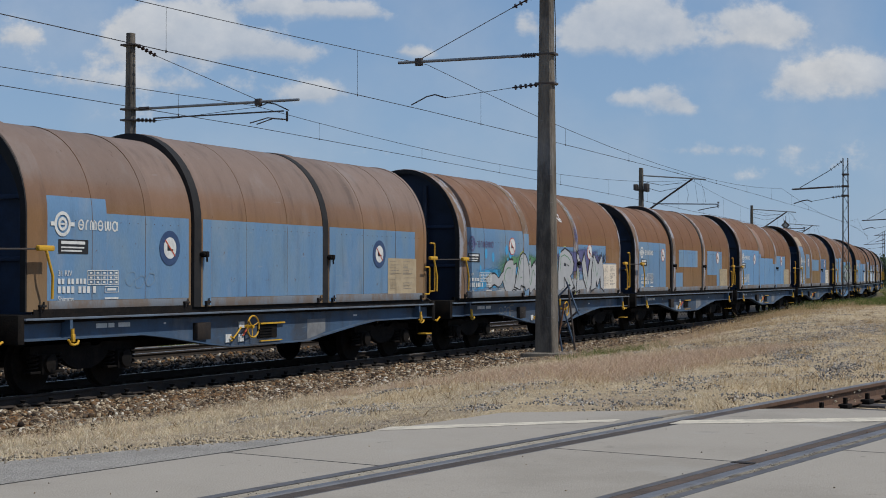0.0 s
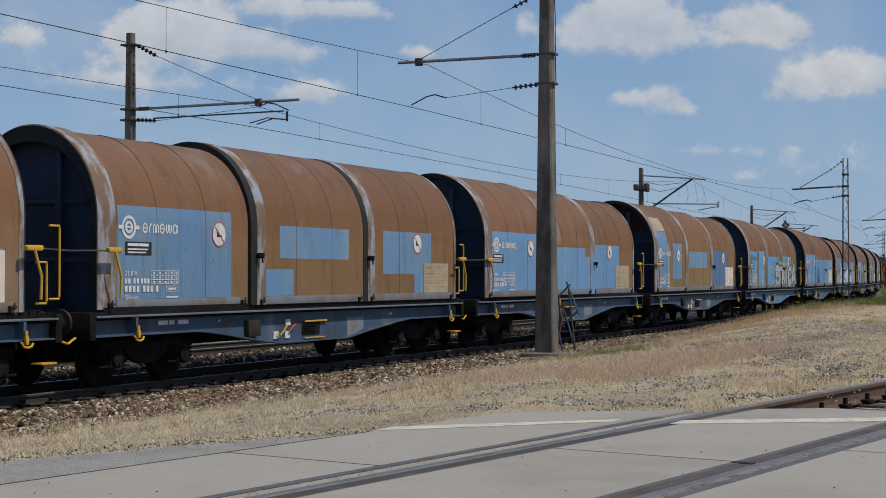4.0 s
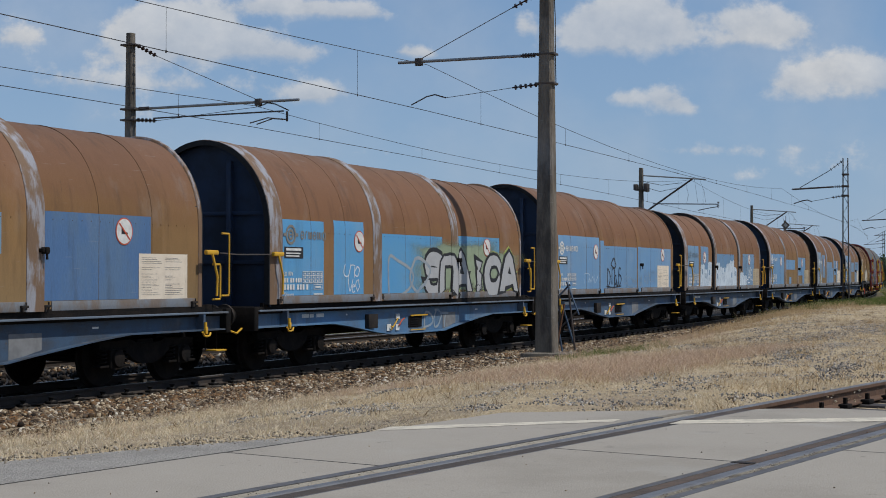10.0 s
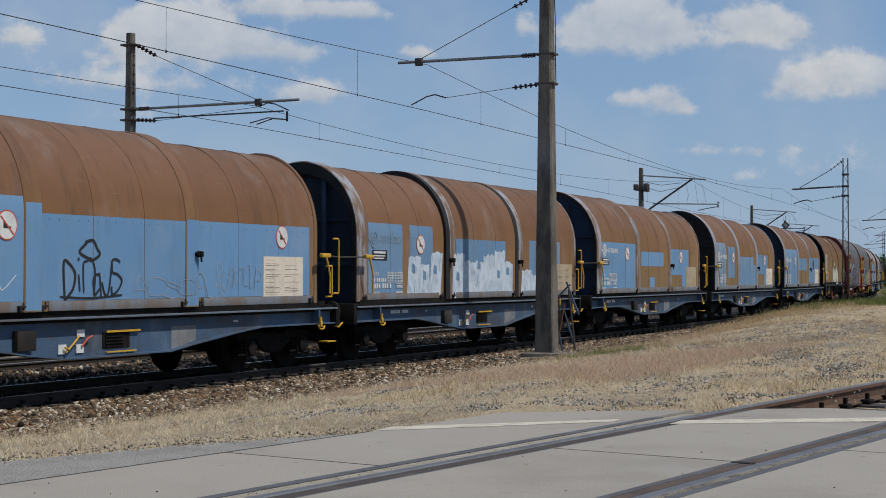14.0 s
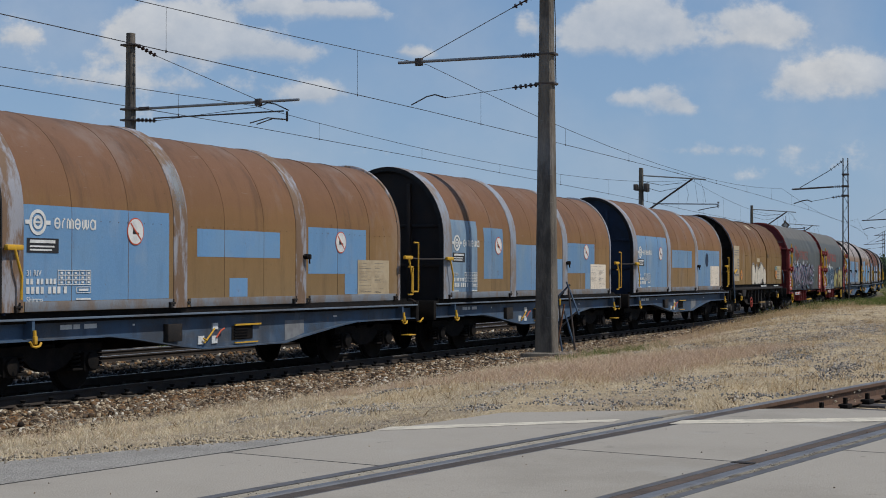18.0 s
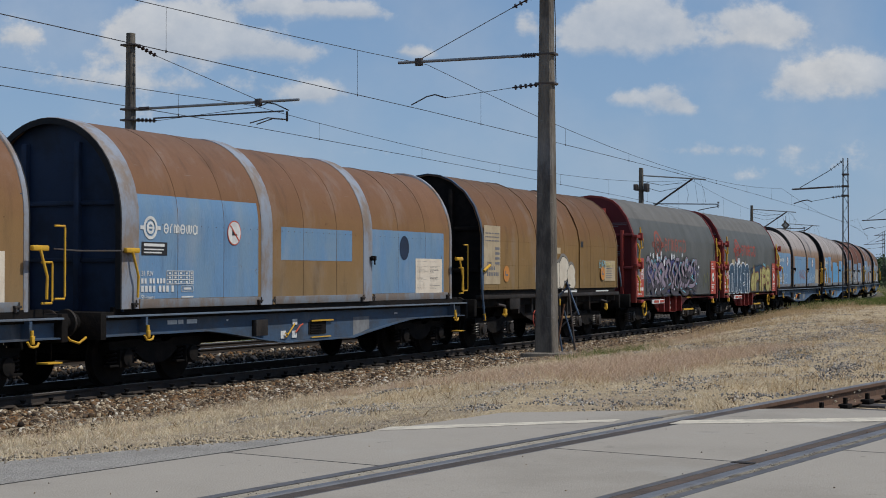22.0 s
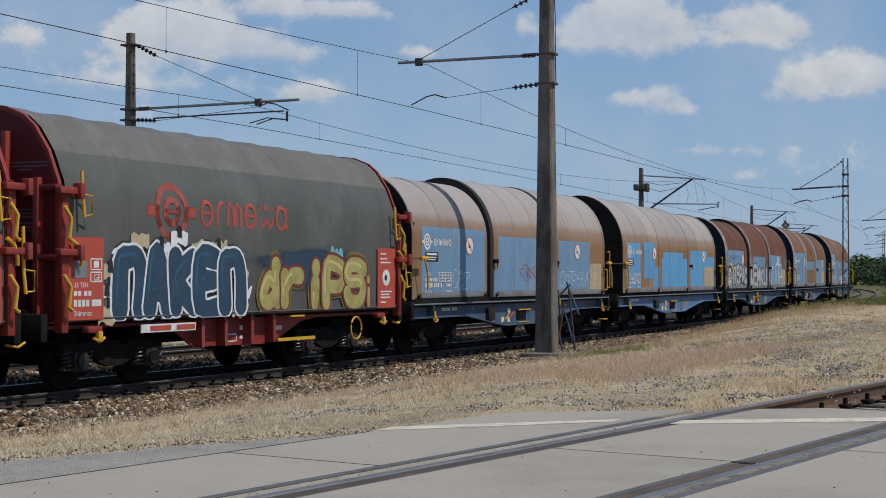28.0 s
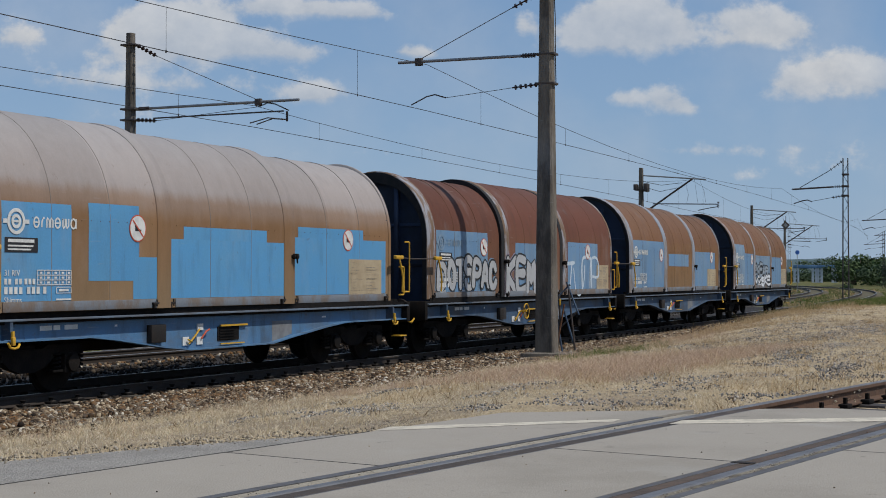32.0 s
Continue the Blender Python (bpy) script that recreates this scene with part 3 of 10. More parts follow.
gx = np.unique(np.concatenate([np.arange(-14, 30, .35), -14 - np.geomspace(.5, 3000, 46), 30 + np.geomspace(.5, 3000, 46)]))
gy = np.unique(np.concatenate([np.arange(3, 64, .35), 64 + np.geomspace(.5, 3600, 60), 3 - np.geomspace(.5, 3000, 30)]))
GXX, GYY = np.meshgrid(gx, gy)
GZ, GS, GD = ground_height(GXX, GYY)
road_mask = in_pad(GXX, GYY) | in_asphalt(GXX, GYY)
GZ = np.where(road_mask, np.minimum(GZ, ROAD_Z - .09), GZ)
near_road = (~road_mask) & (GYY < 13) & (GD > 9.3)
GZ = np.where(near_road, np.clip(GZ, ROAD_Z - .16, ROAD_Z - .005), GZ)
rel_sid = (GXX - 1.433) * .8335 - (GYY - 10.455) * .5525
open_bed = smooth01(-1.0, -.45, rel_sid) * (1 - smooth01(2.2, 2.9, rel_sid)) * (GYY > 11.2 + (GXX - .28) * .165) * (GXX > 1.0)
GZ = np.where(open_bed > 0, GZ * (1 - open_bed) + (ROAD_Z - .19) * open_bed, GZ)
right_side = (rel_sid > 2.5) & (GXX > 1.0) & (GYY > 11.2)
GZ = np.where(right_side, ROAD_Z - .15, GZ)
nx, ny = len(gx), len(gy)
idx = np.arange(nx * ny).reshape(ny, nx)
quads = np.stack([idx[:-1, :-1], idx[:-1, 1:], idx[1:, 1:], idx[1:, :-1]], -1).reshape(-1, 4)


def ground_material():
    m = bpy.data.materials.new("dry_stony_soil_and_straw")
    m.use_nodes = True
    n, l = m.node_tree.nodes, m.node_tree.links
    p = n["Principled BSDF"]
    p.inputs["Roughness"].default_value = .95
    p.inputs["Specular IOR Level"].default_value = .1
    co = n.new("ShaderNodeTexCoord")

    def noise_of(scale, detail=5, rough=.6):
        t = n.new("ShaderNodeTexNoise")
        t.inputs["Scale"].default_value, t.inputs["Detail"].default_value, t.inputs["Roughness"].default_value = scale, detail, rough
        l.new(co.outputs["Object"], t.inputs["Vector"])
        return t.outputs["Fac"]

    def mix(fac, a, b, lo, hi):
        r = n.new("ShaderNodeMapRange")
        r.interpolation_type = "SMOOTHSTEP"
        r.inputs["From Min"].default_value, r.inputs["From Max"].default_value = lo, hi
        l.new(fac, r.inputs["Value"])
        x = n.new("ShaderNodeMix")
        x.data_type = "RGBA"
        l.new(r.outputs[0], x.inputs[0])
        for i, c in ((6, a), (7, b)):
            if isinstance(c, tuple):
                x.inputs[i].default_value = (*c, 1)
            else:
                l.new(c, x.inputs[i])
        return x.outputs[2]

    straw = mix(noise_of(7), (.53, .42, .27), (.42, .325, .20), .35, .7)
    soil = mix(noise_of(38), (.27, .205, .14), (.46, .37, .255), .42, .60)
    c = mix(noise_of(.55, 6), straw, soil, .45, .62)
    c = mix(noise_of(.22, 3), c, (.225, .185, .085), .66, .85)
    c = mix(noise_of(1.6, 7, .75), c, (.19, .145, .095), .56, .72)
    c = mix(noise_of(2.3, 7, .75), c, (.60, .50, .36), .58, .75)
    sep = n.new("ShaderNodeSeparateXYZ")
    l.new(co.outputs["Object"], sep.inputs[0])
    # small chippings, denser in patches
    v = n.new("ShaderNodeTexVoronoi")
    v.inputs["Scale"].default_value = 26
    l.new(co.outputs["Object"], v.inputs["Vector"])
    cell = n.new("ShaderNodeSeparateColor")
    l.new(v.outputs["Color"], cell.inputs[0])
    chips = mix(cell.outputs[0], (.09, .068, .05), (.44, .37, .28), .2, .9)
    few = n.new("ShaderNodeMath")
    few.operation = "ADD"
    l.new(noise_of(.9, 5), few.inputs[0])
    l.new(noise_of(60, 2), few.inputs[1])
    c = mix(few.outputs[0], c, chips, 1.04, 1.16)
    # grassland further off
    meadow = mix(noise_of(.35, 6), (.07, .082, .028), (.16, .14, .06), .35, .65)
    c = mix(sep.outputs[1], c, meadow, 58, 85)
    l.new(c, p.inputs["Base Color"])
    b = n.new("ShaderNodeBump")
    b.inputs["Strength"].default_value, b.inputs["Distance"].default_value = .8, .05
    l.new(noise_of(22, 6, .7), b.inputs["Height"])
    l.new(b.outputs[0], p.inputs["Normal"])
    return m


M_GROUND = ground_material()
ground = raw("ground", np.stack([GXX.ravel(), GYY.ravel(), GZ.ravel()], -1).tolist(), quads.tolist(), M_GROUND, smooth=True)
tagged(ground, "dry straw-coloured stony ground sloping down to the railway", "ground", kind="structure")

# ---------------------------------------------------------------- crossing road
def slab(name, poly, z, thick, mat, label, cat, parent=None):
    bm = bmesh.new()
    a = [bm.verts.new((x, y, z)) for x, y in poly]
    b = [bm.verts.new((x, y, z - thick)) for x, y in poly]
    n = len(poly)
    bm.faces.new(a)
    bm.faces.new(b[::-1])
    for i in range(n):
        bm.faces.new((a[i], b[i], b[(i + 1) % n], a[(i + 1) % n]))
    bmesh.ops.recalc_face_normals(bm, faces=bm.faces)
    ob = link_mesh(name, bm, mat, parent)
    return tagged(ob, label, cat, kind="" if parent else "structure")


SID = Vector((.5525, .8335, 0))            # direction of the siding's rails
SOUT = Vector((SID.y, -SID.x, 0))          # across it, away from the main line
RAIL_A = Vector((1.405 * 1.02 + .0, 10.25 * 1.02, 0))  # a point on the far rail's head
GAUGE = 1.48


def sid(along, across):
    p = RAIL_A + SID * along + SOUT * across
    return (p.x, p.y)


road = empty("road", Matrix(), "worn light grey concrete road panels of a level crossing", "road", kind="structure")
PAD_TOP = ROAD_Z


def clip_far(poly):
    """Cut a panel at the crossing's far kerb line."""
    out = []
    f = lambda p: 11.30 + (p[0] - .28) * .165 - p[1]
    for i, p in enumerate(poly):
        q = poly[(i + 1) % len(poly)]
        if f(p) >= 0:
            out.append(p)
        if f(p) * f(q) < 0:
            t = f(p) / (f(p) - f(q))
            out.append((p[0] + (q[0] - p[0]) * t, p[1] + (q[1] - p[1]) * t))
    return out


def panel(a0, a1, c0, c1, g=.012):
    poly = clip_far([sid(a0 + g, c0), sid(a0 + g, c1), sid(a1 - g, c1), sid(a1 - g, c0)])
    if len(poly) > 2:
        slab("concrete_panel", poly, PAD_TOP, .14, M_ROAD, "", "", road)



for a0, a1 in ((-26.9, -20.9), (-20.9, -14.9), (-14.9, -8.9), (-8.9, -2.9), (-2.9, 1.6)):
    panel(a0, a1, -1.30, -.209)
for a0, a1 in ((-25.65, -19.65), (-19.65, -13.65), (-13.65, -7.65), (-7.65, -1.65), (-1.65, 1.95)):
    panel(a0, a1, .168, GAUGE - .176)
for a0, a1 in ((-24.78, -18.78), (-18.78, -12.78), (-12.78, -6.78), (-6.78, -.78), (-.78, 5.2)):
    panel(a0, a1, GAUGE + .154, GAUGE + 9.0)
asph = [(-9.0, 2.2), (-2.45 - .05, 8.36), (-1.66, 9.15), (-1.05, 9.62), (-.50, 9.97), sid(-1.5, -1.312), sid(-30, -1.312)]
tagged(slab("road_shoulder", asph, ROAD_Z - .012, .12, M_ASPHALT, "", ""), "pale coarse asphalt strip beside the concrete panels", "road", kind="structure")


def strip(name, along0, along1, across0, across1, z0, z1, mat, parent=None, label=""):
    bm = bmesh.new()
    ps = [sid(along0, across0), sid(along1, across0), sid(along1, across1), sid(along0, across1)]
    lo = [bm.verts.new((x, y, z0)) for x, y in ps]
    hi = [bm.verts.new((x, y, z1)) for x, y in ps]
    bm.faces.new(hi)
    bm.faces.new(lo[::-1])
    for i in range(4):
        bm.faces.new((lo[i], lo[(i + 1) % 4], hi[(i + 1) % 4], hi[i]))
    bmesh.ops.recalc_face_normals(bm, faces=bm.faces)
    return link_mesh(name, bm, mat, parent, label)


# black of the slab joints, and of the shade painted beside the rails
M_GROOVE = material("black_joint_and_gap_shade", (.022, .018, .015), .9, second=(.05, .04, .03), scale=9, amount=.6)


def groove(c, o, parts):
    """Flush strips beside a rail: (from, to, name, material, height below the road, end along)."""
    for a, b, name, mat, low, end in parts:
        lo, hi = sorted((c + o * a, c + o * b))
        strip(name, -27, end, lo, hi, ROAD_Z - .12, ROAD_Z - low, mat, road)


M_SAND_PALE = material("pale_trodden_sand", (.34, .30, .235), .95, second=(.24, .205, .155), scale=7, amount=.7, bump=.6, bump_scale=60, grain=.4)
M_FILLER = material("brown_rail_filler", (.105, .072, .052), .85, second=(.06, .045, .036), scale=5, amount=.8, bump=.5, bump_scale=50, stretch=(.5, 1, 1))
M_FILLER_DARK = material("tarry_rail_filler", (.058, .046, .038), .85, second=(.12, .088, .068), scale=4, amount=.8, bump=.5, bump_scale=50, spread=(.5, .7))
M_EDGE_IRON = material("scuffed_grey_edge_iron", (.115, .112, .115), .65, metal=.15, second=(.075, .064, .056), scale=5, amount=.7, bump=.4)
# each groove_gap is a flush strip painted black as a narrow gap's shade
groove(0.0, -1, [(.038, .130, "flangeway_dirt", M_SAND_PALE, .002, .9), (.130, .136, "groove_gap", M_GROOVE, .002, .5), (.136, .206, "edge_iron", M_EDGE_IRON, -.002, .5)])
groove(0.0, 1, [(.038, .150, "filler", M_FILLER_DARK, .003, 1.5), (.150, .166, "edge_iron", M_EDGE_IRON, .001, 1.5)])
groove(GAUGE, 1, [(.038, .088, "flangeway_dirt", M_SAND, .003, 3.2), (.088, .094, "groove_gap", M_GROOVE, .001, 3.2), (.094, .152, "edge_iron", M_EDGE_IRON, -.001, 3.0)])
groove(GAUGE, -1, [(.038, .046, "groove_gap", M_GROOVE, .002, 2.9), (.046, .126, "filler", M_FILLER, .003, 2.9), (.126, .174, "edge_iron", M_EDGE_IRON, .001, 2.9)])


def rail_profile(head=.072, foot=.15, high=.159):
    h, f, w = head / 2, foot / 2, .009
    return [(-f, 0), (f, 0), (f, .012), (w, .032), (w, high - .042), (h, high - .034), (h, high - .006), (h - .008, high), (-h + .008, high), (-h, high - .006), (-h, high - .034), (-w, high - .042), (-w, .032), (-f, .012)]


def sweep_rail(name, pts, top, mats, parent=None, label=""):
    """A rail along plan points (x, y, heading), its head at height top."""
    prof = rail_profile()
    verts, faces, matid = [], [], []
    n = len(prof)
    for x, y, a in pts:
        for o, z in prof:
            verts.append((x + math.sin(a) * o, y - math.cos(a) * o, top - .159 + z))
    for i in range(len(pts) - 1):
        for k in range(n):
            k2 = (k + 1) % n
            faces.append((i * n + k, i * n + k2, (i + 1) * n + k2, (i + 1) * n + k))
            matid.append(1 if k in (6, 7, 8) else 0)
    faces.append(tuple(range(n))[::-1])
    faces.append(tuple((len(pts) - 1) * n + k for k in range(n)))
    matid += [0, 0]
    ob = raw(name, verts, faces, mats, parent, label)
    ob.data.polygons.foreach_set("material_index", matid)
    return ob


strip("slab_joint", -27, -1.5, -1.318, -1.296, ROAD_Z - .1, ROAD_Z + .0008, M_GROOVE, road)
for a_, c0_, c1_ in ((-2.9, -1.29, -.21), (-8.9, -1.29, -.21), (-1.65, .17, GAUGE - .178), (-7.65, .17, GAUGE - .178), (-.78, GAUGE + .156, GAUGE + 9.0), (-6.78, GAUGE + .156, GAUGE + 9.0)):
    strip("slab_joint", a_ - .016, a_ + .016, c0_, c1_, ROAD_Z - .1, ROAD_Z - .0006, M_GROOVE, road)

strip("slab_joint", -1.70, -1.635, GAUGE - .174, GAUGE - .050, ROAD_Z - .1, ROAD_Z + .0015, M_GROOVE, road)
siding = empty("siding_track", Matrix(), "rusty siding rails set flush in the concrete crossing", "railway track", kind="structure")
SIDH = math.atan2(SID.y, SID.x)
for c in (0.0, GAUGE):
    ps = [sid(a, c) for a in np.arange(-28, 61, 2.0)]
    sweep_rail("rail", [(x, y, SIDH) for x, y in ps], ROAD_Z + .002, [M_RAIL_SIDE, M_RAIL_DULL], siding)
for k in range(46):
    a = 2.55 + k * .62
    if a > 24:
        break
    bm = bmesh.new()
    box(bm, -.13, .13, -1.25, 1.25, -.10, .10, .015)
    ob = link_mesh("sleeper", bm, M_IRON, siding, "dark old timber sleeper")
    x, y = sid(a, GAUGE / 2)
    ob.matrix_basis = pose(x, y, ROAD_Z - .265, 0, 0, math.degrees(SIDH))
    for c in (-GAUGE / 2, GAUGE / 2):
        for o in (-.10, .10):
            bm = bmesh.new()
            box(bm, -.07, .07, c + o - .045, c + o + .045, .10, .145, .01)
            tube(bm, [(0, c + o, .14), (0, c + o, .20)], .022, 6)
            cl = link_mesh("rail_clamp", bm, M_BLACK, siding)
            cl.matrix_basis = ob.matrix_basis

# worn white edge line across the crossing, broken by the grooves
line = empty("road_marking", Matrix(), "worn white edge line painted across the crossing", "road marking", kind="structure")


def painted(pts, parent):
    bm = bmesh.new()
    bm.faces.new([bm.verts.new((x, y, ROAD_Z + .0022)) for x, y in pts])
    f = bm.faces[:]
    bmesh.ops.recalc_face_normals(bm, faces=f)
    if bm.faces[:][0].normal.z < 0:
        bmesh.ops.reverse_faces(bm, faces=bm.faces[:])
    return part("painted_line", bm, M_ROADWHITE, parent)


painted([(-.46, 9.97), (1.20, 10.607), (1.27, 10.79), (-.36, 10.23)], line)
painted([(1.565, 10.45), (3.6, 10.72), (3.6, 11.01), (1.70, 10.72)], line)
painted([(2.30, 6.6), (3.4, 8.05), (3.55, 7.9), (2.46, 6.4)], line)

# ---------------------------------------------------------------- main tracks
def track_points(off, s0, s1, step):
    out = []
    for s in np.arange(s0, s1 + .01, step):
        p = on_line(s, off)
        out.append((p.x, p.y, heading(s)))
    return out


def build_track(name, off, top, label, s1):
    tr = empty(name, Matrix(), label, "railway track", kind="structure")
    for c in (.7525, -.7525):
        sweep_rail("rail", track_points(off + c, -240, s1, 1.5), top, [M_RAIL_MAIN, M_RAIL_HEAD], tr)
    bm = bmesh.new()
    box(bm, -.13, .13, -1.28, 1.28, -.2, 0, .02)
    for c in (-.7525, .7525):
        for o in (-.12, .12):
            box(bm, -.05, .05, c + o - .04, c + o + .04, 0, .05)
    me = bpy.data.meshes.new("sleeper")
    bm.to_mesh(me)
    bm.free()
    me.materials.append(M_SLEEPER)
    bm = bmesh.new()
    tube(bm, [(0, -.86, .0), (0, -.86, .085)], .034, 8)
    tube(bm, [(0, -.86, .085), (0, -.86, .10)], .05, 6)
    box(bm, -.09, .09, -.93, -.80, .0, .04, .012)
    clip = bpy.data.meshes.new("rail_clip")
    bm.to_mesh(clip)
    bm.free()
    clip.materials.append(M_BLACK)
    s, k = -14.0, 0
    while s < s1 - 4 and k < 170:
        p = on_line(s, off)
        shared("sleeper", me, tr, "", pose(p.x, p.y, top - .165, 0, 0, math.degrees(heading(s))))
        if off == 0 and k < 80:
            shared("rail_clip", clip, tr, "", pose(p.x, p.y, top - .165, 0, 0, math.degrees(heading(s))))
        s += .62
        k += 1
    return tr


track = build_track("main_track", 0.0, 0.0, "main line track with worn rails on concrete sleepers", 320)
track_far = build_track("second_track", -SECOND, -.02, "parallel second track with rusty sleepers", 320)


def ballast_material(name, cols=None):
    m = bpy.data.materials.new(name)
    m.use_nodes = True
    n, l = m.node_tree.nodes, m.node_tree.links
    p = n["Principled BSDF"]
    p.inputs["Roughness"].default_value = .9
    p.inputs["Specular IOR Level"].default_value = .2
    geo = n.new("ShaderNodeNewGeometry")
    cr = n.new("ShaderNodeValToRGB")
    cols = cols or [(0, (.016, .011, .008)), (.25, (.07, .045, .027)), (.45, (.20, .11, .05)), (.58, (.085, .072, .060)), (.76, (.225, .165, .105)), (.91, (.35, .28, .19)), (1, (.58, .53, .45))]
    while len(cr.color_ramp.elements) < len(cols):
        cr.color_ramp.elements.new(.5)
    for e, (pos, c) in zip(cr.color_ramp.elements, cols):
        e.position, e.color = pos, (*c, 1)
    l.new(geo.outputs["Random Per Island"], cr.inputs["Fac"])
    l.new(cr.outputs[0], p.inputs["Base Color"])
    return m


M_BALLAST = ballast_material("mixed_brown_ballast")
# stones and bed below the train: its shade is painted into both colours
M_BALLAST_SHADE = ballast_material("shade_and_oil_dark_ballast", [(0, (.007, .006, .005)), (.5, (.024, .018, .014)), (.85, (.05, .038, .028)), (1, (.10, .08, .06))])
M_BED = material("shade_dark_ballast_bed", (.026, .02, .016), .95, second=(.013, .010, .008), scale=9, amount=.9, bump=1.0, bump_scale=26, grain=.5)


def band(name, offs, zs, s0, s1, step, mat, label):
    """A long sheet along the line: heights zs at the distances offs from its centre."""
    verts, faces = [], []
    ss = np.arange(s0, s1 + .01, step)
    for s in ss:
        for o, z in zip(offs, zs):
            p = on_line(s, o, z)
            verts.append(tuple(p))
    n = len(offs)
    for i in range(len(ss) - 1):
        for k in range(n - 1):
            a = i * n + k
            faces.append((a, a + 1, a + 1 + n, a + n))
    ob = raw(name, verts, faces, mat, smooth=True)
    return tagged(ob, label, "ballast", kind="structure")


bed = band("ballast_bed", [-SECOND - 3.3, -SECOND - 1.6, -SECOND, -SECOND + 1.6, -1.7, 0, 1.7, 2.9, 3.7], [-.42, -.21, -.21, -.23, -.22, -.2, -.19, -.2, -.34], -250, 78, 2.0, M_BED, "gravel bed under both tracks, darkened for the train's shade")
M_BED_FAR = material("brown_weedy_ballast", (.115, .088, .058), .95, second=(.085, .088, .036), scale=.45, amount=.95, bump=1.0, bump_scale=9, grain=.4)
bed_far = band("ballast_bed", [-SECOND - 3.3, -SECOND - 1.6, -SECOND, -SECOND + 1.6, -1.7, 0, 1.7, 2.9, 3.7], [-.42, -.21, -.21, -.23, -.22, -.2, -.19, -.2, -.34], 78, 330, 2.0, M_BED_FAR, "weedy brown gravel bed where the tracks curve away")


def stones(name, count, s_of, o_of, z_of, size, seed, label, mat):
    rng = np.random.default_rng(seed)
    if size > .03:
        # broken blocks: six bent faces
        octa = np.array([(a, b, c) for c in (-.7, .7) for b in (-.75, .75) for a in (-.8, .8)], float)
        tri = np.array([q for a, b, c, d in ((0, 2, 3, 1), (4, 5, 7, 6), (0, 1, 5, 4), (2, 6, 7, 3), (0, 4, 6, 2), (1, 3, 7, 5)) for q in ((a, b, c), (a, c, d))])
    else:
        octa = np.array([(1, 0, 0), (-1, 0, 0), (0, 1, 0), (0, -1, 0), (0, 0, 1), (0, 0, -1)], float)
        tri = np.array([(0, 2, 4), (2, 1, 4), (1, 3, 4), (3, 0, 4), (2, 0, 5), (1, 2, 5), (3, 1, 5), (0, 3, 5)])
    nv = len(octa)
    s, o = s_of(rng, count), o_of(rng, count)
    a = np.interp(s, SG, HEAD)
    x = np.interp(s, SG, CEN_X) + np.sin(a) * o
    y = np.interp(s, SG, CEN_Y) - np.cos(a) * o
    z = z_of(s, o, x, y)
    q = rng.normal(size=(count, 3, 3))
    q, _ = np.linalg.qr(q)
    sz = size * rng.uniform(.55, 1.25, (count, 1, 1)) * rng.uniform(.6, 1.2, (count, 1, 3))
    v = np.einsum("nij,nkj->nki", q, octa[None] * sz * rng.uniform(.78, 1.22, (count, nv, 1)))
    v += np.stack([x, y, z], -1)[:, None]
    f = tri[None] + nv * np.arange(count)[:, None, None]
    me = bpy.data.meshes.new(name)
    v, f = v.reshape(-1, 3), f.reshape(-1, 3)
    me.vertices.add(len(v))
    me.vertices.foreach_set("co", v.ravel())
    me.loops.add(f.size)
    me.loops.foreach_set("vertex_index", f.ravel())
    me.polygons.add(len(f))
    me.polygons.foreach_set("loop_start", np.arange(0, f.size, 3))
    me.update(calc_edges=True)
    me.materials.append(mat)
    return tagged(new(name, me), label, "ballast", kind="stuff")


stones("ballast_stones", 64000, lambda r, n: -14 + 50 * r.random(n) ** 1.5, lambda r, n: 1.25 + 3.2 * r.random(n) ** .95, lambda s, o, x, y: np.interp(o, [0, 1.7, 2.9, 3.6, 4.6], [-.17, -.165, -.165, -.19, -.10]) + .02 * np.sin(s * 3) * np.sin(o * 4), .035, 5, "loose grey and brown ballast stones along the track", M_BALLAST)
# shade-darkened stones, as far out as the train's shadow reaches
stones("ballast_stones", 12000, lambda r, n: -12 + 60 * r.random(n) ** 1.2, lambda r, n: -4.3 + 7.2 * r.random(n), lambda s, o, x, y: -.19 + 0 * s, .042, 6, "oily ballast stones between and under the two tracks, darkened for shade", M_BALLAST_SHADE)
stones("ballast_stones", 12000, lambda r, n: -14 + 44 * r.random(n) ** 1.2, lambda r, n: 4.0 + np.abs(r.normal(0, .55, n)), lambda s, o, x, y: ground_height(x, y)[0] + .006, .034, 21, "ballast stones strewn into the dry grass", M_BALLAST)
def ballast_edge(s):
    """How far out from the line's centre the ballast has spilled."""
    return np.interp(s, [-14, -3.5, -1.6, -.5, 2, 6, 10, 14, 18], [3.0, 3.0, 3.7, 4.8, 5.7, 5.6, 5.2, 4.6, 3.7]) + .12 * np.sin(s * 2.3) + .07 * np.sin(s * 6.1)


def spill(count, seed):
    rng = np.random.default_rng(seed)
    s = -8 + 26 * rng.random(count) ** 1.1
    return s, 2.7 + (ballast_edge(s) - 2.7) * rng.random(count) ** .8 + rng.normal(0, .06, count)


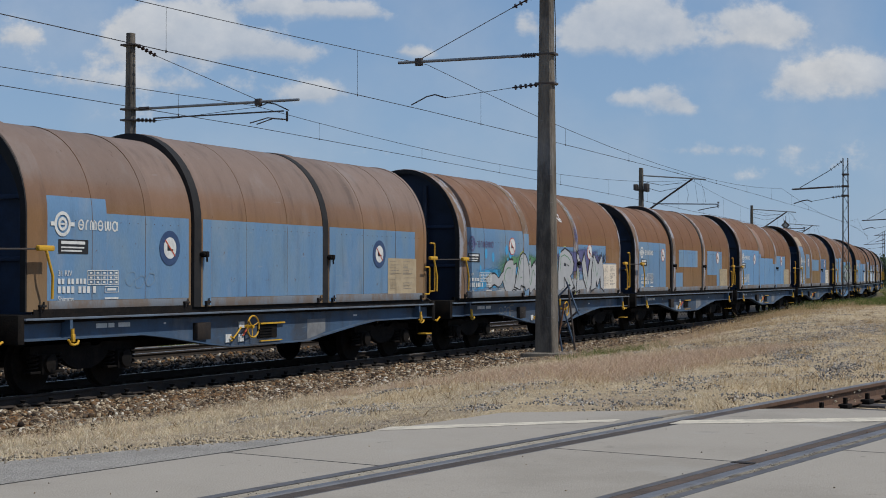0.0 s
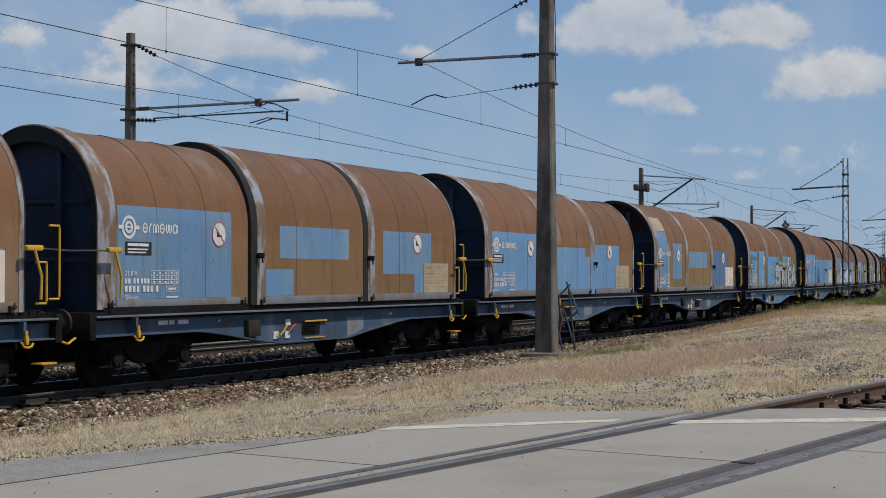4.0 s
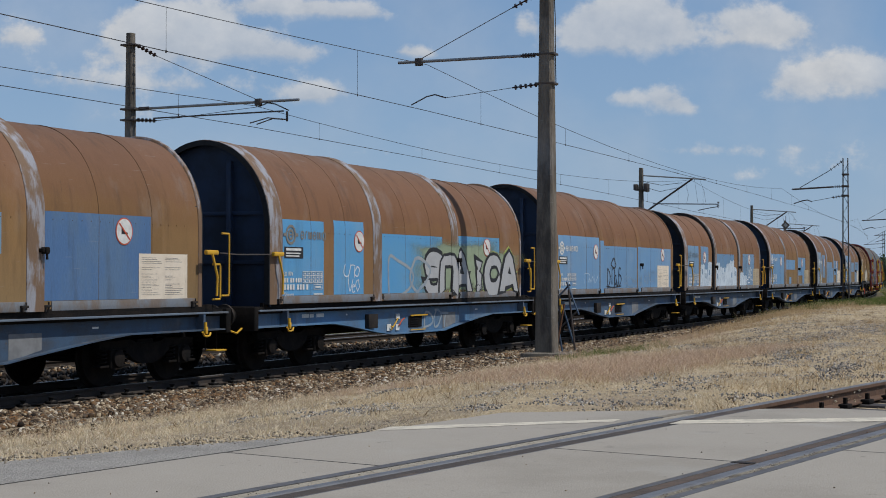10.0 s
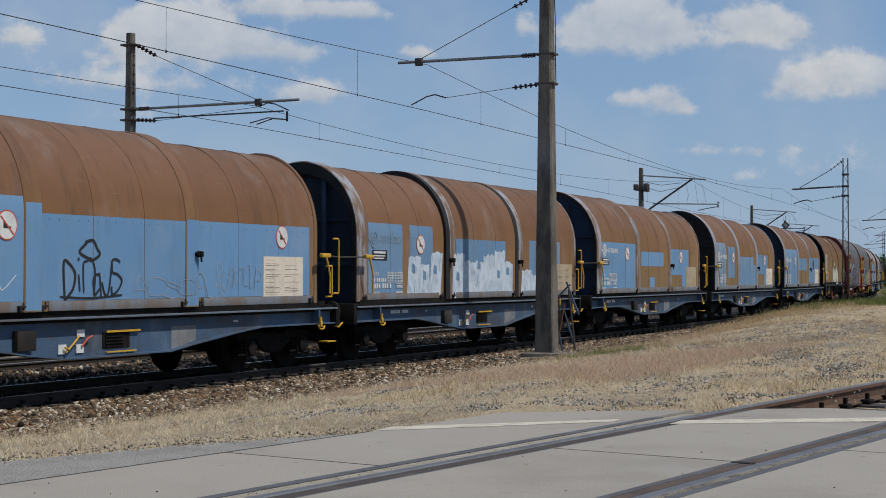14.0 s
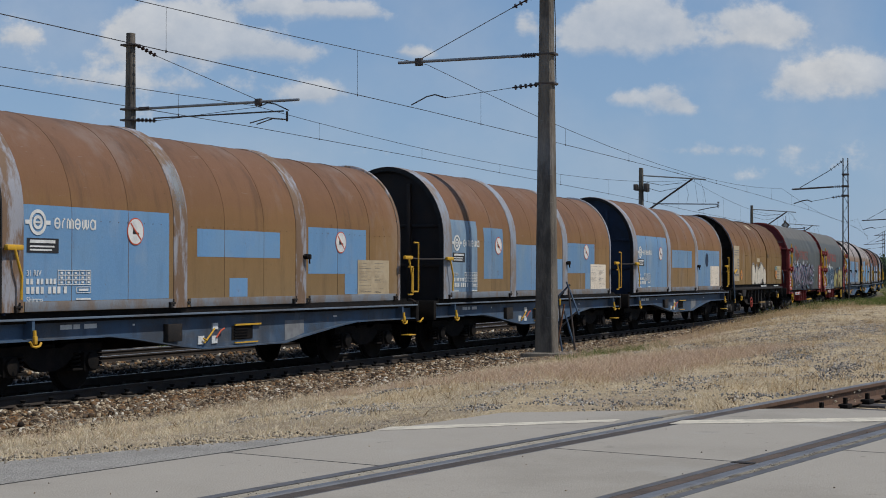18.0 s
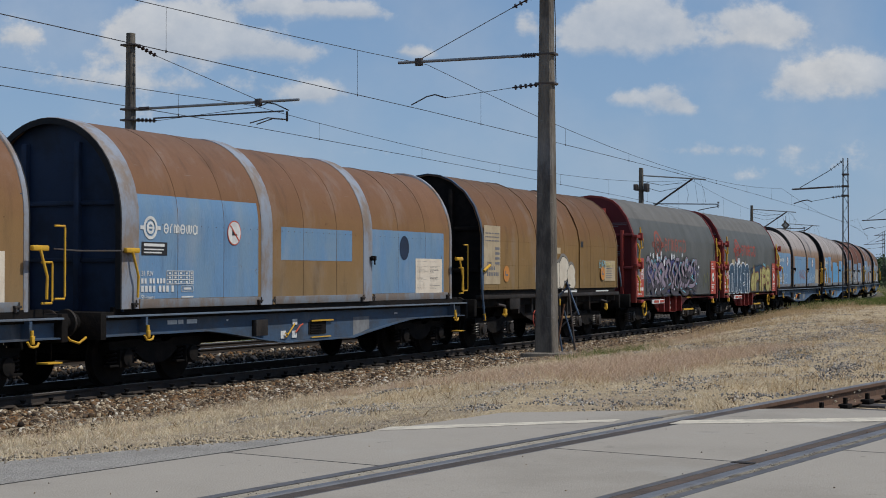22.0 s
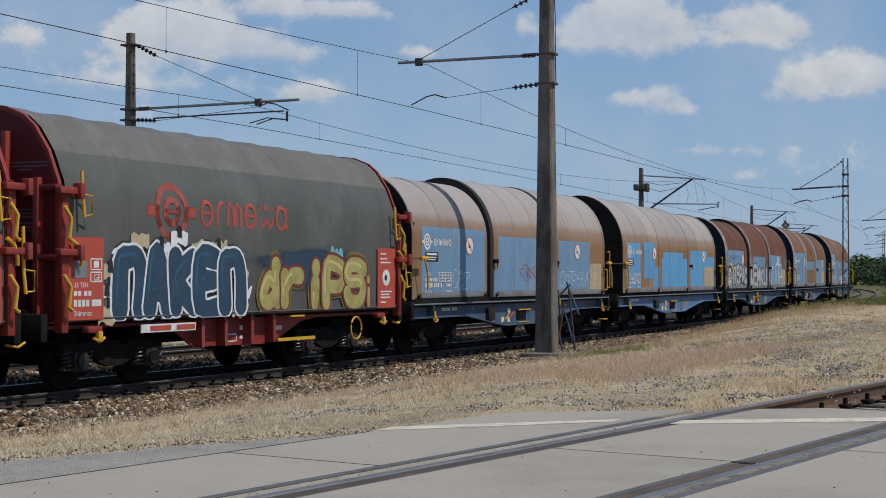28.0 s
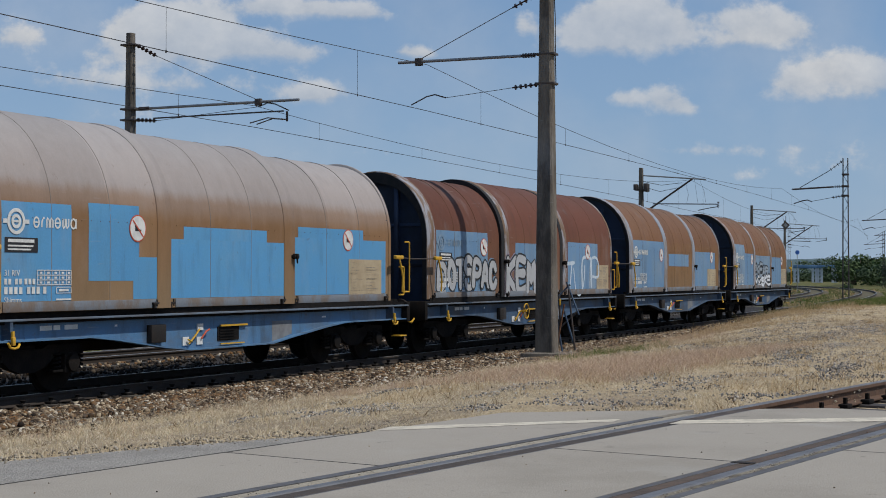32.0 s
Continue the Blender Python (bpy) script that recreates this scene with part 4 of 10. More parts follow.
sp_s, sp_d = spill(21000, 71)
stones("ballast_stones", 21000, lambda r, n: sp_s, lambda r, n: sp_d, lambda s, o, x, y: np.maximum(ground_height(x, y)[0], np.interp(o, [1.7, 2.9, 3.6], [-.165, -.165, -.19])) + .012, .036, 72, "ballast spilled down to the foot of the bank", M_BALLAST)
stones("ballast_stones", 5000, lambda r, n: 36 + 60 * r.random(n), lambda r, n: .9 + 2.6 * r.random(n), lambda s, o, x, y: -.17 + 0 * s, .05, 7, "ballast stones further along the track", M_BALLAST)
stones("ballast_stones", 8000, lambda r, n: -10 + 56 * r.random(n) ** 1.2, lambda r, n: -SECOND - 2.9 + 4.4 * r.random(n), lambda s, o, x, y: np.where(o < -SECOND - 1.7, -.27, -.19), .045, 16, "sunlit ballast stones of the second track", M_BALLAST)
stones("gravel_stones", 8000, lambda r, n: -8 + 56 * r.random(n), lambda r, n: 3.6 + 12.0 * r.random(n), lambda s, o, x, y: np.where(in_pad(x, y) | in_asphalt(x, y), -1.0, ground_height(x, y)[0] + .002), .011, 8, "scattered small stones in the dry grass", ballast_material("grey_brown_chippings", [(0, (.07, .052, .036)), (.3, (.24, .19, .13)), (.65, (.42, .34, .24)), (1, (.66, .60, .50))]))


def edge_gravel(count, seed):
    """Loose chippings swept to the asphalt's edge and on to the concrete."""
    rng = np.random.default_rng(seed)
    k = rng.random(count)
    path = np.array([(-7.2, 3.9), (-2.5, 8.36), (-1.66, 9.15), (-1.05, 9.62), (-.50, 9.97), (.9, 10.75)])
    at = k * (len(path) - 1)
    x = np.interp(at, range(len(path)), path[:, 0]) + rng.normal(0, .11, count) - .07
    y = np.interp(at, range(len(path)), path[:, 1]) + rng.normal(0, .11, count) + .07
    return x, y


gx_, gy_ = edge_gravel(950, 9)
g_s, g_d = line_coords(gx_, gy_)
stones("edge_gravel", 950, lambda r, n: g_s, lambda r, n: g_d, lambda s, o, x, y: np.full(len(s), ROAD_Z - .012), .0095, 9, "loose chippings along the edge of the asphalt", ballast_material("grey_tan_chippings", [(0, (.10, .08, .06)), (.4, (.27, .225, .165)), (1, (.50, .44, .35))]))


STONY = [(8.2, 7.95, 2.3, .22), (8.2, 7.95, 2.3, .22), (8.6, 7.9, 2.0, .2), (.2, 11.7, .7, .2), (-2.0, 12.7, 1.4, .3), (-4.9, 11.5, 1.5, .35), (9.5, 10.0, 3.6, .9), (14.0, 8.6, 4.0, .9), (24.0, 6.8, 5.0, .8), (1.5, 12.2, 2.4, .35), (4.0, 11.4, 2.2, .4), (12.5, 10.8, 3.0, .8)]


def bare_spot(s, d):
    return .7 * noise.noise((s * .8, d * 1.5, 3.1)) + .5 * noise.noise((s * 2.3, d * 3.6, 8.4))


def stony(rng, count):
    """A third in the named patches, the rest wherever small bare spots break the grass."""
    near = count // 3
    p = np.array([a[2] * a[3] for a in STONY]) ** .75
    c = np.array(STONY)[rng.choice(len(STONY), near, p=p / p.sum())]
    s = list(c[:, 0] + rng.normal(0, 1, near) * c[:, 2] * .7)
    d = list(c[:, 1] + rng.normal(0, 1, near) * c[:, 3] * .7)
    while len(s) < count:
        a, b = -8 + 34 * rng.random() ** 1.3, 7.2 + 6.4 * rng.random()
        if bare_spot(a, b) > rng.normal(.16, .07):
            s.append(a)
            d.append(b)
    return np.array(s), np.array(d)


st_s, st_d = stony(np.random.default_rng(77), 19000)
stones("gravel_stones", 19000, lambda r, n: st_s, lambda r, n: st_d, lambda s, o, x, y: np.where(in_pad(x, y) | in_asphalt(x, y) | ((x - RAIL_A.x) * SOUT.x + (y - RAIL_A.y) * SOUT.y > -.3), -1.0, ground_height(x, y)[0] + .003), .0135, 10, "patches of loose grey and brown stones on the bank", ballast_material("bank_stones", [(0, (.045, .042, .042)), (.25, (.15, .14, .13)), (.5, (.25, .25, .255)), (.75, (.40, .33, .24)), (1, (.58, .55, .50))]))


HEAPS = [(4.0, 8.75, .9, .16), (4.9, 9.2, .7, .15), (5.9, 9.7, .9, .16), (2.3, 11.1, .8, .16), (-1.3, 12.55, .6, .12), (8.0, 8.6, 1.2, .2), (1.0, 11.6, .6, .12), (11.0, 8.6, 1.6, .25), (7.5, 10.4, 1.2, .2)]


def heaped(count, seed):
    """Blue-grey stones in drawn-out heaps on the bank."""
    rng = np.random.default_rng(seed)
    c = np.array(HEAPS)[rng.integers(0, len(HEAPS), count)]
    return c[:, 0] + rng.normal(0, 1, count) * c[:, 2], c[:, 1] + rng.normal(0, 1, count) * c[:, 3]


he_s, he_d = heaped(2600, 78)
stones("gravel_stones", 2600, lambda r, n: he_s, lambda r, n: he_d, lambda s, o, x, y: np.where(in_pad(x, y) | in_asphalt(x, y) | ((x - RAIL_A.x) * SOUT.x + (y - RAIL_A.y) * SOUT.y > -.3), -1.0, ground_height(x, y)[0] + .008), .017, 79, "drawn-out heaps of blue-grey stones on the bank", ballast_material("blue_grey_stones", [(0, (.04, .037, .036)), (.3, (.13, .125, .12)), (.6, (.22, .22, .22)), (.8, (.34, .26, .17)), (1, (.52, .49, .44))]))


def grit(count, seed):
    rng = np.random.default_rng(seed)
    x = rng.uniform(-4, 7, count)
    y = 11.3 - 7.5 * rng.random(count) ** .8
    return x, y


gr_x, gr_y = grit(130, 12)
gr_s, gr_d = line_coords(gr_x, gr_y)
stones("road_grit", 130, lambda r, n: gr_s, lambda r, n: gr_d, lambda s, o, x, y: np.where(in_pad(x, y), ROAD_Z + .002, -1.0), .0065, 13, "scattered grit and small stones on the concrete", M_BALLAST)


def crumbs(count, seed):
    """Rubble in the flangeways and in the joints between the panels."""
    rng = np.random.default_rng(seed)
    a = -14 + 15.5 * rng.random(count)
    c = np.where(rng.random(count) < .55, rng.normal(-.085, .030, count), GAUGE + rng.normal(.066, .020, count))
    k = count // 5
    a[:k], c[:k] = rng.choice([-2.9, -1.65, -.78, -7.65], k) + rng.normal(0, .014, k), rng.uniform(-1.3, 5.0, k)
    x = RAIL_A.x + SID.x * a + SOUT.x * c
    y = RAIL_A.y + SID.y * a + SOUT.y * c
    return line_coords(x, y)


cr_s, cr_d = crumbs(2400, 31)
stones("groove_rubble", 2400, lambda r, n: cr_s, lambda r, n: cr_d, lambda s, o, x, y: np.where(in_pad(x, y), ROAD_Z - .0025, -1.0), .0048, 32, "crumbled dirt and chippings along the grooves of the crossing", ballast_material("groove_crumbs", [(0, (.08, .066, .05)), (.3, (.20, .17, .125)), (.7, (.33, .29, .225)), (1, (.46, .42, .35))]))


# ---------------------------------------------------------------- dry grass
def grass_material(name, cols):
    m = bpy.data.materials.new(name)
    m.use_nodes = True
    n, l = m.node_tree.nodes, m.node_tree.links
    p = n["Principled BSDF"]
    p.inputs["Roughness"].default_value = .85
    p.inputs["Specular IOR Level"].default_value = .15
    geo = n.new("ShaderNodeNewGeometry")
    cr = n.new("ShaderNodeValToRGB")
    while len(cr.color_ramp.elements) < len(cols):
        cr.color_ramp.elements.new(.5)
    for e, (pos, c) in zip(cr.color_ramp.elements, cols):
        e.position, e.color = pos, (*c, 1)
    l.new(geo.outputs["Random Per Island"], cr.inputs["Fac"])
    l.new(cr.outputs[0], p.inputs["Base Color"])
    # thin blades let some light through
    thin = n.new("ShaderNodeBsdfTranslucent")
    l.new(cr.outputs[0], thin.inputs["Color"])
    both = n.new("ShaderNodeMixShader")
    both.inputs[0].default_value = .35
    l.new(p.outputs[0], both.inputs[1])
    l.new(thin.outputs[0], both.inputs[2])
    l.new(both.outputs[0], n["Material Output"].inputs["Surface"])
    return m


M_STRAW = grass_material("dry_straw_blades", [(0, (.42, .315, .185)), (.4, (.59, .475, .31)), (.8, (.70, .595, .42)), (1, (.80, .71, .54))])
M_CREAM_STRAW = grass_material("cream_bleached_blades", [(0, (.62, .52, .37)), (.5, (.73, .64, .48)), (1, (.82, .75, .60))])
M_PINK = grass_material("reddish_seeding_grass", [(0, (.38, .245, .17)), (.5, (.58, .42, .30)), (1, (.72, .57, .43))])
M_GREEN = grass_material("green_grass_blades", [(0, (.055, .085, .02)), (.5, (.12, .155, .04)), (1, (.23, .24, .085))])


def blades(name, x, y, z, high, wide, mat, label, seed, lean=.45):
    rng = np.random.default_rng(seed)
    n = len(x)
    h = high * rng.uniform(.45, 1.25, n)
    w = wide * rng.uniform(.6, 1.4, n)
    a = rng.uniform(0, 2 * math.pi, n)
    tx, ty = rng.normal(0, lean, n) * h, rng.normal(0, lean, n) * h
    # blades turned broadly towards the open side, each bent once
    ax, ay = np.cos(a) * w, np.sin(a) * w
    b = np.stack([x, y, z - .02], -1)
    mid = b + np.stack([tx * .35, ty * .35, h * .6], -1)
    tip = b + np.stack([tx, ty, h], -1)
    side = np.stack([ax, ay, 0 * ax], -1)
    v = np.stack([b - side, b + side, mid - side * .7, mid + side * .7, tip], 1).reshape(-1, 3)
    k = 5 * np.arange(n)[:, None, None]
    f = (np.array([(0, 1, 3), (0, 3, 2), (2, 3, 4)])[None] + k).reshape(-1, 3)
    me = bpy.data.meshes.new(name)
    me.vertices.add(len(v))
    me.vertices.foreach_set("co", v.ravel())
    me.loops.add(f.size)
    me.loops.foreach_set("vertex_index", f.ravel())
    me.polygons.add(len(f))
    me.polygons.foreach_set("loop_start", np.arange(0, f.size, 3))
    me.update(calc_edges=True)
    me.materials.append(mat)
    return tagged(new(name, me), label, "grass", kind="stuff")


def scatter(count, s0, s1, d0, d1, seed, power=1.0, clump=0.0, dpow=1.0):
    rng = np.random.default_rng(seed)
    s = s0 + (s1 - s0) * rng.random(count) ** power
    d = d0 + (d1 - d0) * rng.random(count) ** dpow
    a = np.interp(s, SG, HEAD)
    x = np.interp(s, SG, CEN_X) + np.sin(a) * d
    y = np.interp(s, SG, CEN_Y) - np.cos(a) * d
    if clump:
        f = np.array([noise.noise((px * .8, py * .8, seed)) for px, py in zip(x, y)])
        k = f + rng.normal(0, .25, count) > clump
        x, y = x[k], y[k]
    k = ~(in_pad(x, y) | in_asphalt(x, y)) & (y > 4)
    s, d = line_coords(x, y)
    k &= (s > 16) | (d < 0) | (d > ballast_edge(s) + rng.normal(.02, .08, len(x)))
    rel = (x - RAIL_A.x) * SOUT.x + (y - RAIL_A.y) * SOUT.y
    k &= (rel < -.25)
    x, y = x[k], y[k]
    z = ground_height(x, y)[0]
    z = np.where((y < 13) & (z > ROAD_Z - .35), np.minimum(z, ROAD_Z - .01), z)
    return x, y, z


M_GOLD = grass_material("golden_dry_grass", [(0, (.30, .19, .095)), (.5, (.49, .345, .185)), (1, (.62, .48, .29))])


def bare_here(x, y, rng):
    """True where the stony patches leave little soil for grass."""
    s, d = line_coords(x, y)
    out = np.zeros(len(x), bool)
    for a, b, wa, wb in STONY:
        out |= ((s - a) / wa) ** 2 + ((d - b) / wb) ** 2 < 1.0
    spot = np.array([bare_spot(a, b) if b > 7 else 0.0 for a, b in zip(s, d)])
    return (out & (rng.random(len(x)) < .5)) | (spot > rng.normal(.2, .08, len(x)))


def tufted(count, s0, s1, d0, d1, seed, each=14, spread=.09, clump=None, power=1.0):
    """Blade feet gathered in tufts, thinner where the soil is bare."""
    x, y, z = scatter(count, s0, s1, d0, d1, seed, power, clump)
    rng = np.random.default_rng(seed + 500)
    keep = ~bare_here(x, y, rng)
    x, y, z = x[keep], y[keep], z[keep]
    size = rng.uniform(.4, 1.6, len(x))
    x = np.repeat(x, each) + rng.normal(0, 1, len(x) * each) * np.repeat(size, each) * spread
    y = np.repeat(y, each) + rng.normal(0, 1, len(y) * each) * np.repeat(size, each) * spread
    z = np.repeat(z, each)
    k = ~(in_pad(x, y) | in_asphalt(x, y))
    return x[k], y[k], z[k]


blades("dry_grass", *tufted(13500, -14, 8, 4.4, 13.0, 11, 15, .10, -.06), .05, .0022, M_STRAW, "short bleached dry grass between road and track", 21, 1.4)
blades("dry_grass", *tufted(7500, -2, 36, 4.2, 16.5, 12, 14, .10, .05), .055, .0026, M_GOLD, "golden dry grass on the stony bank", 22, 1.2)
blades("seeding_grass", *tufted(1900, -4.5, 4.5, 7.6, 11.0, 13, 18, .13, .0), .105, .0017, M_PINK, "reddish seeding grass beside the mast", 23, .8)
blades("seeding_grass", *tufted(300, -9, -2, 4.8, 8.6, 33, 12, .12, .05), .09, .0020, M_PINK, "sparse reddish seeding grass in the straw", 43, .8)
blades("seeding_grass", *tufted(150, 7, 17, 5.4, 7.2, 63, 26, .16, None), .15, .0022, M_PINK, "tall reddish seeding grass on the crest", 83, .6)
blades("dry_grass", *tufted(2600, -6, 14, 7.5, 13.2, 64, 9, .07, .02), .085, .0016, M_GOLD, "wispy golden grass between the stones", 84, 1.0)
blades("dry_grass", *tufted(330, -6, 18, 7.4, 13.2, 65, 22, .07, .0), .15, .0019, M_GOLD, "golden hummocks of longer dry grass", 85, .9)
blades("dry_grass", *tufted(170, 20, 42, 4.6, 6.8, 66, 34, .20, None), .22, .004, M_GOLD, "high golden grass on the crest of the bank", 86, .5)
blades("grass_tufts", *tufted(60, 29, 46, 4.4, 6.4, 67, 30, .18, None), .30, .005, M_GREEN, "high green tufts on the crest of the bank", 87, .45)
blades("tall_straw", *tufted(900, -12, 24, 4.3, 10.0, 14, 12, .06, .0), .14, .0022, M_STRAW, "tall pale straw tufts", 24, .8)
blades("grass_tufts", *tufted(75, 5.2, 8.5, 6.4, 7.6, 15, 24, .12, None), .13, .003, M_GREEN, "fresh green tufts behind the mast", 75, .8)
blades("grass_tufts", *tufted(90, 9, 15.5, 4.4, 5.8, 55, 24, .12, None), .14, .0032, M_GREEN, "small green tufts in the dry grass", 25, .8)
blades("grass_tufts", *tufted(50, -6, 30, 5, 9.0, 35, 12, .06, .1), .07, .003, M_GREEN, "small green tufts in the dry grass", 45, .8)
blades("green_verge", *tufted(3000, 44, 110, 3.8, 14, 16, 16, .30, -.25), .24, .008, M_GREEN, "green grass along the far verge", 26, .6)
blades("dry_grass", *tufted(2600, 16, 42, 3.7, 8, 17, 14, .14, -.05), .10, .004, M_GOLD, "tall golden grass on the crest of the bank", 27, .8)
blades("green_verge", *tufted(2400, 37, 74, 4.4, 9.2, 36, 16, .22, -.2), .26, .007, M_GREEN, "tall green grass on the crest of the verge", 46, .5)
blades("thatch", *tufted(7000, -14, 10, 4.4, 13.2, 91, 12, .16, None), .022, .0030, M_STRAW, "matted bleached straw lying on the verge", 191, 3.0)
blades("thatch", *tufted(4000, 4, 30, 4.6, 13.2, 92, 11, .18, None), .026, .0038, M_GOLD, "matted golden straw lying on the stony bank", 192, 3.0)
blades("straw_heads", *tufted(520, -14, 4, 4.6, 11.5, 93, 14, .11, None), .11, .0026, M_STRAW, "pale feathery tufts of dry grass", 193, .8)
def road_edge(count, seed):
    """Feet of low grass creeping to the asphalt's and the concrete's edge."""
    rng = np.random.default_rng(seed)
    path = np.array([(-7.2, 3.9), (-2.5, 8.36), (-1.66, 9.15), (-1.05, 9.62), (-.50, 9.97), (.3, 11.15), (1.2, 11.40)])
    at = rng.random(count) * (len(path) - 1)
    x, y = np.interp(at, range(len(path)), path[:, 0]), np.interp(at, range(len(path)), path[:, 1])
    out = .02 + .45 * rng.random(count) ** 1.3
    k = np.array([noise.noise((a * 3, b * 3, 4.0)) for a, b in zip(x, y)]) + rng.normal(0, .25, count) > -.2
    x, y = (x - out * .7)[k], (y + out * .75)[k]
    k = ~(in_pad(x, y) | in_asphalt(x, y))
    x, y = x[k], y[k]
    return x, y, np.clip(ground_height(x, y)[0], ROAD_Z - .10, ROAD_Z - .012)


blades("thatch", *road_edge(26000, 95), .022, .0028, M_STRAW, "low matted straw creeping to the road's edge", 195, 2.4)
blades("dry_grass", *road_edge(9000, 96), .055, .0017, M_STRAW, "short dry grass along the road's edge", 196, 1.0)
blades("thatch", *tufted(5200, -14, 6, 4.4, 12.6, 97, 14, .15, None), .03, .0022, M_CREAM_STRAW, "fluffy cream-coloured dry grass", 197, 2.0)
blades("seeding_grass", *tufted(900, -3.2, 2.2, 8.9, 11.0, 98, 26, .15, None), .10, .0013, M_PINK, "soft reddish seeding grass", 198, .8)
M_WEED = grass_material("withered_brown_weeds", [(0, (.09, .055, .03)), (.6, (.20, .125, .06)), (1, (.33, .22, .11))])
blades("withered_weeds", *tufted(420, -12, 34, 4.6, 13.5, 37, 12, .05, .0), .09, .0028, M_WEED, "small withered brown weeds among the dry grass", 47, .9)
blades("weed_stalks", *tufted(26, -14, 12, 2.5, 3.9, 38, 6, .03, None), .20, .003, M_WEED, "a few dry stalks standing in the ballast", 48, .4)


def between_tracks(count, seed):
    """Weeds and dry grass that have grown over the bed between and beside the curving rails."""
    rng = np.random.default_rng(seed)
    s = 80 + 130 * rng.random(count)
    d = np.concatenate([rng.uniform(-4.3, -1.5, count // 2), rng.uniform(1.5, 5.0, count // 4), rng.uniform(-12.0, -7.3, count - count // 2 - count // 4)])
    k = np.array([noise.noise((a * .12, b * .5, seed)) for a, b in zip(s, d)]) + rng.normal(0, .2, count) > -.02
    s, d = s[k], d[k]
    a = np.interp(s, SG, HEAD)
    return np.interp(s, SG, CEN_X) + np.sin(a) * d, np.interp(s, SG, CEN_Y) - np.cos(a) * d, np.full(len(s), -.24)


blades("far_grass", *between_tracks(9000, 71), .30, .035, M_GREEN, "green weeds between the curving tracks", 171, .5)
blades("far_grass", *between_tracks(9000, 72), .26, .035, M_GOLD, "dry grass between the curving tracks", 172, .6)
blades("far_grass", *scatter(14000, 72, 190, 4.5, 60, 58, 1.0, -.25), .45, .03, M_GREEN, "rough green grass beside the curving tracks", 68, .5)
blades("far_grass", *scatter(6000, 72, 170, 4.2, 40, 59, 1.0, .0), .5, .03, M_STRAW, "dry stalks among the rough grass", 69, .5)
blades("far_grass", *scatter(16000, 60, 180, -30, -9, 18, 1.0, -.3), .35, .03, M_GREEN, "rough grass beyond the second track", 28, .5)
blades("lineside_grass", *scatter(15000, -8, 40, -14, -8.9, 19, 1.0, -.2), .25, .012, M_GREEN, "overgrown verge behind the second track", 29, .5)


# ---------------------------------------------------------------- masts and overhead line
def mast_base(p, a):
    return Matrix.Translation(p) @ pose(0, 0, 0, 0, 0, math.degrees(a))


def concrete_mast(s, out, foot_z, top_z, label, wide=(.44, .30)):
    """Tapered concrete post with clamps; local x along the line, -y out from the track it serves."""
    p = on_line(s, out, foot_z)
    mast = empty("catenary_mast", mast_base(p, heading(s)), label, "catenary mast", "overhead line masts")
    bm = bmesh.new()
    h = top_z - foot_z
    n = 10
    rings = []
    for i in range(n + 1):
        t = i / n
        wy = wide[0] / 2 * (1 - .45 * t)
        wx = wide[1] / 2 * (1 - .32 * t)
        c = .035
        ring = [(-wx + c, -wy), (wx - c, -wy), (wx, -wy + c), (wx, wy - c), (wx - c, wy), (-wx + c, wy), (-wx, wy - c), (-wx, -wy + c)]
        rings.append([bm.verts.new((x, y, -.3 + (h + .3) * t)) for x, y in ring])
    for a, b in zip(rings, rings[1:]):
        for k in range(8):
            bm.faces.new((a[k], a[(k + 1) % 8], b[(k + 1) % 8], b[k]))
    bm.faces.new(rings[-1])
    part("post", bm, M_CONCRETE_POST, mast)
    bm = bmesh.new()
    box(bm, -.66, .40, -.66, .40, -.35, .17, .03)
    part("footing", bm, M_CONCRETE_POST, mast, "low concrete footing block")
    return mast


def insulator(bm, a, b, r=.056, sheds=5):
    a, b = Vector(a), Vector(b)
    tube(bm, [a, b], .018, 6)
    for i in range(sheds):
        c = a.lerp(b, (i + .7) / (sheds + .4))
        d = (b - a).normalized() * .016
        tube(bm, [c - d, c, c + d], r, 10)
    return bm


def clamp_band(mast, z, wide=(.40, .27)):
    bm = bmesh.new()
    box(bm, -wide[1] / 2 - .02, wide[1] / 2 + .02, -wide[0] / 2 - .03, wide[0] / 2 + .03, z - .025, z + .025, .006)
    part("clamp", bm, M_IRON, mast)


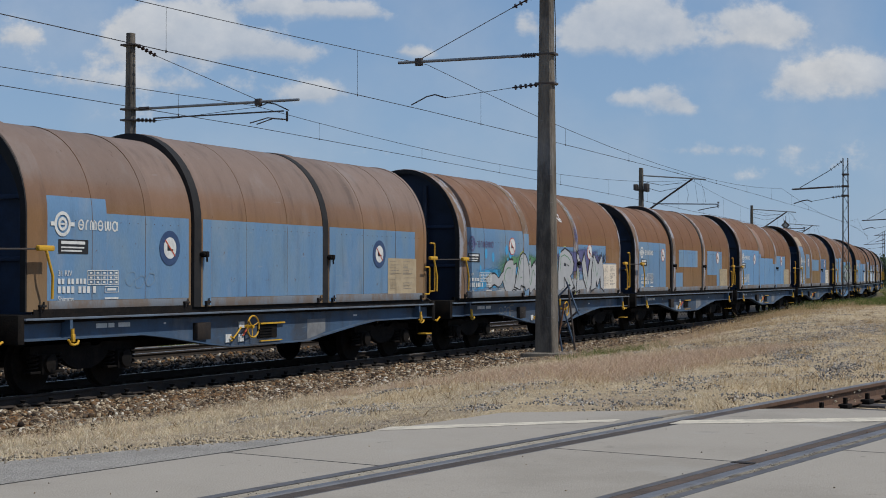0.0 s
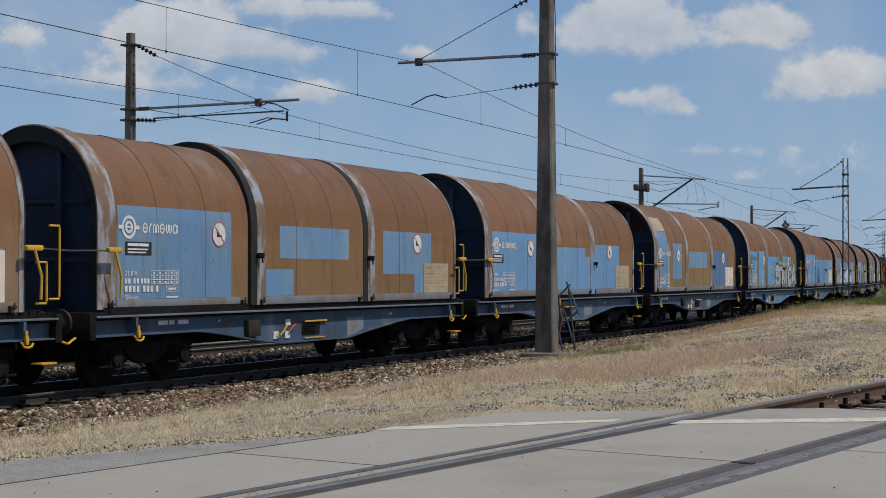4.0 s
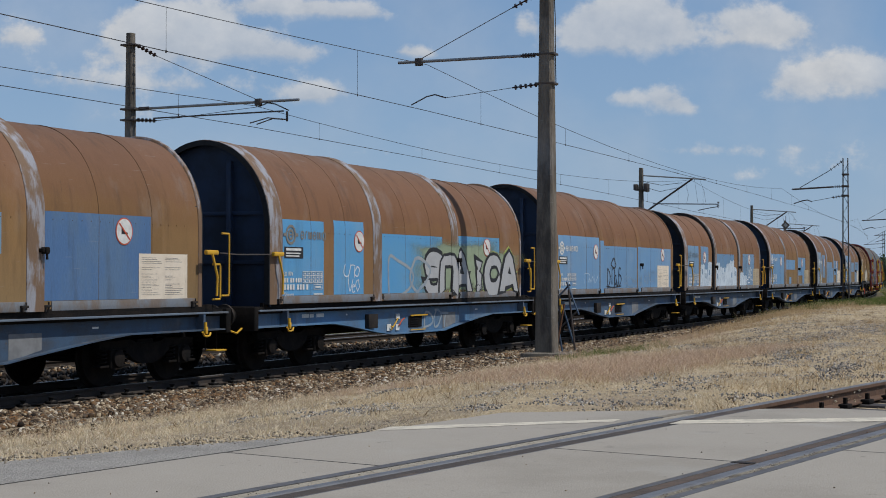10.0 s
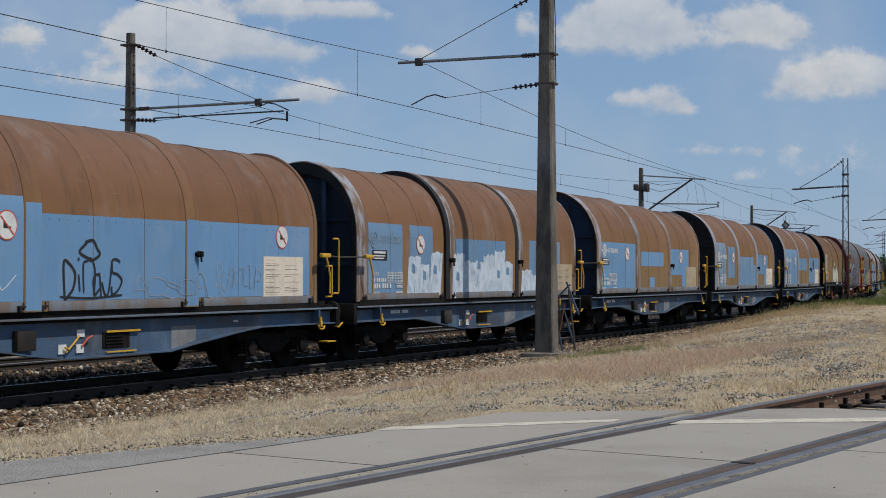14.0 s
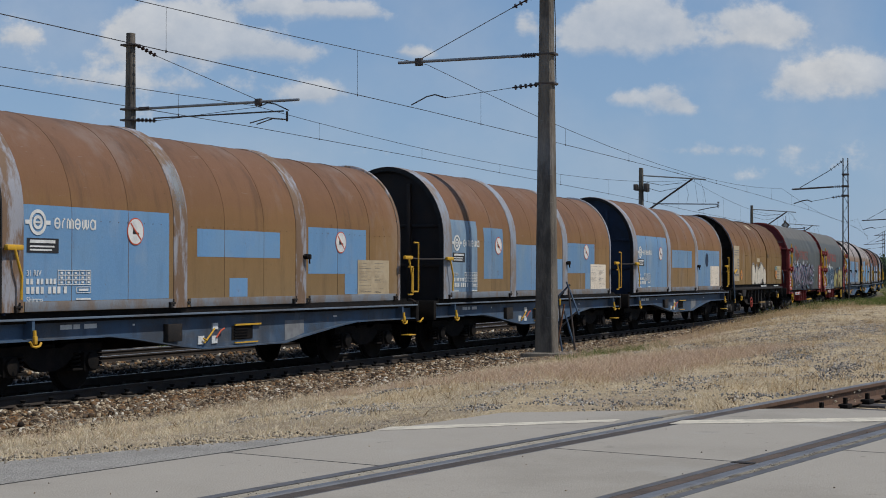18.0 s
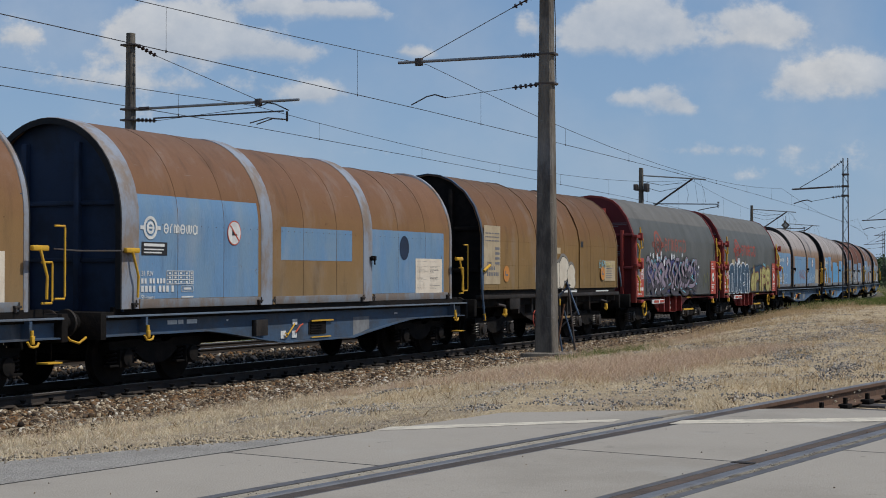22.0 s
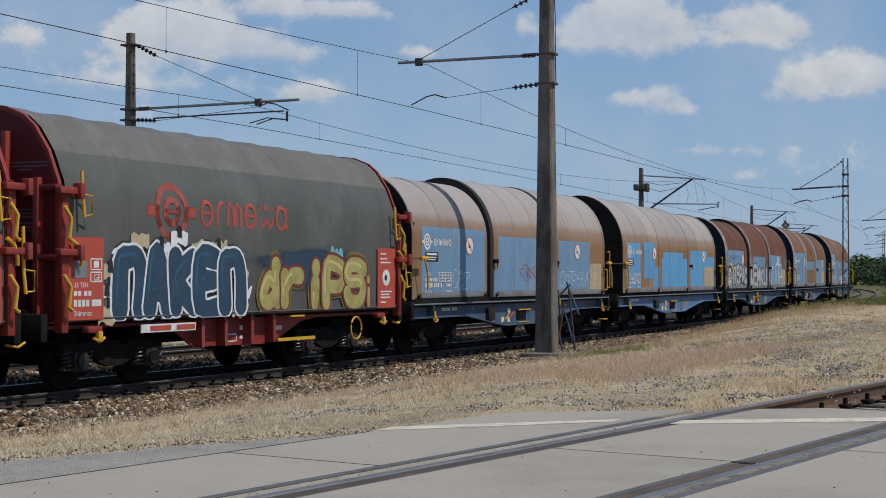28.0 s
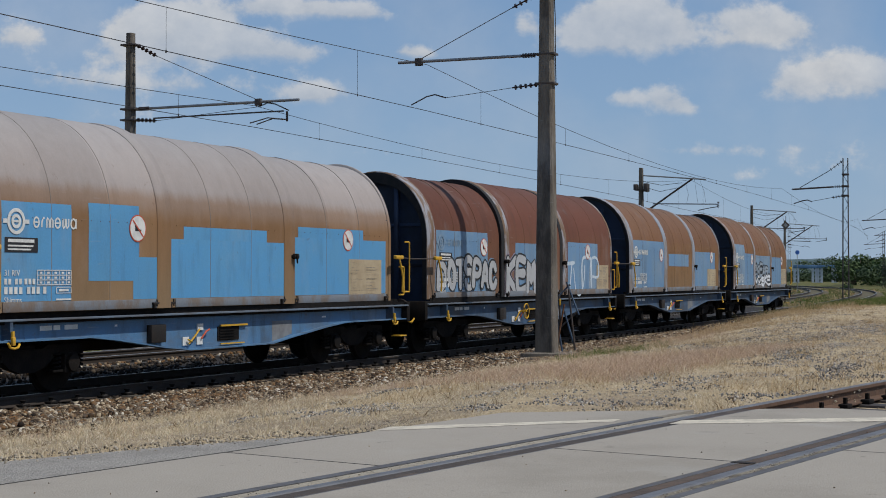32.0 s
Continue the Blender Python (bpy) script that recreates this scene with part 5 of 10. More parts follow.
def cantilever(mast, side, foot_z, arm_z, arm_len, stay_z, stay_len, steady_z, con_z, con_len):
    """Arm towards the track (side = +1 or -1 along local y), its stay, and the steady arm below."""
    z0 = lambda z: z - foot_z
    w = .18
    for z in (arm_z, stay_z, steady_z):
        clamp_band(mast, z0(z))
    bm = bmesh.new()
    tube(bm, [(0, side * .62, z0(arm_z)), (0, side * arm_len, z0(arm_z) + .02)], .036, 10)
    part("bracket_tube", bm, M_GALV, mast, "grey galvanised bracket tube")
    bm = insulator(bmesh.new(), (0, side * (w + .08), z0(arm_z)), (0, side * .62, z0(arm_z)))
    part("insulator", bm, M_INSUL, mast)
    bm = bmesh.new()
    mid = (0, side * .85, z0(stay_z) - (stay_z - arm_z) * .2)
    tube(bm, [mid, (0, side * stay_len, z0(arm_z) + .06)], .009, 6)
    part("stay_wire", bm, M_IRON, mast)
    bm = insulator(bmesh.new(), (0, side * w, z0(stay_z)), mid)
    part("insulator", bm, M_INSUL, mast)
    bm = bmesh.new()
    box(bm, -.05, .05, side * stay_len - .09, side * stay_len + .09, z0(arm_z) - .08, z0(arm_z) + .10, .01)
    part("wire_clamp", bm, M_IRON, mast)
    bm = insulator(bmesh.new(), (0, side * w, z0(steady_z)), (0, side * .85, z0(steady_z) - .05))
    part("insulator", bm, M_INSUL, mast)
    bm = bmesh.new()
    k = con_len
    tube(bm, [(0, side * .85, z0(steady_z) - .05), (0, side * (k - .9), z0(con_z) + .16)], .007, 6)
    part("steady_wire", bm, M_IRON, mast)
    bm = bmesh.new()
    tube(bm, [(0, side * (k - .9), z0(con_z) + .16), (0, side * (k - .62), z0(con_z) + .25), (0, side * (k - .40), z0(con_z) + .21), (0, side * k, z0(con_z) + .03)], .016, 8)
    part("steady_arm", bm, M_IRON, mast)


m2 = concrete_mast(13.35, 3.33, -.155, 8.7, "dark grey weathered concrete mast beside the track", (.47, .40))
cantilever(m2, 1, -.155, 6.86, 3.80, 8.28, 3.25, 6.18, 5.82, 3.45)
bm = bmesh.new()
box(bm, -1.15, -.45, -.30, .42, -.20, .02, .03)
part("footing_slab", bm, M_CONCRETE_POST, m2, "broken concrete slab beside the footing")
bm = bmesh.new()
tube(bm, [(.12, -.12, 8.8), (.16, -.15, 7.9), (.17, -.15, 7.0), (.16, -.17, 6.3)], .012, 6)
part("earth_wire", bm, M_WIRE, m2)

m1 = concrete_mast(14.2, -8.9, -.3, 8.27, "tall grey concrete mast beyond the tracks", (.36, .30))
cantilever(m1, -1, -.3, 6.22, 5.2, 7.95, 4.0, 5.93, 5.95, 4.9)
bm = bmesh.new()
tube(bm, [(0, -.75, 6.25), (0, -4.75, 6.27)], .02, 8)
tube(bm, [(0, -4.85, 6.26), (0, -4.85, 6.0)], .03, 8)
part("registration_tube", bm, M_IRON, m1)
for dx in (-.12, .12):
    bm = bmesh.new()
    tube(bm, [(dx * .3, -4.82, 6.05), (dx, -4.35, 6.10), (dx * 1.4, -3.85, 5.98)], .016, 6)
    part("steady_arm", bm, M_IRON, m1)


def far_mast(s, out, foot_z, top_z, side, lattice, label):
    if lattice:
        p = on_line(s, out, foot_z)
        mast = empty("catenary_mast", mast_base(p, heading(s)), label, "catenary mast", "overhead line masts")
        h = top_z - foot_z
        for y in (-.16, .16):
            bm = bmesh.new()
            for x in (-.14, .14):
                tube(bm, [(x * .8, y, -.2), (x * .5, y * .75, h)], .022, 6)
            part("leg", bm, M_IRON, mast)
        bm = bmesh.new()
        for i in range(14):
            z = .3 + i * (h - .6) / 14
            sg = 1 if i % 2 else -1
            tube(bm, [(.10, sg * .15, z), (.09, -sg * .14, z + (h - .6) / 14)], .007, 5)
            tube(bm, [(-.10, sg * .15, z), (-.09, -sg * .14, z + (h - .6) / 14)], .007, 5)
        part("lattice", bm, M_IRON, mast)
    else:
        mast = concrete_mast(s, out, foot_z, top_z, label, (.40, .34))
    z0 = lambda z: z - foot_z
    if lattice:
        bits = (("bracket_tube", .045, ((.6, 6.42), (2.75, 6.33))), ("stay_wire", .018, ((.85, 7.25), (2.35, 6.40))), ("steady_wire", .012, ((.7, 5.86), (1.75, 5.68))), ("steady_arm", .028, ((1.7, 5.66), (1.95, 5.76), (2.2, 5.72), (2.65, 5.58))))
        glass = (((.1, 6.44), (.6, 6.42)), ((.1, 7.8), (.85, 7.25)), ((.1, 5.95), (.7, 5.86)))
        for z in (7.05, 6.44, 5.95):
            part("clamp", box(bmesh.new(), -.15, .15, -.17, .17, z0(z) - .05, z0(z) + .05, .01), M_IRON, mast)
    else:
        bits = (("bracket_tube", .040, ((.1, 7.56), (3.75, 7.26))), ("strut", .055, ((.1, 5.35), (3.0, 7.32))), ("registration_tube", .030, ((.7, 5.92), (4.45, 5.84))), ("steady_arm", .024, ((4.45, 5.70), (3.9, 5.62), (3.3, 5.50))),
                ("stay_wire", .014, ((.15, 7.2), (1.2, 6.98), (2.4, 7.1))), ("stay_wire", .014, ((.15, 6.9), (1.1, 6.62), (2.2, 6.82))), ("hanger_wire", .007, ((2.6, 7.1), (2.75, 6.4), (2.65, 5.92))), ("hanger_wire", .007, ((3.1, 7.3), (3.2, 6.6), (3.3, 5.92))), ("hanger_wire", .007, ((3.4, 7.25), (3.65, 6.6), (3.75, 5.92))))
        glass = (((4.45, 6.0), (4.45, 5.62)),)
    for name, r, line_ in bits:
        part(name, tube(bmesh.new(), [(0, side * a, z0(b)) for a, b in line_], r, 7), M_GALV if name == "bracket_tube" and not lattice else M_IRON, mast)
    for a, b in glass:
        part("insulator", insulator(bmesh.new(), (0, side * a[0], z0(a[1])), (0, side * b[0], z0(b[1])), .075, 4), M_INSUL, mast)
    return mast


m4 = far_mast(60.8, 3.1, -.1, 7.9, 1, True, "slim dark lattice mast beside the main line")
m3 = far_mast(65.5, -8.9, -.3, 8.0, -1, False, "concrete mast with equipment beyond the tracks")
bm = bmesh.new()
box(bm, -.30, .30, -.34, .34, 7.00, 7.06)
box(bm, -.26, .26, -.44, -.20, 6.92, 7.40, .03)
box(bm, -.26, .26, .20, .40, 7.02, 7.36, .03)
part("switch_box", bm, M_IRON, m3)
far_mast(112.5, -8.9, -.3, 7.9, -1, False, "distant concrete mast of the overhead line")
far_mast(150, -8.9, -.3, 7.9, -1, False, "distant concrete mast of the overhead line")
far_mast(108, 3.3, -.1, 7.9, 1, True, "distant lattice mast of the overhead line")
for s_, o_ in ((185, -9), (155, 3.4), (205, 5.0), (225, -9)):
    far_mast(s_, o_, -.2, 8.2, 1 if o_ > 0 else -1, True, "distant lattice mast of the overhead line")


def wire(bm, pts, r):
    tube(bm, pts, r, 5, caps=False)


def overhead(name, off, supports, r, con_z, tops, sags, zig, label):
    """Messenger, contact wire and droppers over one track, between supports at the given s."""
    line_ob = empty(name, Matrix(), label, "overhead line")
    bmc, bmm = bmesh.new(), bmesh.new()
    con, mes = [], []
    drops = []
    for i, (a, b) in enumerate(zip(supports, supports[1:])):
        hang = lambda t: tops[i] + (tops[i + 1] - tops[i]) * t - sags[i] * 4 * t * (1 - t)
        low = lambda t: con_z[i] + (con_z[i + 1] - con_z[i]) * t
        for k in range(16):
            t = k / 16
            s = a + (b - a) * t
            o = off + zig * (1 - 2 * t) * (1 if i % 2 else -1)
            con.append(on_line(s, o, low(t)))
            mes.append(on_line(s, o, hang(t)))
        n = max(4, int((b - a) / 6.5))
        for k in range(n):
            t = (k + .5) / n
            s = a + (b - a) * t
            o = off + zig * (1 - 2 * t) * (1 if i % 2 else -1)
            drops.append((on_line(s, o, low(t)), on_line(s, o, hang(t))))
    wire(bmc, con, r * 1.15)
    part("contact_wire", bmc, M_WIRE, line_ob)
    wire(bmm, mes, r)
    part("messenger_wire", bmm, M_WIRE, line_ob)
    for a, b in drops:
        if a.length > 160:
            continue
        bm = bmesh.new()
        tube(bm, [a, b], .0035, 4)
        box(bm, a.x - .012, a.x + .012, a.y - .012, a.y + .012, a.z - .03, a.z + .02)
        part("dropper", bm, M_WIRE, line_ob)
    return line_ob


overhead("overhead_line", 0.0, [-36, 13.6, 60.8, 108, 155], .0075, [5.71, 5.72, 5.68, 5.68, 5.68], [6.9, 6.83, 6.40, 6.5, 6.6], [.52, .80, .8, .8], .18, "contact wire and messenger over the main line")
overhead("overhead_line", -SECOND, [-34, 15.2, 65.5, 112.5, 150], .0075, [5.64, 5.70, 5.47, 5.5, 5.5], [6.4, 6.27, 7.25, 7.2, 7.2], [.35, .76, .8, .7], .18, "contact wire and messenger over the second track")


# ---------------------------------------------------------------- wagons
ARC_Z, ARC_H, TOPW = 2.62, 1.63, 1.42
WAGON_LEN = 14.525
MESHES = {}


def once(key, build, mat):
    """A mesh built once and shared by all wagons that carry it."""
    k = (key, mat.name)
    if k not in MESHES:
        bm = build()
        me = bpy.data.meshes.new(key.split(":")[0])
        bm.to_mesh(me)
        bm.free()
        me.set_sharp_from_angle(angle=radians(42))
        me.materials.append(mat)
        MESHES[k] = me
    return MESHES[k]


def arc_high(e):
    """Rise of the roof; the hoods that slide inside the others are flatter as well as narrower."""
    return ARC_H + e + 1.5 * min(0.0, e + .09)


def section(e=0.0, steps=26, z0=1.24):
    """The hood's outline across: (y, z) from the near sill over the roof to the far sill."""
    hw, b = TOPW + e, arc_high(e)
    out = [(-hw, z0), (-hw, 1.8), (-hw, ARC_Z)]
    for k in range(1, steps):
        a = math.pi * (1 - k / steps)
        out.append((hw * math.cos(a), ARC_Z + b * math.sin(a)))
    return out + [(hw, ARC_Z), (hw, 1.8), (hw, z0)]


def shell(x0, x1, e, thick=.03, z0=1.24, cuts=1):
    """A hood section: outer and inner skin, closed at its edges."""
    bm = bmesh.new()
    outer, inner = section(e, z0=z0), section(e - thick, z0=z0)
    xs = [x0 + (x1 - x0) * i / cuts for i in range(cuts + 1)]
    ro = [[bm.verts.new((x, y, z)) for y, z in outer] for x in xs]
    ri = [[bm.verts.new((x, y, z)) for y, z in inner] for x in (x0, x1)]
    n = len(outer)
    for a, b in zip(ro, ro[1:]):
        for k in range(n - 1):
            f = bm.faces.new((a[k], b[k], b[k + 1], a[k + 1]))
            f.smooth = True
    for k in range(n - 1):
        bm.faces.new((ri[0][k + 1], ri[1][k + 1], ri[1][k], ri[0][k])).smooth = True
        bm.faces.new((ro[0][k + 1], ri[0][k + 1], ri[0][k], ro[0][k]))
        bm.faces.new((ro[-1][k], ri[1][k], ri[1][k + 1], ro[-1][k + 1]))
    for k in (0, n - 1):
        bm.faces.new((ro[0][k], ri[0][k], ri[1][k], *[r[k] for r in reversed(ro[1:])]))
    bmesh.ops.recalc_face_normals(bm, faces=bm.faces)
    return bm


def collar(x0, x1, e):
    """A shallow raised band round a hood, its edges chamfered to the sheet."""
    bm = bmesh.new()
    rows = [[bm.verts.new((x, y, z)) for y, z in section(q)] for x, q in ((x0, e - .03), (x0, e - .010), (x0 + .012, e), (x1 - .012, e), (x1, e - .010), (x1, e - .03))]
    for a, b in zip(rows, rows[1:]):
        for k in range(len(a) - 1):
            bm.faces.new((a[k], b[k], b[k + 1], a[k + 1])).smooth = True
    bmesh.ops.recalc_face_normals(bm, faces=bm.faces)
    return bm


def skin_y(z, e):
    hw, b = TOPW + e, arc_high(e)
    return -hw if z <= ARC_Z else -hw * math.sqrt(max(0.0, 1 - ((z - ARC_Z) / b) ** 2))


def film_patch(x0, x1, z0, z1, e, wob=0.0, seed=0):
    """A thin paint or paper layer that follows the near side of the hood."""
    bm = bmesh.new()
    nz = max(2, int((z1 - z0) / .12) + 1)
    nxs = max(2, int((x1 - x0) / .3) + 1)
    g = []
    for i in range(nxs):
        x = x0 + (x1 - x0) * i / (nxs - 1)
        col = []
        for k in range(nz):
            t = k / (nz - 1)
            zt = z1 + (wob * noise.noise((x * 2.2, seed, 3.3)) if wob else 0)
            z = z0 + (zt - z0) * t
            col.append(bm.verts.new((x, skin_y(z, e), z)))
        g.append(col)
    for a, b in zip(g, g[1:]):
        for k in range(nz - 1):
            f = bm.faces.new((a[k], b[k], b[k + 1], a[k + 1]))
            f.smooth = True
    return bm


def flat(poly, y, thick=.002):
    """A flat plate in the near side's plane: polygon of (x, z)."""
    bm = bmesh.new()
    prism(bm, poly, y - thick, y)
    return bm


def disc(cx, cz, r, y, thick=.003, seg=28, inner=0.0):
    bm = bmesh.new()
    if not inner:
        return flat([(cx + r * math.cos(2 * math.pi * k / seg), cz + r * math.sin(2 * math.pi * k / seg)) for k in range(seg)], y, thick)
    ro = [[bm.verts.new((cx + q * math.cos(2 * math.pi * k / seg), yy, cz + q * math.sin(2 * math.pi * k / seg))) for k in range(seg)] for q in (r, inner) for yy in (y - thick, y)]
    for a, b in ((ro[0], ro[2]), (ro[3], ro[1]), (ro[1], ro[0]), (ro[2], ro[3])):
        for k in range(seg):
            bm.faces.new((a[k], a[(k + 1) % seg], b[(k + 1) % seg], b[k]))
    bmesh.ops.recalc_face_normals(bm, faces=bm.faces)
    return bm


def bars(rects, y, thick=.002):
    bm = bmesh.new()
    for x0, x1, z0, z1 in rects:
        box(bm, x0, x1, y - thick, y, z0, z1)
    return bm


def lettering(text, x, z, high, y, mat, parent, name="lettering", squeeze=1.0):
    cu = bpy.data.curves.new("lettering", "FONT")
    cu.body, cu.size, cu.extrude = text, high * 1.38, .001
    ob = bpy.data.objects.new("lettering", cu)
    scene.collection.objects.link(ob)
    bpy.context.view_layer.update()
    me = bpy.data.meshes.new_from_object(ob.evaluated_get(bpy.context.evaluated_depsgraph_get()))
    bpy.data.objects.remove(ob)
    me.transform(Matrix.Translation((x, y - .003, z)) @ pose(0, 0, 0, 90, 0, 0) @ Matrix.Diagonal((squeeze, 1, 1, 1)))
    me.materials.clear()
    me.materials.append(mat)
    return shared(name, me, parent)


# ---- running gear
def wheelset(parent, x, keyed):
    ws = new("wheelset")
    ws.empty_display_size = .1
    ws.parent = parent
    ws.matrix_basis = pose(x, 0, .46)

    def wheel_mesh(sgn):
        bm = bmesh.new()
        prof = [(.60, .10), (.60, .36), (.615, .44), (.685, .46), (.69, .455), (.70, .485), (.715, .49), (.725, .40), (.70, .37), (.69, .14), (.74, .10)]
        prof = [(-.755 + (.755 - y) * 1.0 if False else -(1.40 - y), r) for y, r in prof]
        lathe_y(bm, 0, 0, [(sgn * -1 * y, r) for y, r in prof] if sgn > 0 else prof, 28)
        bmesh.ops.recalc_face_normals(bm, faces=bm.faces)
        return bm
    for sgn in (-1, 1):
        shared("wheel", once("wheel:%d" % sgn, lambda s=sgn: wheel_mesh(s), M_BLACK), ws)
    shared("axle", once("axle", lambda: tube(bmesh.new(), [(0, -.95, 0), (0, .95, 0)], .075, 12), M_BLACK), ws)
    keyed.append((ws, x))
    return ws


def bogie(parent, x, keyed, lit=False):
    bg = new("bogie")
    bg.empty_display_size = .1
    bg.parent = parent
    bg.matrix_basis = pose(x, 0, 0)
    # lit bogies show steel colours, the others the shade-darkened black
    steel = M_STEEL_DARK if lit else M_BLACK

    def side(sgn):
        bm = bmesh.new()
        y0, y1 = sorted((sgn * .93, sgn * 1.05))
        pts = [(-1.25, .60), (-1.25, .72), (-.45, .74), (-.30, .68), (.30, .68), (.45, .74), (1.25, .72), (1.25, .60), (.62, .58), (.40, .42), (.15, .34), (-.15, .34), (-.40, .42), (-.62, .58)]
        prism(bm, pts, y0, y1)
        return bm
    for sgn in (-1, 1):
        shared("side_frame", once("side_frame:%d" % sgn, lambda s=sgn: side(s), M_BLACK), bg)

    def springs(ax, sgn):
        bm = bmesh.new()
        pts = []
        for k in range(0, 49):
            a = k * math.pi / 6
            pts.append((ax + .075 * math.cos(a), sgn * 1.02 + .075 * math.sin(a), .36 + .0052 * k))
        return tube(bm, pts, .016, 5)

    def abox(ax, sgn):
        bm = bmesh.new()
        y0, y1 = sorted((sgn * .86, sgn * 1.12))
        box(bm, ax - .16, ax + .16, y0, y1, .30, .60, .03)
        lathe_y(bm, ax, .46, [(sgn * 1.11, .14), (sgn * 1.17, .13), (sgn * 1.18, .05)], 14)
        box(bm, ax - .38, ax + .38, *sorted((sgn * .95, sgn * 1.09)), .32, .36, .01)
        return bm
    for ax in (-.9, .9):
        for sgn in (-1, 1):
            shared("axlebox", once("axlebox:%d%d" % (ax > 0, sgn), lambda a=ax, s=sgn: abox(a, s), steel), bg)
            for dx in (-.26, .26):
                shared("coil_spring", once("coil_spring:%.2f%d" % (ax + dx, sgn), lambda a=ax + dx, s=sgn: springs(a, s), M_SPRING if lit else steel), bg)

    def bolster():
        bm = bmesh.new()
        box(bm, -.22, .22, -1.0, 1.0, .52, .74, .02)
        box(bm, -1.2, -1.1, -.95, .95, .52, .66, .01)
        box(bm, 1.1, 1.2, -.95, .95, .52, .66, .01)
        lathe = [(-.30, .22), (.30, .22)]
        tube(bm, [(0, 0, .74), (0, 0, .92)], .25, 14)
        return bm
    shared("bolster", once("bolster", bolster, M_BLACK), bg)

    for ax in (-.9, .9):
        wheelset(parent, x + ax, keyed)
    return bg


def buffers(parent, x, direction, mat):
    for sgn in (-1, 1):
        def build(s=sgn):
            bm = bmesh.new()
            d = direction
            lathe_x(bm, s * .875, 1.04, [(x, .15), (x + d * .06, .15), (x + d * .07, .125), (x + d * .34, .125)][::1 if d > 0 else -1], 18)
            bmesh.ops.recalc_face_normals(bm, faces=bm.faces)
            return bm

        def head(s=sgn):
            bm = bmesh.new()
            d = direction
            lathe_x(bm, s * .875, 1.04, [(x + d * .30, .10), (x + d * .55, .10), (x + d * .56, .21), (x + d * .60, .215), (x + d * .615, .17)][::1 if d > 0 else -1], 22)
            bmesh.ops.recalc_face_normals(bm, faces=bm.faces)
            return bm
        b = shared("buffer", once("buffer:%s%d" % (round(x, 2), sgn), build, M_BLACK), parent)
        shared("buffer_head", once("buffer_head:%s%d" % (round(x, 2), sgn), head, M_STEEL_DARK), b)


def coupling(parent, x, d):
    def build():
        bm = bmesh.new()
        tube(bm, [(x, 0, 1.0), (x + d * .35, 0, .98), (x + d * .55, 0, .85), (x + d * .6, 0, .62)], .035, 8)
        tube(bm, [(x, .25, .95), (x + d * .3, .27, .7), (x + d * .6, .25, .6)], .03, 8)
        return bm
    shared("coupling_hook", once("coupling:%s" % round(x, 2), build, M_BLACK), parent)


UC = 6.23


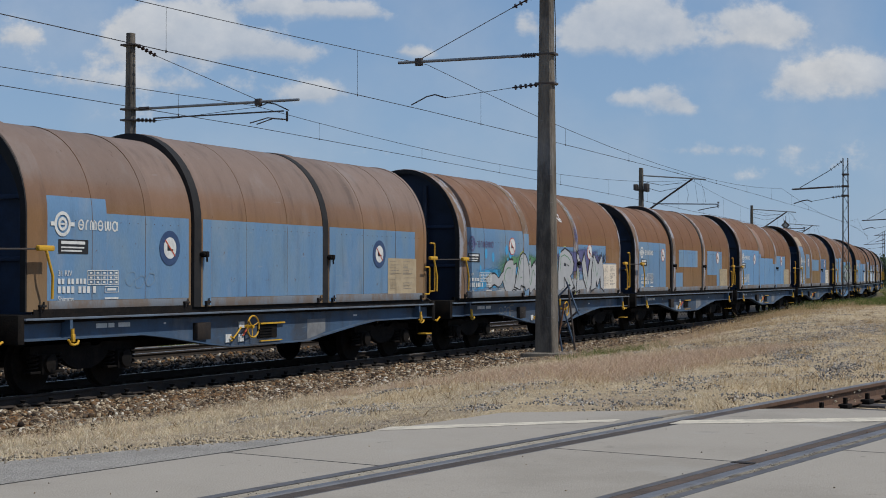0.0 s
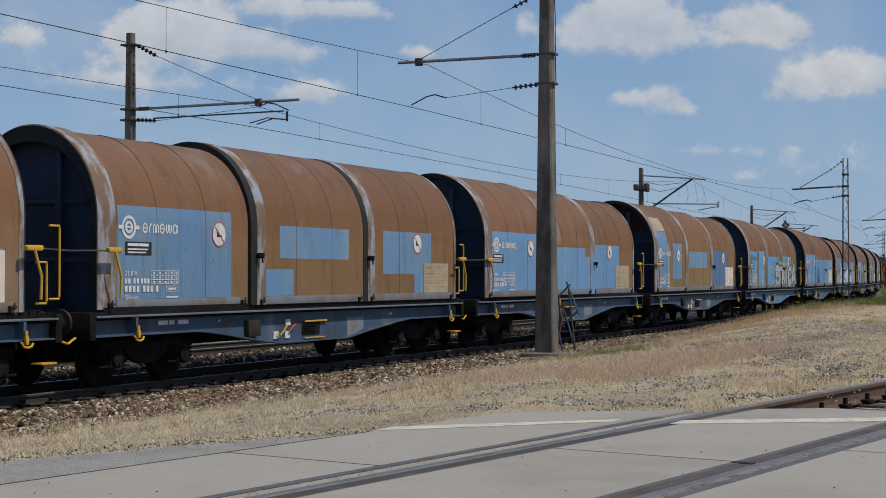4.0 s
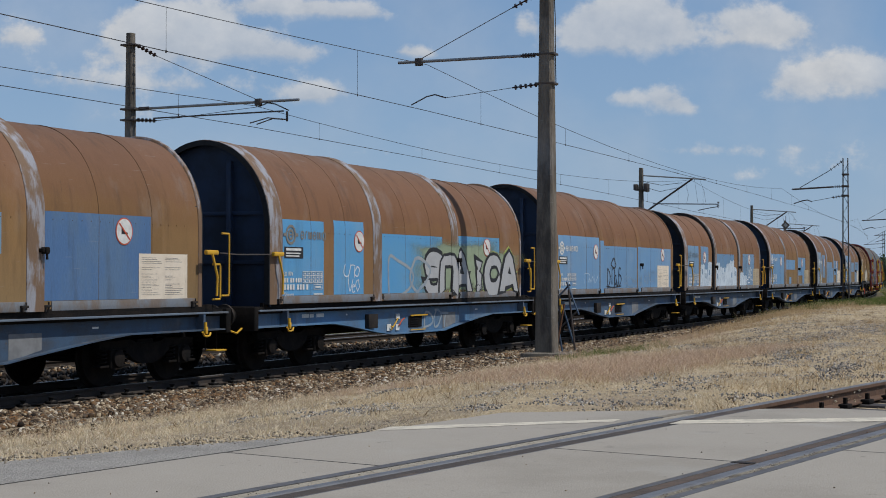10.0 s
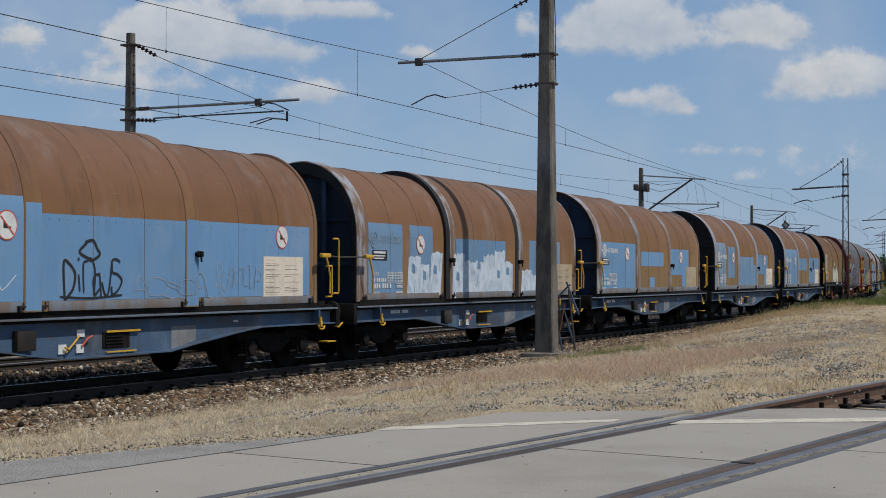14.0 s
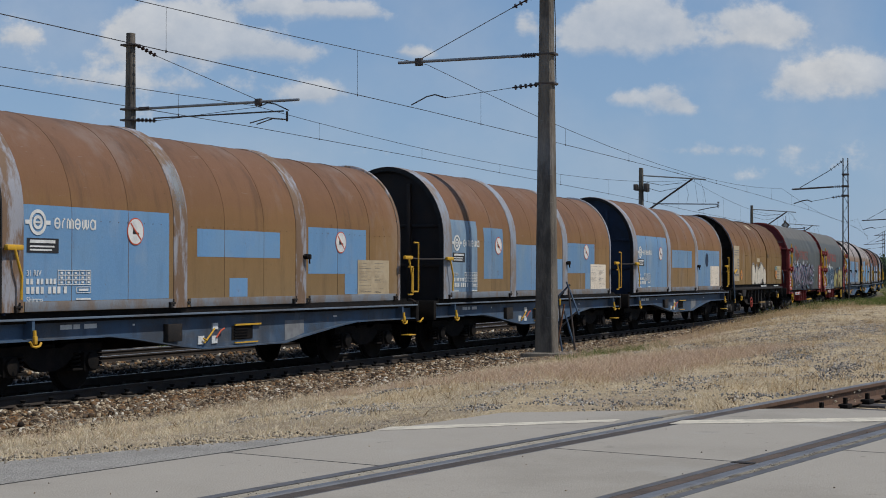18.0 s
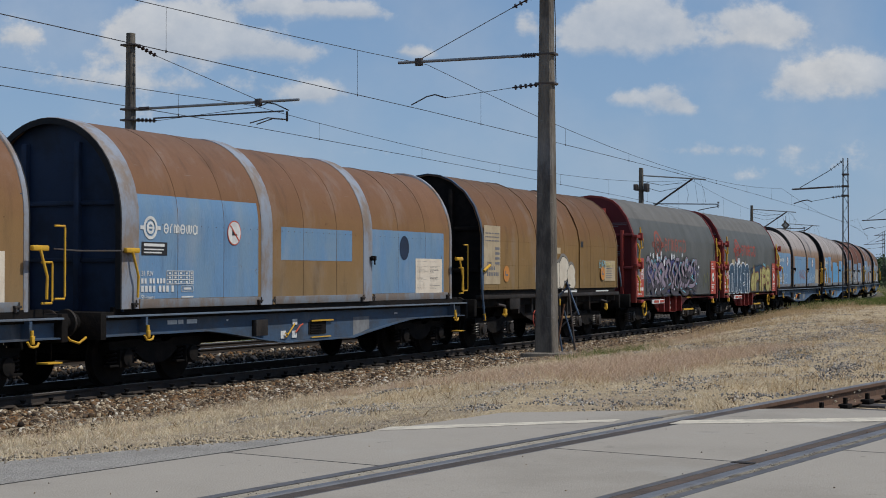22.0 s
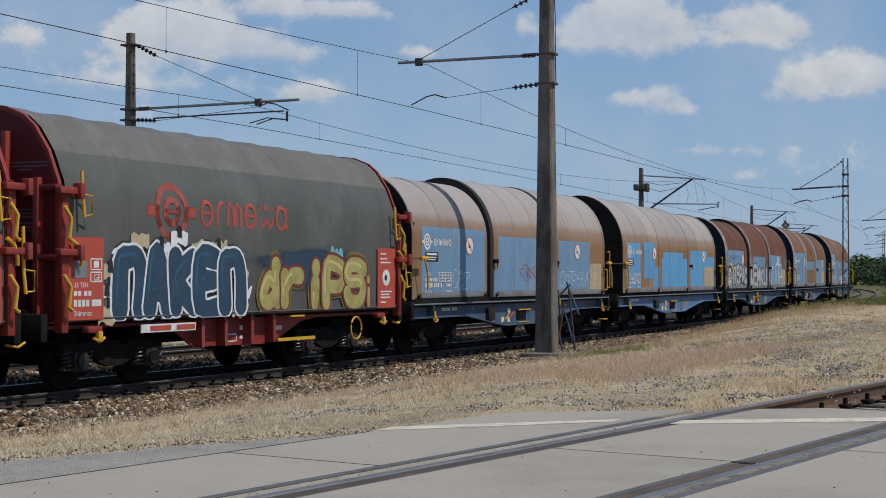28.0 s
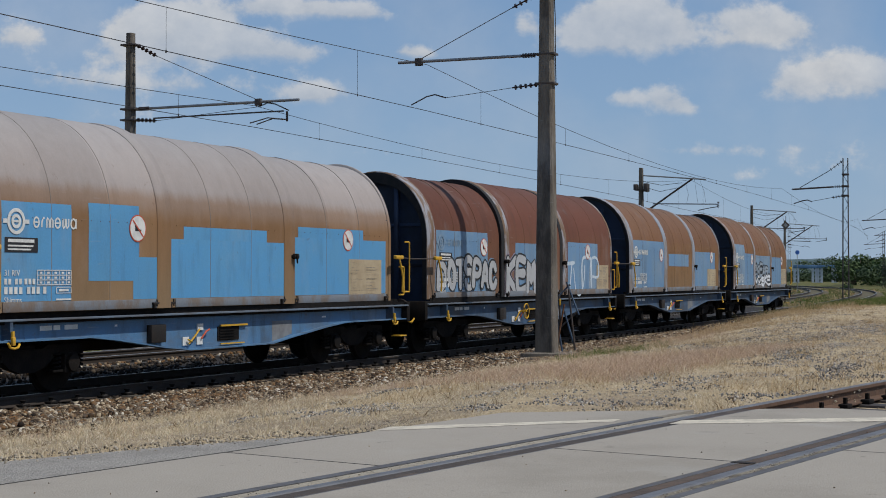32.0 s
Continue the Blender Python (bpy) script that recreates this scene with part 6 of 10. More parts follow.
def blue_wagon(n, spec):
    """A four-axle coil wagon with three telescoping hoods; x runs from one end to the other, -y is the side seen."""
    w = empty("coil_wagon", Matrix(), spec["label"], "freight wagon", "wagons of the train")
    keyed = []
    sealed = spec.get("ring") == "black"
    e = spec.get("e", (-.125, -.07, -.07) if sealed else (.0, -.062, -.112))
    rings = spec.get("rings", (4.09, 8.36) if sealed else (4.17, 8.20))
    roof = spec["roof"]
    lims = [-.28, rings[0], rings[1], 12.8] if sealed else [-.10, rings[0], rings[1], 12.42]
    X = lambda u: u - UC
    # underframe
    top = 1.17

    def sole(sgn):
        bm = bmesh.new()
        pts = [(-.42, .82), (2.4, .82), (3.0, .76), (4.2, .60), (5.0, .52), (7.6, .52), (8.2, .60), (9.6, .76), (10.4, .83), (13.05, .83), (13.05, top - .012), (-.42, top - .012)]
        pts = [(X(a), b) for a, b in pts]
        y0, y1 = sorted((sgn * 1.22, sgn * 1.26))
        prism(bm, pts, y0, y1)
        # flanges along both edges
        for (a0, b0), (a1, b1) in zip(pts[:9], pts[1:10]):
            y2, y3 = sorted((sgn * 1.20, sgn * 1.38))
            v = [bm.verts.new(q) for q in ((a0, y2, b0), (a1, y2, b1), (a1, y3, b1), (a0, y3, b0), (a0, y2, b0 + .022), (a1, y2, b1 + .022), (a1, y3, b1 + .022), (a0, y3, b0 + .022))]
            for q in ((3, 2, 1, 0), (4, 5, 6, 7), (0, 1, 5, 4), (1, 2, 6, 5), (2, 3, 7, 6), (3, 0, 4, 7)):
                bm.faces.new([v[i] for i in q])
        bmesh.ops.recalc_face_normals(bm, faces=bm.faces)
        return bm
    for sgn in (-1, 1):
        shared("sole_bar", once("sole_bar:%d" % sgn, lambda s=sgn: sole(s), spec.get("frame", M_FRAME_BLUE)), w)

    for sgn in (-1, 1):
        shared("top_flange", once("top_flange:%d" % sgn, lambda s=sgn: box(bmesh.new(), X(-.44), X(13.07), *sorted((s * 1.20, s * 1.43)), top - .055, top - .025, .004), M_FLANGE), w)

    def stiff(u):
        bm = bmesh.new()
        box(bm, X(u - .03), X(u + .03), -1.42, -1.26, .86, 1.115)
        return bm
    for u in (.57, 12.36):
        shared("stiffener", once("stiffener:%s" % u, lambda u=u: stiff(u), M_FRAME_BLUE), w)

    def heads(u):
        bm = bmesh.new()
        box(bm, X(u - .07), X(u + .07), -1.4, 1.4, .78, 1.2, .01)
        return bm
    for u in (-.50, 13.12):
        shared("headstock", once("headstock:%s" % u, lambda u=u: heads(u), M_BLACK), w)

    def deck():
        bm = bmesh.new()
        box(bm, X(-.42), X(13.05), -1.32, 1.32, top - .10, top + .03)
        for u in (3.5, 5.0, 6.3, 7.6, 9.1):
            box(bm, X(u - .08), X(u + .08), -1.18, 1.18, .72, top - .1)
        box(bm, X(.2), X(12.4), -.35, .35, .55, top - .1)
        return bm
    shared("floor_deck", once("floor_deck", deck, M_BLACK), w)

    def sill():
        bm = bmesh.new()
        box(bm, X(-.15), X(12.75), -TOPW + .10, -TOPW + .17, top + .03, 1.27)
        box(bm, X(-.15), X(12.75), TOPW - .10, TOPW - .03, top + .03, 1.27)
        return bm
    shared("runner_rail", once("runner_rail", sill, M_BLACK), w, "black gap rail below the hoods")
    buffers(w, X(-.57), -1, M_BLACK)
    buffers(w, X(13.19), 1, M_BLACK)
    coupling(w, X(-.57), -1)
    coupling(w, X(13.19), 1)
    bogie(w, X(1.35), keyed)
    bogie(w, X(11.3), keyed)
    # hoods and their rings
    for i in range(3):
        a, b = lims[i], lims[i + 1]
        m = spec.get("roofs", (roof,) * 3)[i]
        shared("hood", once("hood:%.2f:%.2f:%.3f" % (a, b, e[i]), lambda a=a, b=b, ee=e[i]: shell(X(a), X(b), ee, cuts=3), m), w)
        # pressed seams of the sheet panels, their shadow lines put into a darker colour
        for k in (1, 2):
            us = a + (b - a) * k / 3 + (.08 if k == 1 else .02)
            shared("panel_seam", once("panel_seam:%.2f:%.3f" % (us, e[i]), lambda us=us, ee=e[i]: shell(X(us - .0045), X(us + .0045), ee + .0050, .01), M_SEAM_PALE if roof is M_LILAC else M_SEAM), w)
        def sill_bar(a=a, b=b, ee=e[i]):
            bm = bmesh.new()
            for sg in (-1, 1):
                box(bm, X(a + (.47 if a < 0 else .40)), X(b - .20), *sorted((sg * (TOPW + ee), sg * (TOPW + ee + .016))), 1.245, 1.385, .004)
            return bm
        shared("hood_sill", once("hood_sill:%.2f:%.3f" % (a, e[i]), sill_bar, M_SILL), w, "rust-streaked lower edge of the hood")

        def rivets(a=a, b=b, ee=e[i]):
            bm = bmesh.new()
            for zz in (2.58,):
                for q in range(int((b - a - .3) / .22)):
                    xx = X(a + .2 + q * .22)
                    box(bm, xx - .0055, xx + .0055, -TOPW - ee - .011, -TOPW - ee, zz - .0055, zz + .0055)
            return bm
        tagged(shared("rivet_row", once("rivet_row:%.2f:%.3f" % (a, e[i]), rivets, M_SEAM), w), kind="stuff")
    # collars at the hoods' ends, the seals beside them
    rm = spec.get("ringmat", M_RING)
    for i, u in enumerate(lims):
        ee = e[0] if i < 2 else e[1] if i == 2 else e[2]
        if i in (0, 3):
            u0, u1 = (u, u + .44) if i == 0 else (u - .10, u)
            sg = -1 if i == 0 else 1
            shared("end_seal", once("end_seal:%d:%.2f:%.3f" % (i, u, ee), lambda u=u, sg=sg, ee=ee: shell(X(u) + min(0, sg * .03), X(u) + max(0, sg * .03), ee + .010, .10), M_SEAL), w, "dark seal round the hood's end")
        elif sealed:
            se = max(e[i - 1], e[i])
            shared("seal", once("seal:%.2f:%.3f" % (u, se), lambda u=u, ee=se: shell(X(u - .10), X(u + .11), ee + .012, .09), M_SEAL), w, "black rubber seal between the hoods")
            u0, u1, ee = u + .112, u + .41, e[i]
        else:
            u0, u1 = u - .20, u + .18
        shared("hood_ring", once("hood_ring:%.2f:%.3f" % (u0, ee), lambda u0=u0, u1=u1, ee=ee: collar(X(u0), X(u1), ee + .020), rm), w)
        paint = spec.get("ring_paint", (0, 0))[i - 1] if i in (1, 2) else 0
        if paint:
            part("paint_patch", film_patch(X(u0 + .02), X(u1 - .02), 1.26, paint, ee + .0235), spec.get("ring_blue", M_BLUE), w)
    # small feet that carry the hoods on their rail
    for k, u in enumerate((lims[0] + .30, lims[1] - .28, lims[1] + .26, lims[2] - .28, lims[2] + .26, lims[3] - .26)):
        yy = -TOPW - e[k // 2] - .016

        def foot(u=u, yy=yy):
            bm = bmesh.new()
            box(bm, X(u - .07), X(u + .07), yy - .05, yy, 1.30, 1.335, .006)
            box(bm, X(u - .055), X(u - .025), yy - .045, yy, 1.24, 1.31)
            tube(bm, [(X(u + .03), yy - .03, 1.38), (X(u + .03), yy - .035, 1.27)], .014, 6)
            return bm
        shared("hood_foot", once("hood_foot:%.2f:%.3f" % (u, yy), foot, M_DARK_FRAME), w)
    # end walls with ribs
    for i, (u, sg) in enumerate(((lims[0] + .14, -1), (lims[3] - .14, 1))):
        we = min(-.06, e[2 if i else 0] - .004)

        def wall(u=u, we=we):
            bm = bmesh.new()
            pts = section(we, z0=top + .03)
            a = [bm.verts.new((X(u - .02), y, z)) for y, z in pts]
            b = [bm.verts.new((X(u + .02), y, z)) for y, z in pts]
            nn = len(pts)
            for k in range(nn):
                bm.faces.new((a[k], a[(k + 1) % nn], b[(k + 1) % nn], b[k]))
            bm.faces.new(a[::-1])
            bm.faces.new(b)
            bmesh.ops.recalc_face_normals(bm, faces=bm.faces)
            return bm
        # wall colours already carry the shade of the gap between wagons
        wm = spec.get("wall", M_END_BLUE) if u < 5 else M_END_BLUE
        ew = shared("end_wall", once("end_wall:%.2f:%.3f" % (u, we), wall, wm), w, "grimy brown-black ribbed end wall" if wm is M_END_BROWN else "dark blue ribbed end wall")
        for y in (-.52, .52):
            def rib(u=u, sg=sg, y=y):
                bm = bmesh.new()
                box(bm, min(X(u), X(u) + sg * .11), max(X(u), X(u) + sg * .11), y - .05, y + .05, top + .04, 3.86, .008)
                return bm
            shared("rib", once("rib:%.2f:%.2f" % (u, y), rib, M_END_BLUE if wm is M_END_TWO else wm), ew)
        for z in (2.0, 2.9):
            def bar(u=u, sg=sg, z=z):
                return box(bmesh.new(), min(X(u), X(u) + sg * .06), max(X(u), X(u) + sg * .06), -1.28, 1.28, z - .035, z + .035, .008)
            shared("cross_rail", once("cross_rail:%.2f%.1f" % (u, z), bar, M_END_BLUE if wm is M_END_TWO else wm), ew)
    # yellow fittings on the near side
    def lever(u, mirror):
        bm = bmesh.new()
        q = -1 if mirror else 1
        box(bm, X(u - .15), X(u + .19), -TOPW - .12, -TOPW - .04, 2.11, 2.19, .02)
        tube(bm, [(X(u + q * .02), -TOPW - .10, 2.12), (X(u + q * .06), -TOPW - .12, 1.95), (X(u + q * .14), -TOPW - .12, 1.75), (X(u + q * .14), -TOPW - .11, 1.42)], .021, 8)
        return bm
    for u in (lims[0] + .14, lims[3] + (.05 if sealed else .0)):
        shared("lever_handle", once("lever_handle:%.2f" % u, lambda u=u: lever(u, False), M_YELLOW), w, "yellow locking lever")

    def latch(u):
        bm = bmesh.new()
        box(bm, X(u - .045), X(u + .045), -TOPW - .06, -TOPW + .08, 2.07, 2.17, .02)
        box(bm, X(u - .09), X(u - .04), -TOPW - .04, -TOPW + .08, 2.09, 2.15, .015)
        tube(bm, [(X(u), -TOPW - .03, 2.08), (X(u + .01), -TOPW - .03, 1.99)], .018, 6)
        return bm
    for u in ((rings[0] + .14, rings[1] + .14) if sealed else (rings[1] + .13,)):
        shared("latch", once("latch:%.2f" % u, lambda u=u: latch(u), M_BLACK), w, "black hood latch")

    def grab(u, z0, z1, y=-1.30):
        bm = bmesh.new()
        tube(bm, [(X(u - .22), y, z1), (X(u), y, z1), (X(u + .01), y, z1 - .03), (X(u + .01), y, z0 + .03), (X(u), y, z0), (X(u - .22), y, z0)], .017, 8)
        return bm
    shared("grab_rail", once("grab_rail:0", lambda: grab(13.04, 1.42, 2.48, -1.45), M_YELLOW), w, "bent yellow grab rail")
    shared("grab_rail", once("grab_rail:1", lambda: grab(12.74, 1.36, 1.95, -TOPW - .05), M_YELLOW), w, "bent yellow grab rail")

    def tie(u):
        bm = bmesh.new()
        tube(bm, [(X(u), -1.44, .98), (X(u), -1.45, .80)], .026, 8)
        box(bm, X(u - .032), X(u + .032), -1.475, -1.425, .78, .90, .012)
        tube(bm, [(X(u - .13), -1.47, .82), (X(u - .08), -1.47, .755), (X(u), -1.47, .74), (X(u + .08), -1.47, .755), (X(u + .12), -1.46, .80)], .018, 8)
        return bm
    for u in (.57, 12.36):
        shared("tie_down_hook", once("tie_down_hook:%s" % u, lambda u=u: tie(u), M_YELLOW), w, "yellow anchor-shaped tie-down hook")

    def step():
        bm = bmesh.new()
        box(bm, X(12.80), X(13.12), -1.36, -1.14, .47, .495, .005)
        return bm
    shared("step", once("step", step, M_YELLOW), w, "yellow shunter's step")
    for u in (12.78, 13.12):
        shared("step_hanger", once("step_hanger:%.2f" % u, lambda u=u: tube(bmesh.new(), [(X(u), -1.15, .48), (X(u), -1.15, .86)], .012, 6), M_BLACK), w)

    def hose(u, d):
        bm = bmesh.new()
        tube(bm, [(X(u), -1.15, .82), (X(u) + d * .2, -1.17, .74), (X(u) + d * .38, -1.15, .79), (X(u) + d * .42, -1.13, .84)], .02, 6)
        return bm
    shared("coupler_handle", once("coupler_handle:0", lambda: hose(-.6, -1), M_YELLOW), w, "yellow curved shunting handle")

    def cable():
        bm = bmesh.new()
        tube(bm, [(X(-.2), -TOPW - .06, 2.14), (X(-.9), -1.25, 2.13), (X(-1.55), -1.3, 2.15)], .014, 5)
        return bm
    shared("tension_bar", once("tension_bar", cable, M_IRON), w)
    # equipment on the sole bar
    y = -1.262

    def ebox():
        bm = bmesh.new()
        box(bm, X(3.93), X(4.33), -1.36, -1.25, .68, .97, .012)
        return bm
    shared("equipment_box", once("equipment_box", ebox, M_DARK_FRAME), w, "small dark square box on the frame")
    for k_, r_ in enumerate(((5.33, 5.50, .84, .95), (5.31, 5.48, .60, .73), (4.90, 5.08, .60, .74))):
        shared("white_plate", once("white_plate:%d" % k_, lambda r_=r_: bars([(X(r_[0]), X(r_[1]), r_[2], r_[3])], y, .02), M_WHITE), w, "white data plate")
    shared("brake_lever", once("brake_lever", lambda: tube(tube(bmesh.new(), [(X(5.05), -1.30, .62), (X(5.2), -1.33, .76), (X(5.32), -1.33, .86)], .016, 6), [(X(5.1), -1.32, .66), (X(5.0), -1.32, .70)], .015, 6), M_YELLOW), w, "yellow brake lever")
    shared("brake_lever", once("brake_lever:r", lambda: tube(bmesh.new(), [(X(5.42), -1.30, .70), (X(5.52), -1.33, .82), (X(5.62), -1.33, .85)], .015, 6), M_RED), w, "red brake lever")

    def vent():
        bm = bmesh.new()
        box(bm, X(5.95), X(6.62), y - .012, y, .64, .88)
        for k in range(4):
            box(bm, X(6.0), X(6.45), y - .03, y - .01, .66 + .05 * k, .68 + .05 * k)
        return bm
    shared("vent_plate", once("vent_plate", vent, M_BLACK), w, "black louvred plate")
    shared("yellow_edge", once("yellow_edge", lambda: bars([(X(6.0), X(6.85), .885, .915), (X(6.0), X(6.75), .575, .595)], y - .02, .03), M_YELLOW), w, "yellow marked step edge")
    shared("bare_panel", once("bare_panel", lambda: flat([(X(7.75), .53), (X(8.15), .62), (X(8.45), .68), (X(8.45), .93), (X(7.75), .93)], y), M_DULL_PLATE), w, "pale patch on the frame")
    fs = shared("frame_stencil", once("frame_stencil", lambda: bars([(X(1.35), X(1.62), .96, 1.03), (X(1.65), X(1.8), .96, 1.03), (X(1.9), X(2.2), .96, 1.03), (X(3.1), X(3.16), .97, 1.0), (X(9.6), X(9.75), .95, .98)], y), M_WHITE), w, "small white stencilled data")
    tagged(fs, kind="stuff")
    if spec.get("wheel"):
        u = spec["wheel"]

        def bw():
            bm = bmesh.new()
            pts = [(X(u) + .19 * math.cos(k * math.pi / 12), -1.44, .86 + .19 * math.sin(k * math.pi / 12)) for k in range(25)]
            tube(bm, pts, .016, 6, caps=False)
            for k in range(3):
                a = 2.1 * k + .4
                tube(bm, [(X(u), -1.42, .86), (X(u) + .19 * math.cos(a), -1.44, .86 + .19 * math.sin(a))], .011, 5)
            tube(bm, [(X(u), -1.45, .86), (X(u), -1.25, .86)], .03, 8)
            return bm
        shared("hand_wheel", once("hand_wheel:%.2f" % u, bw, M_YELLOW), w, "yellow hand brake wheel")
    decorate(w, spec, e, lims, X)
    return w, keyed


def surf(u, lims, e, z=2.0):
    i = 0 if u < lims[1] else 1 if u < lims[2] else 2
    return e[i]


def decorate(w, spec, e, lims, X):
    """Paint patches, stencils, discs and sheets on the near side."""
    for k, p in enumerate(spec.get("patches", ())):
        u0, u1, z0, z1, mat = p[:5]
        wob = p[5] if len(p) > 5 else 0
        # a layer is split at the rings
        cuts = [u0] + [c for c in (lims[1], lims[2]) if u0 < c < u1] + [u1]
        for j, (a, b) in enumerate(zip(cuts, cuts[1:])):
            mid = surf((a + b) / 2, lims, e)
            part("paint_patch", film_patch(X(a), X(b), max(z0, 1.392), z1, mid + .0022 + .0008 * (k % 3), wob, k + j), mat, w)
    for i, u0, u1, z0, z1, mat in spec.get("ring_spray", ()):
        bm = bmesh.new()
        cover = bm.verts.layers.float.new("cover")
        grid = []
        for a in range(6):
            col = []
            for b in range(12):
                z = z0 + (z1 - z0) * b / 11
                v = bm.verts.new((X(lims[i] + u0 + (u1 - u0) * a / 5), skin_y(z, e[i - 1] + .0262), z))
                v[cover] = .8 * (math.sin(math.pi * a / 5) * math.sin(math.pi * b / 11)) ** .6
                col.append(v)
            grid.append(col)
        for a in range(5):
            for b in range(11):
                bm.faces.new((grid[a][b], grid[a + 1][b], grid[a + 1][b + 1], grid[a][b + 1])).smooth = True
        part("ring_spray", bm, fog_of(mat, tuple(mat.node_tree.nodes["Mix"].inputs[6].default_value)[:3]), w)
    y1 = -TOPW - e[0] - .009
    if spec.get("logo", True):
        lm = spec.get("logomat", M_WHITE)
        cu, cz = X(.50 if spec.get("ring") == "black" else .64), spec.get("logo_z", 2.52)
        lo = part("logo_ring", disc(cu, cz, .185, y1, inner=.135), lm, w)
        part("logo_mark", disc(cu, cz, .10, y1, inner=.055), lm, lo)
        for r_ in ((cu - .27, cu - .17, cz - .03, cz + .03), (cu + .17, cu + .27, cz - .03, cz + .03), (cu - .08, cu + .10, cz - .014, cz + .014)):
            part("logo_bar", bars([r_], y1 - .002), lm, lo)
        part("wordmark", glyph_row(cu + .36, cz - .07, .155, .14, .028, y1), lm, lo)
    if spec.get("plate", True):
        pl = part("owner_plate", bars([(X(.41), X(1.10), 2.085, 2.295)], y1 + .002), M_PLATE_BLACK, w, "black owner's plate")
        part("plate_print", bars([(X(.47), X(1.02), 2.225, 2.27), (X(.47), X(1.0), 2.165, 2.188), (X(.47), X(.95), 2.115, 2.138)], y1 - .001), M_WHITE, pl)
    st = part("number_stencil", bars([(X(.40) + k * p, X(.40) + k * p + p * .66, z, z + h) for z, h, p, c in ((1.635, .08, .085, (0, 1, 2.6, 3.6, 4.9, 5.9, 6.9)), (1.50, .10, .102, (0, 1, 2, 3, 4.6, 5.6, 6.6, 8.0))) for k in c], y1 - .001), M_WHITE, w, "white stencilled wagon number")
    tagged(st, kind="stuff")
    me = "text_riv" in MESHES
    if not me:
        a = lettering("31 RIV", X(.40), 1.755, .085, 0, M_WHITE, w)
        b = lettering("Shimms", X(.40), 1.375, .085, 0, M_WHITE, w)
        MESHES["text_riv"], MESHES["text_type"] = a.data, b.data
        bpy.data.objects.remove(a)
        bpy.data.objects.remove(b)
    for key in ("text_riv", "text_type"):
        shared("lettering", MESHES[key], w, "", pose(0, y1 + .001, 0))
    rows = []
    for z in (1.62, 1.69, 1.76, 1.83):
        rows.append((X(1.08), X(1.84), z, z + .012))
    for u in (1.08, 1.24, 1.40, 1.56, 1.72, 1.83):
        rows.append((X(u), X(u) + .012, 1.62 if u < 1.5 else 1.62, 1.84))
    for u in (1.14, 1.30, 1.46, 1.62, 1.76):
        for z in (1.645, 1.715, 1.785):
            rows.append((X(u), X(u) + .055, z, z + .03))
    rows += [(X(1.5), X(1.84), 1.50, 1.51), (X(1.5), X(1.84), 1.585, 1.595), (X(1.5), X(1.512), 1.5, 1.595), (X(1.83), X(1.842), 1.5, 1.595), (X(1.56), X(1.78), 1.53, 1.565), (X(1.5), X(1.84), 1.40, 1.425)]
    tagged(part("load_table", bars(rows, y1 - .001), M_WHITE, w, "white stencilled load table"), kind="stuff")
    # hazard discs
    for u, z in spec.get("discs", ((3.61, 2.46), (11.14, 2.47))):
        yy = -TOPW - surf(u, lims, e) - .009
        halo = spec.get("halo")
        d = part("sign_disc", disc(X(u), z, .215 if not halo else .285, yy), M_RED if not halo else M_NAVY_HALO, w, "round white warning sign with thin red rim")
        part("sign_face", disc(X(u), z, .195 if not halo else .175, yy - .003), M_WHITE, d)
        part("pictogram", flat([(X(u) - .075, z - .045), (X(u) + .085, z - .045), (X(u) + .085, z - .02), (X(u) + .02, z - .01), (X(u) + .01, z + .015), (X(u) - .03, z + .02), (X(u) - .035, z + .05), (X(u) - .075, z + .05)], yy - .006), M_PLATE_BLACK, d)
        part("red_bar", flat([(X(u) - .145, z + .12), (X(u) - .125, z + .135), (X(u) + .145, z - .12), (X(u) + .125, z - .135)], yy - .009, .001), M_RED, d)
    s = spec.get("sheet")
    if s:
        u0, u1, z0, z1, mat = s
        yy = -TOPW - e[2] - .008
        sh = part("instruction_sheet", bars([(X(u0), X(u1), z0, z1)], yy), mat, w, "pale printed instruction sheet")
        rr = []
        rnd = random.Random(int(u0 * 100 + z0 * 10))
        z = z1 - .07
        while z > z0 + .06:
            rr.append((X(u0) + .07, X(u0) + .07 + (u1 - u0 - .15) * rnd.uniform(.2, .47), z, z + .009))
            if rnd.random() < .8:
                rr.append((X(u0) + .04 + (u1 - u0) / 2, X(u0) + .04 + (u1 - u0) / 2 + (u1 - u0 - .15) * rnd.uniform(.15, .45), z, z + .009))
            z -= rnd.choice((.026, .03, .034, .07))
        part("printed_text", bars(rr, yy - .001, .001), M_PRINT, sh)
    for k, g in enumerate(spec.get("graffiti", ())):
        graffiti(w, g, X, lims, e, k)


# ---- sprayed pieces: fat strokes with outlines, scribbled tags, filled blocks
# Spray-can alphabet: strokes on a nine by nine grid, "xz xz xz" with | between strokes
SPRAY = {"A": "00 39 59 90|23 73", "B": "00 09 69 87 65 15|55 85 93 70 00", "C": "87 69 29 06 03 20 60 82", "D": "00 09 59 96 93 50 00", "E": "89 09 00 90|05 75", "F": "00 09 89|05 65",
         "G": "97 69 29 06 03 20 70 94 54", "H": "00 09|90 99|05 95", "I": "50 59", "J": "89 83 60 20 03", "K": "00 09|99 15 90", "L": "09 00 90", "M": "00 19 43 79 90", "N": "00 09 90 99", "O": "49 16 13 40 70 93 96 69 39"}
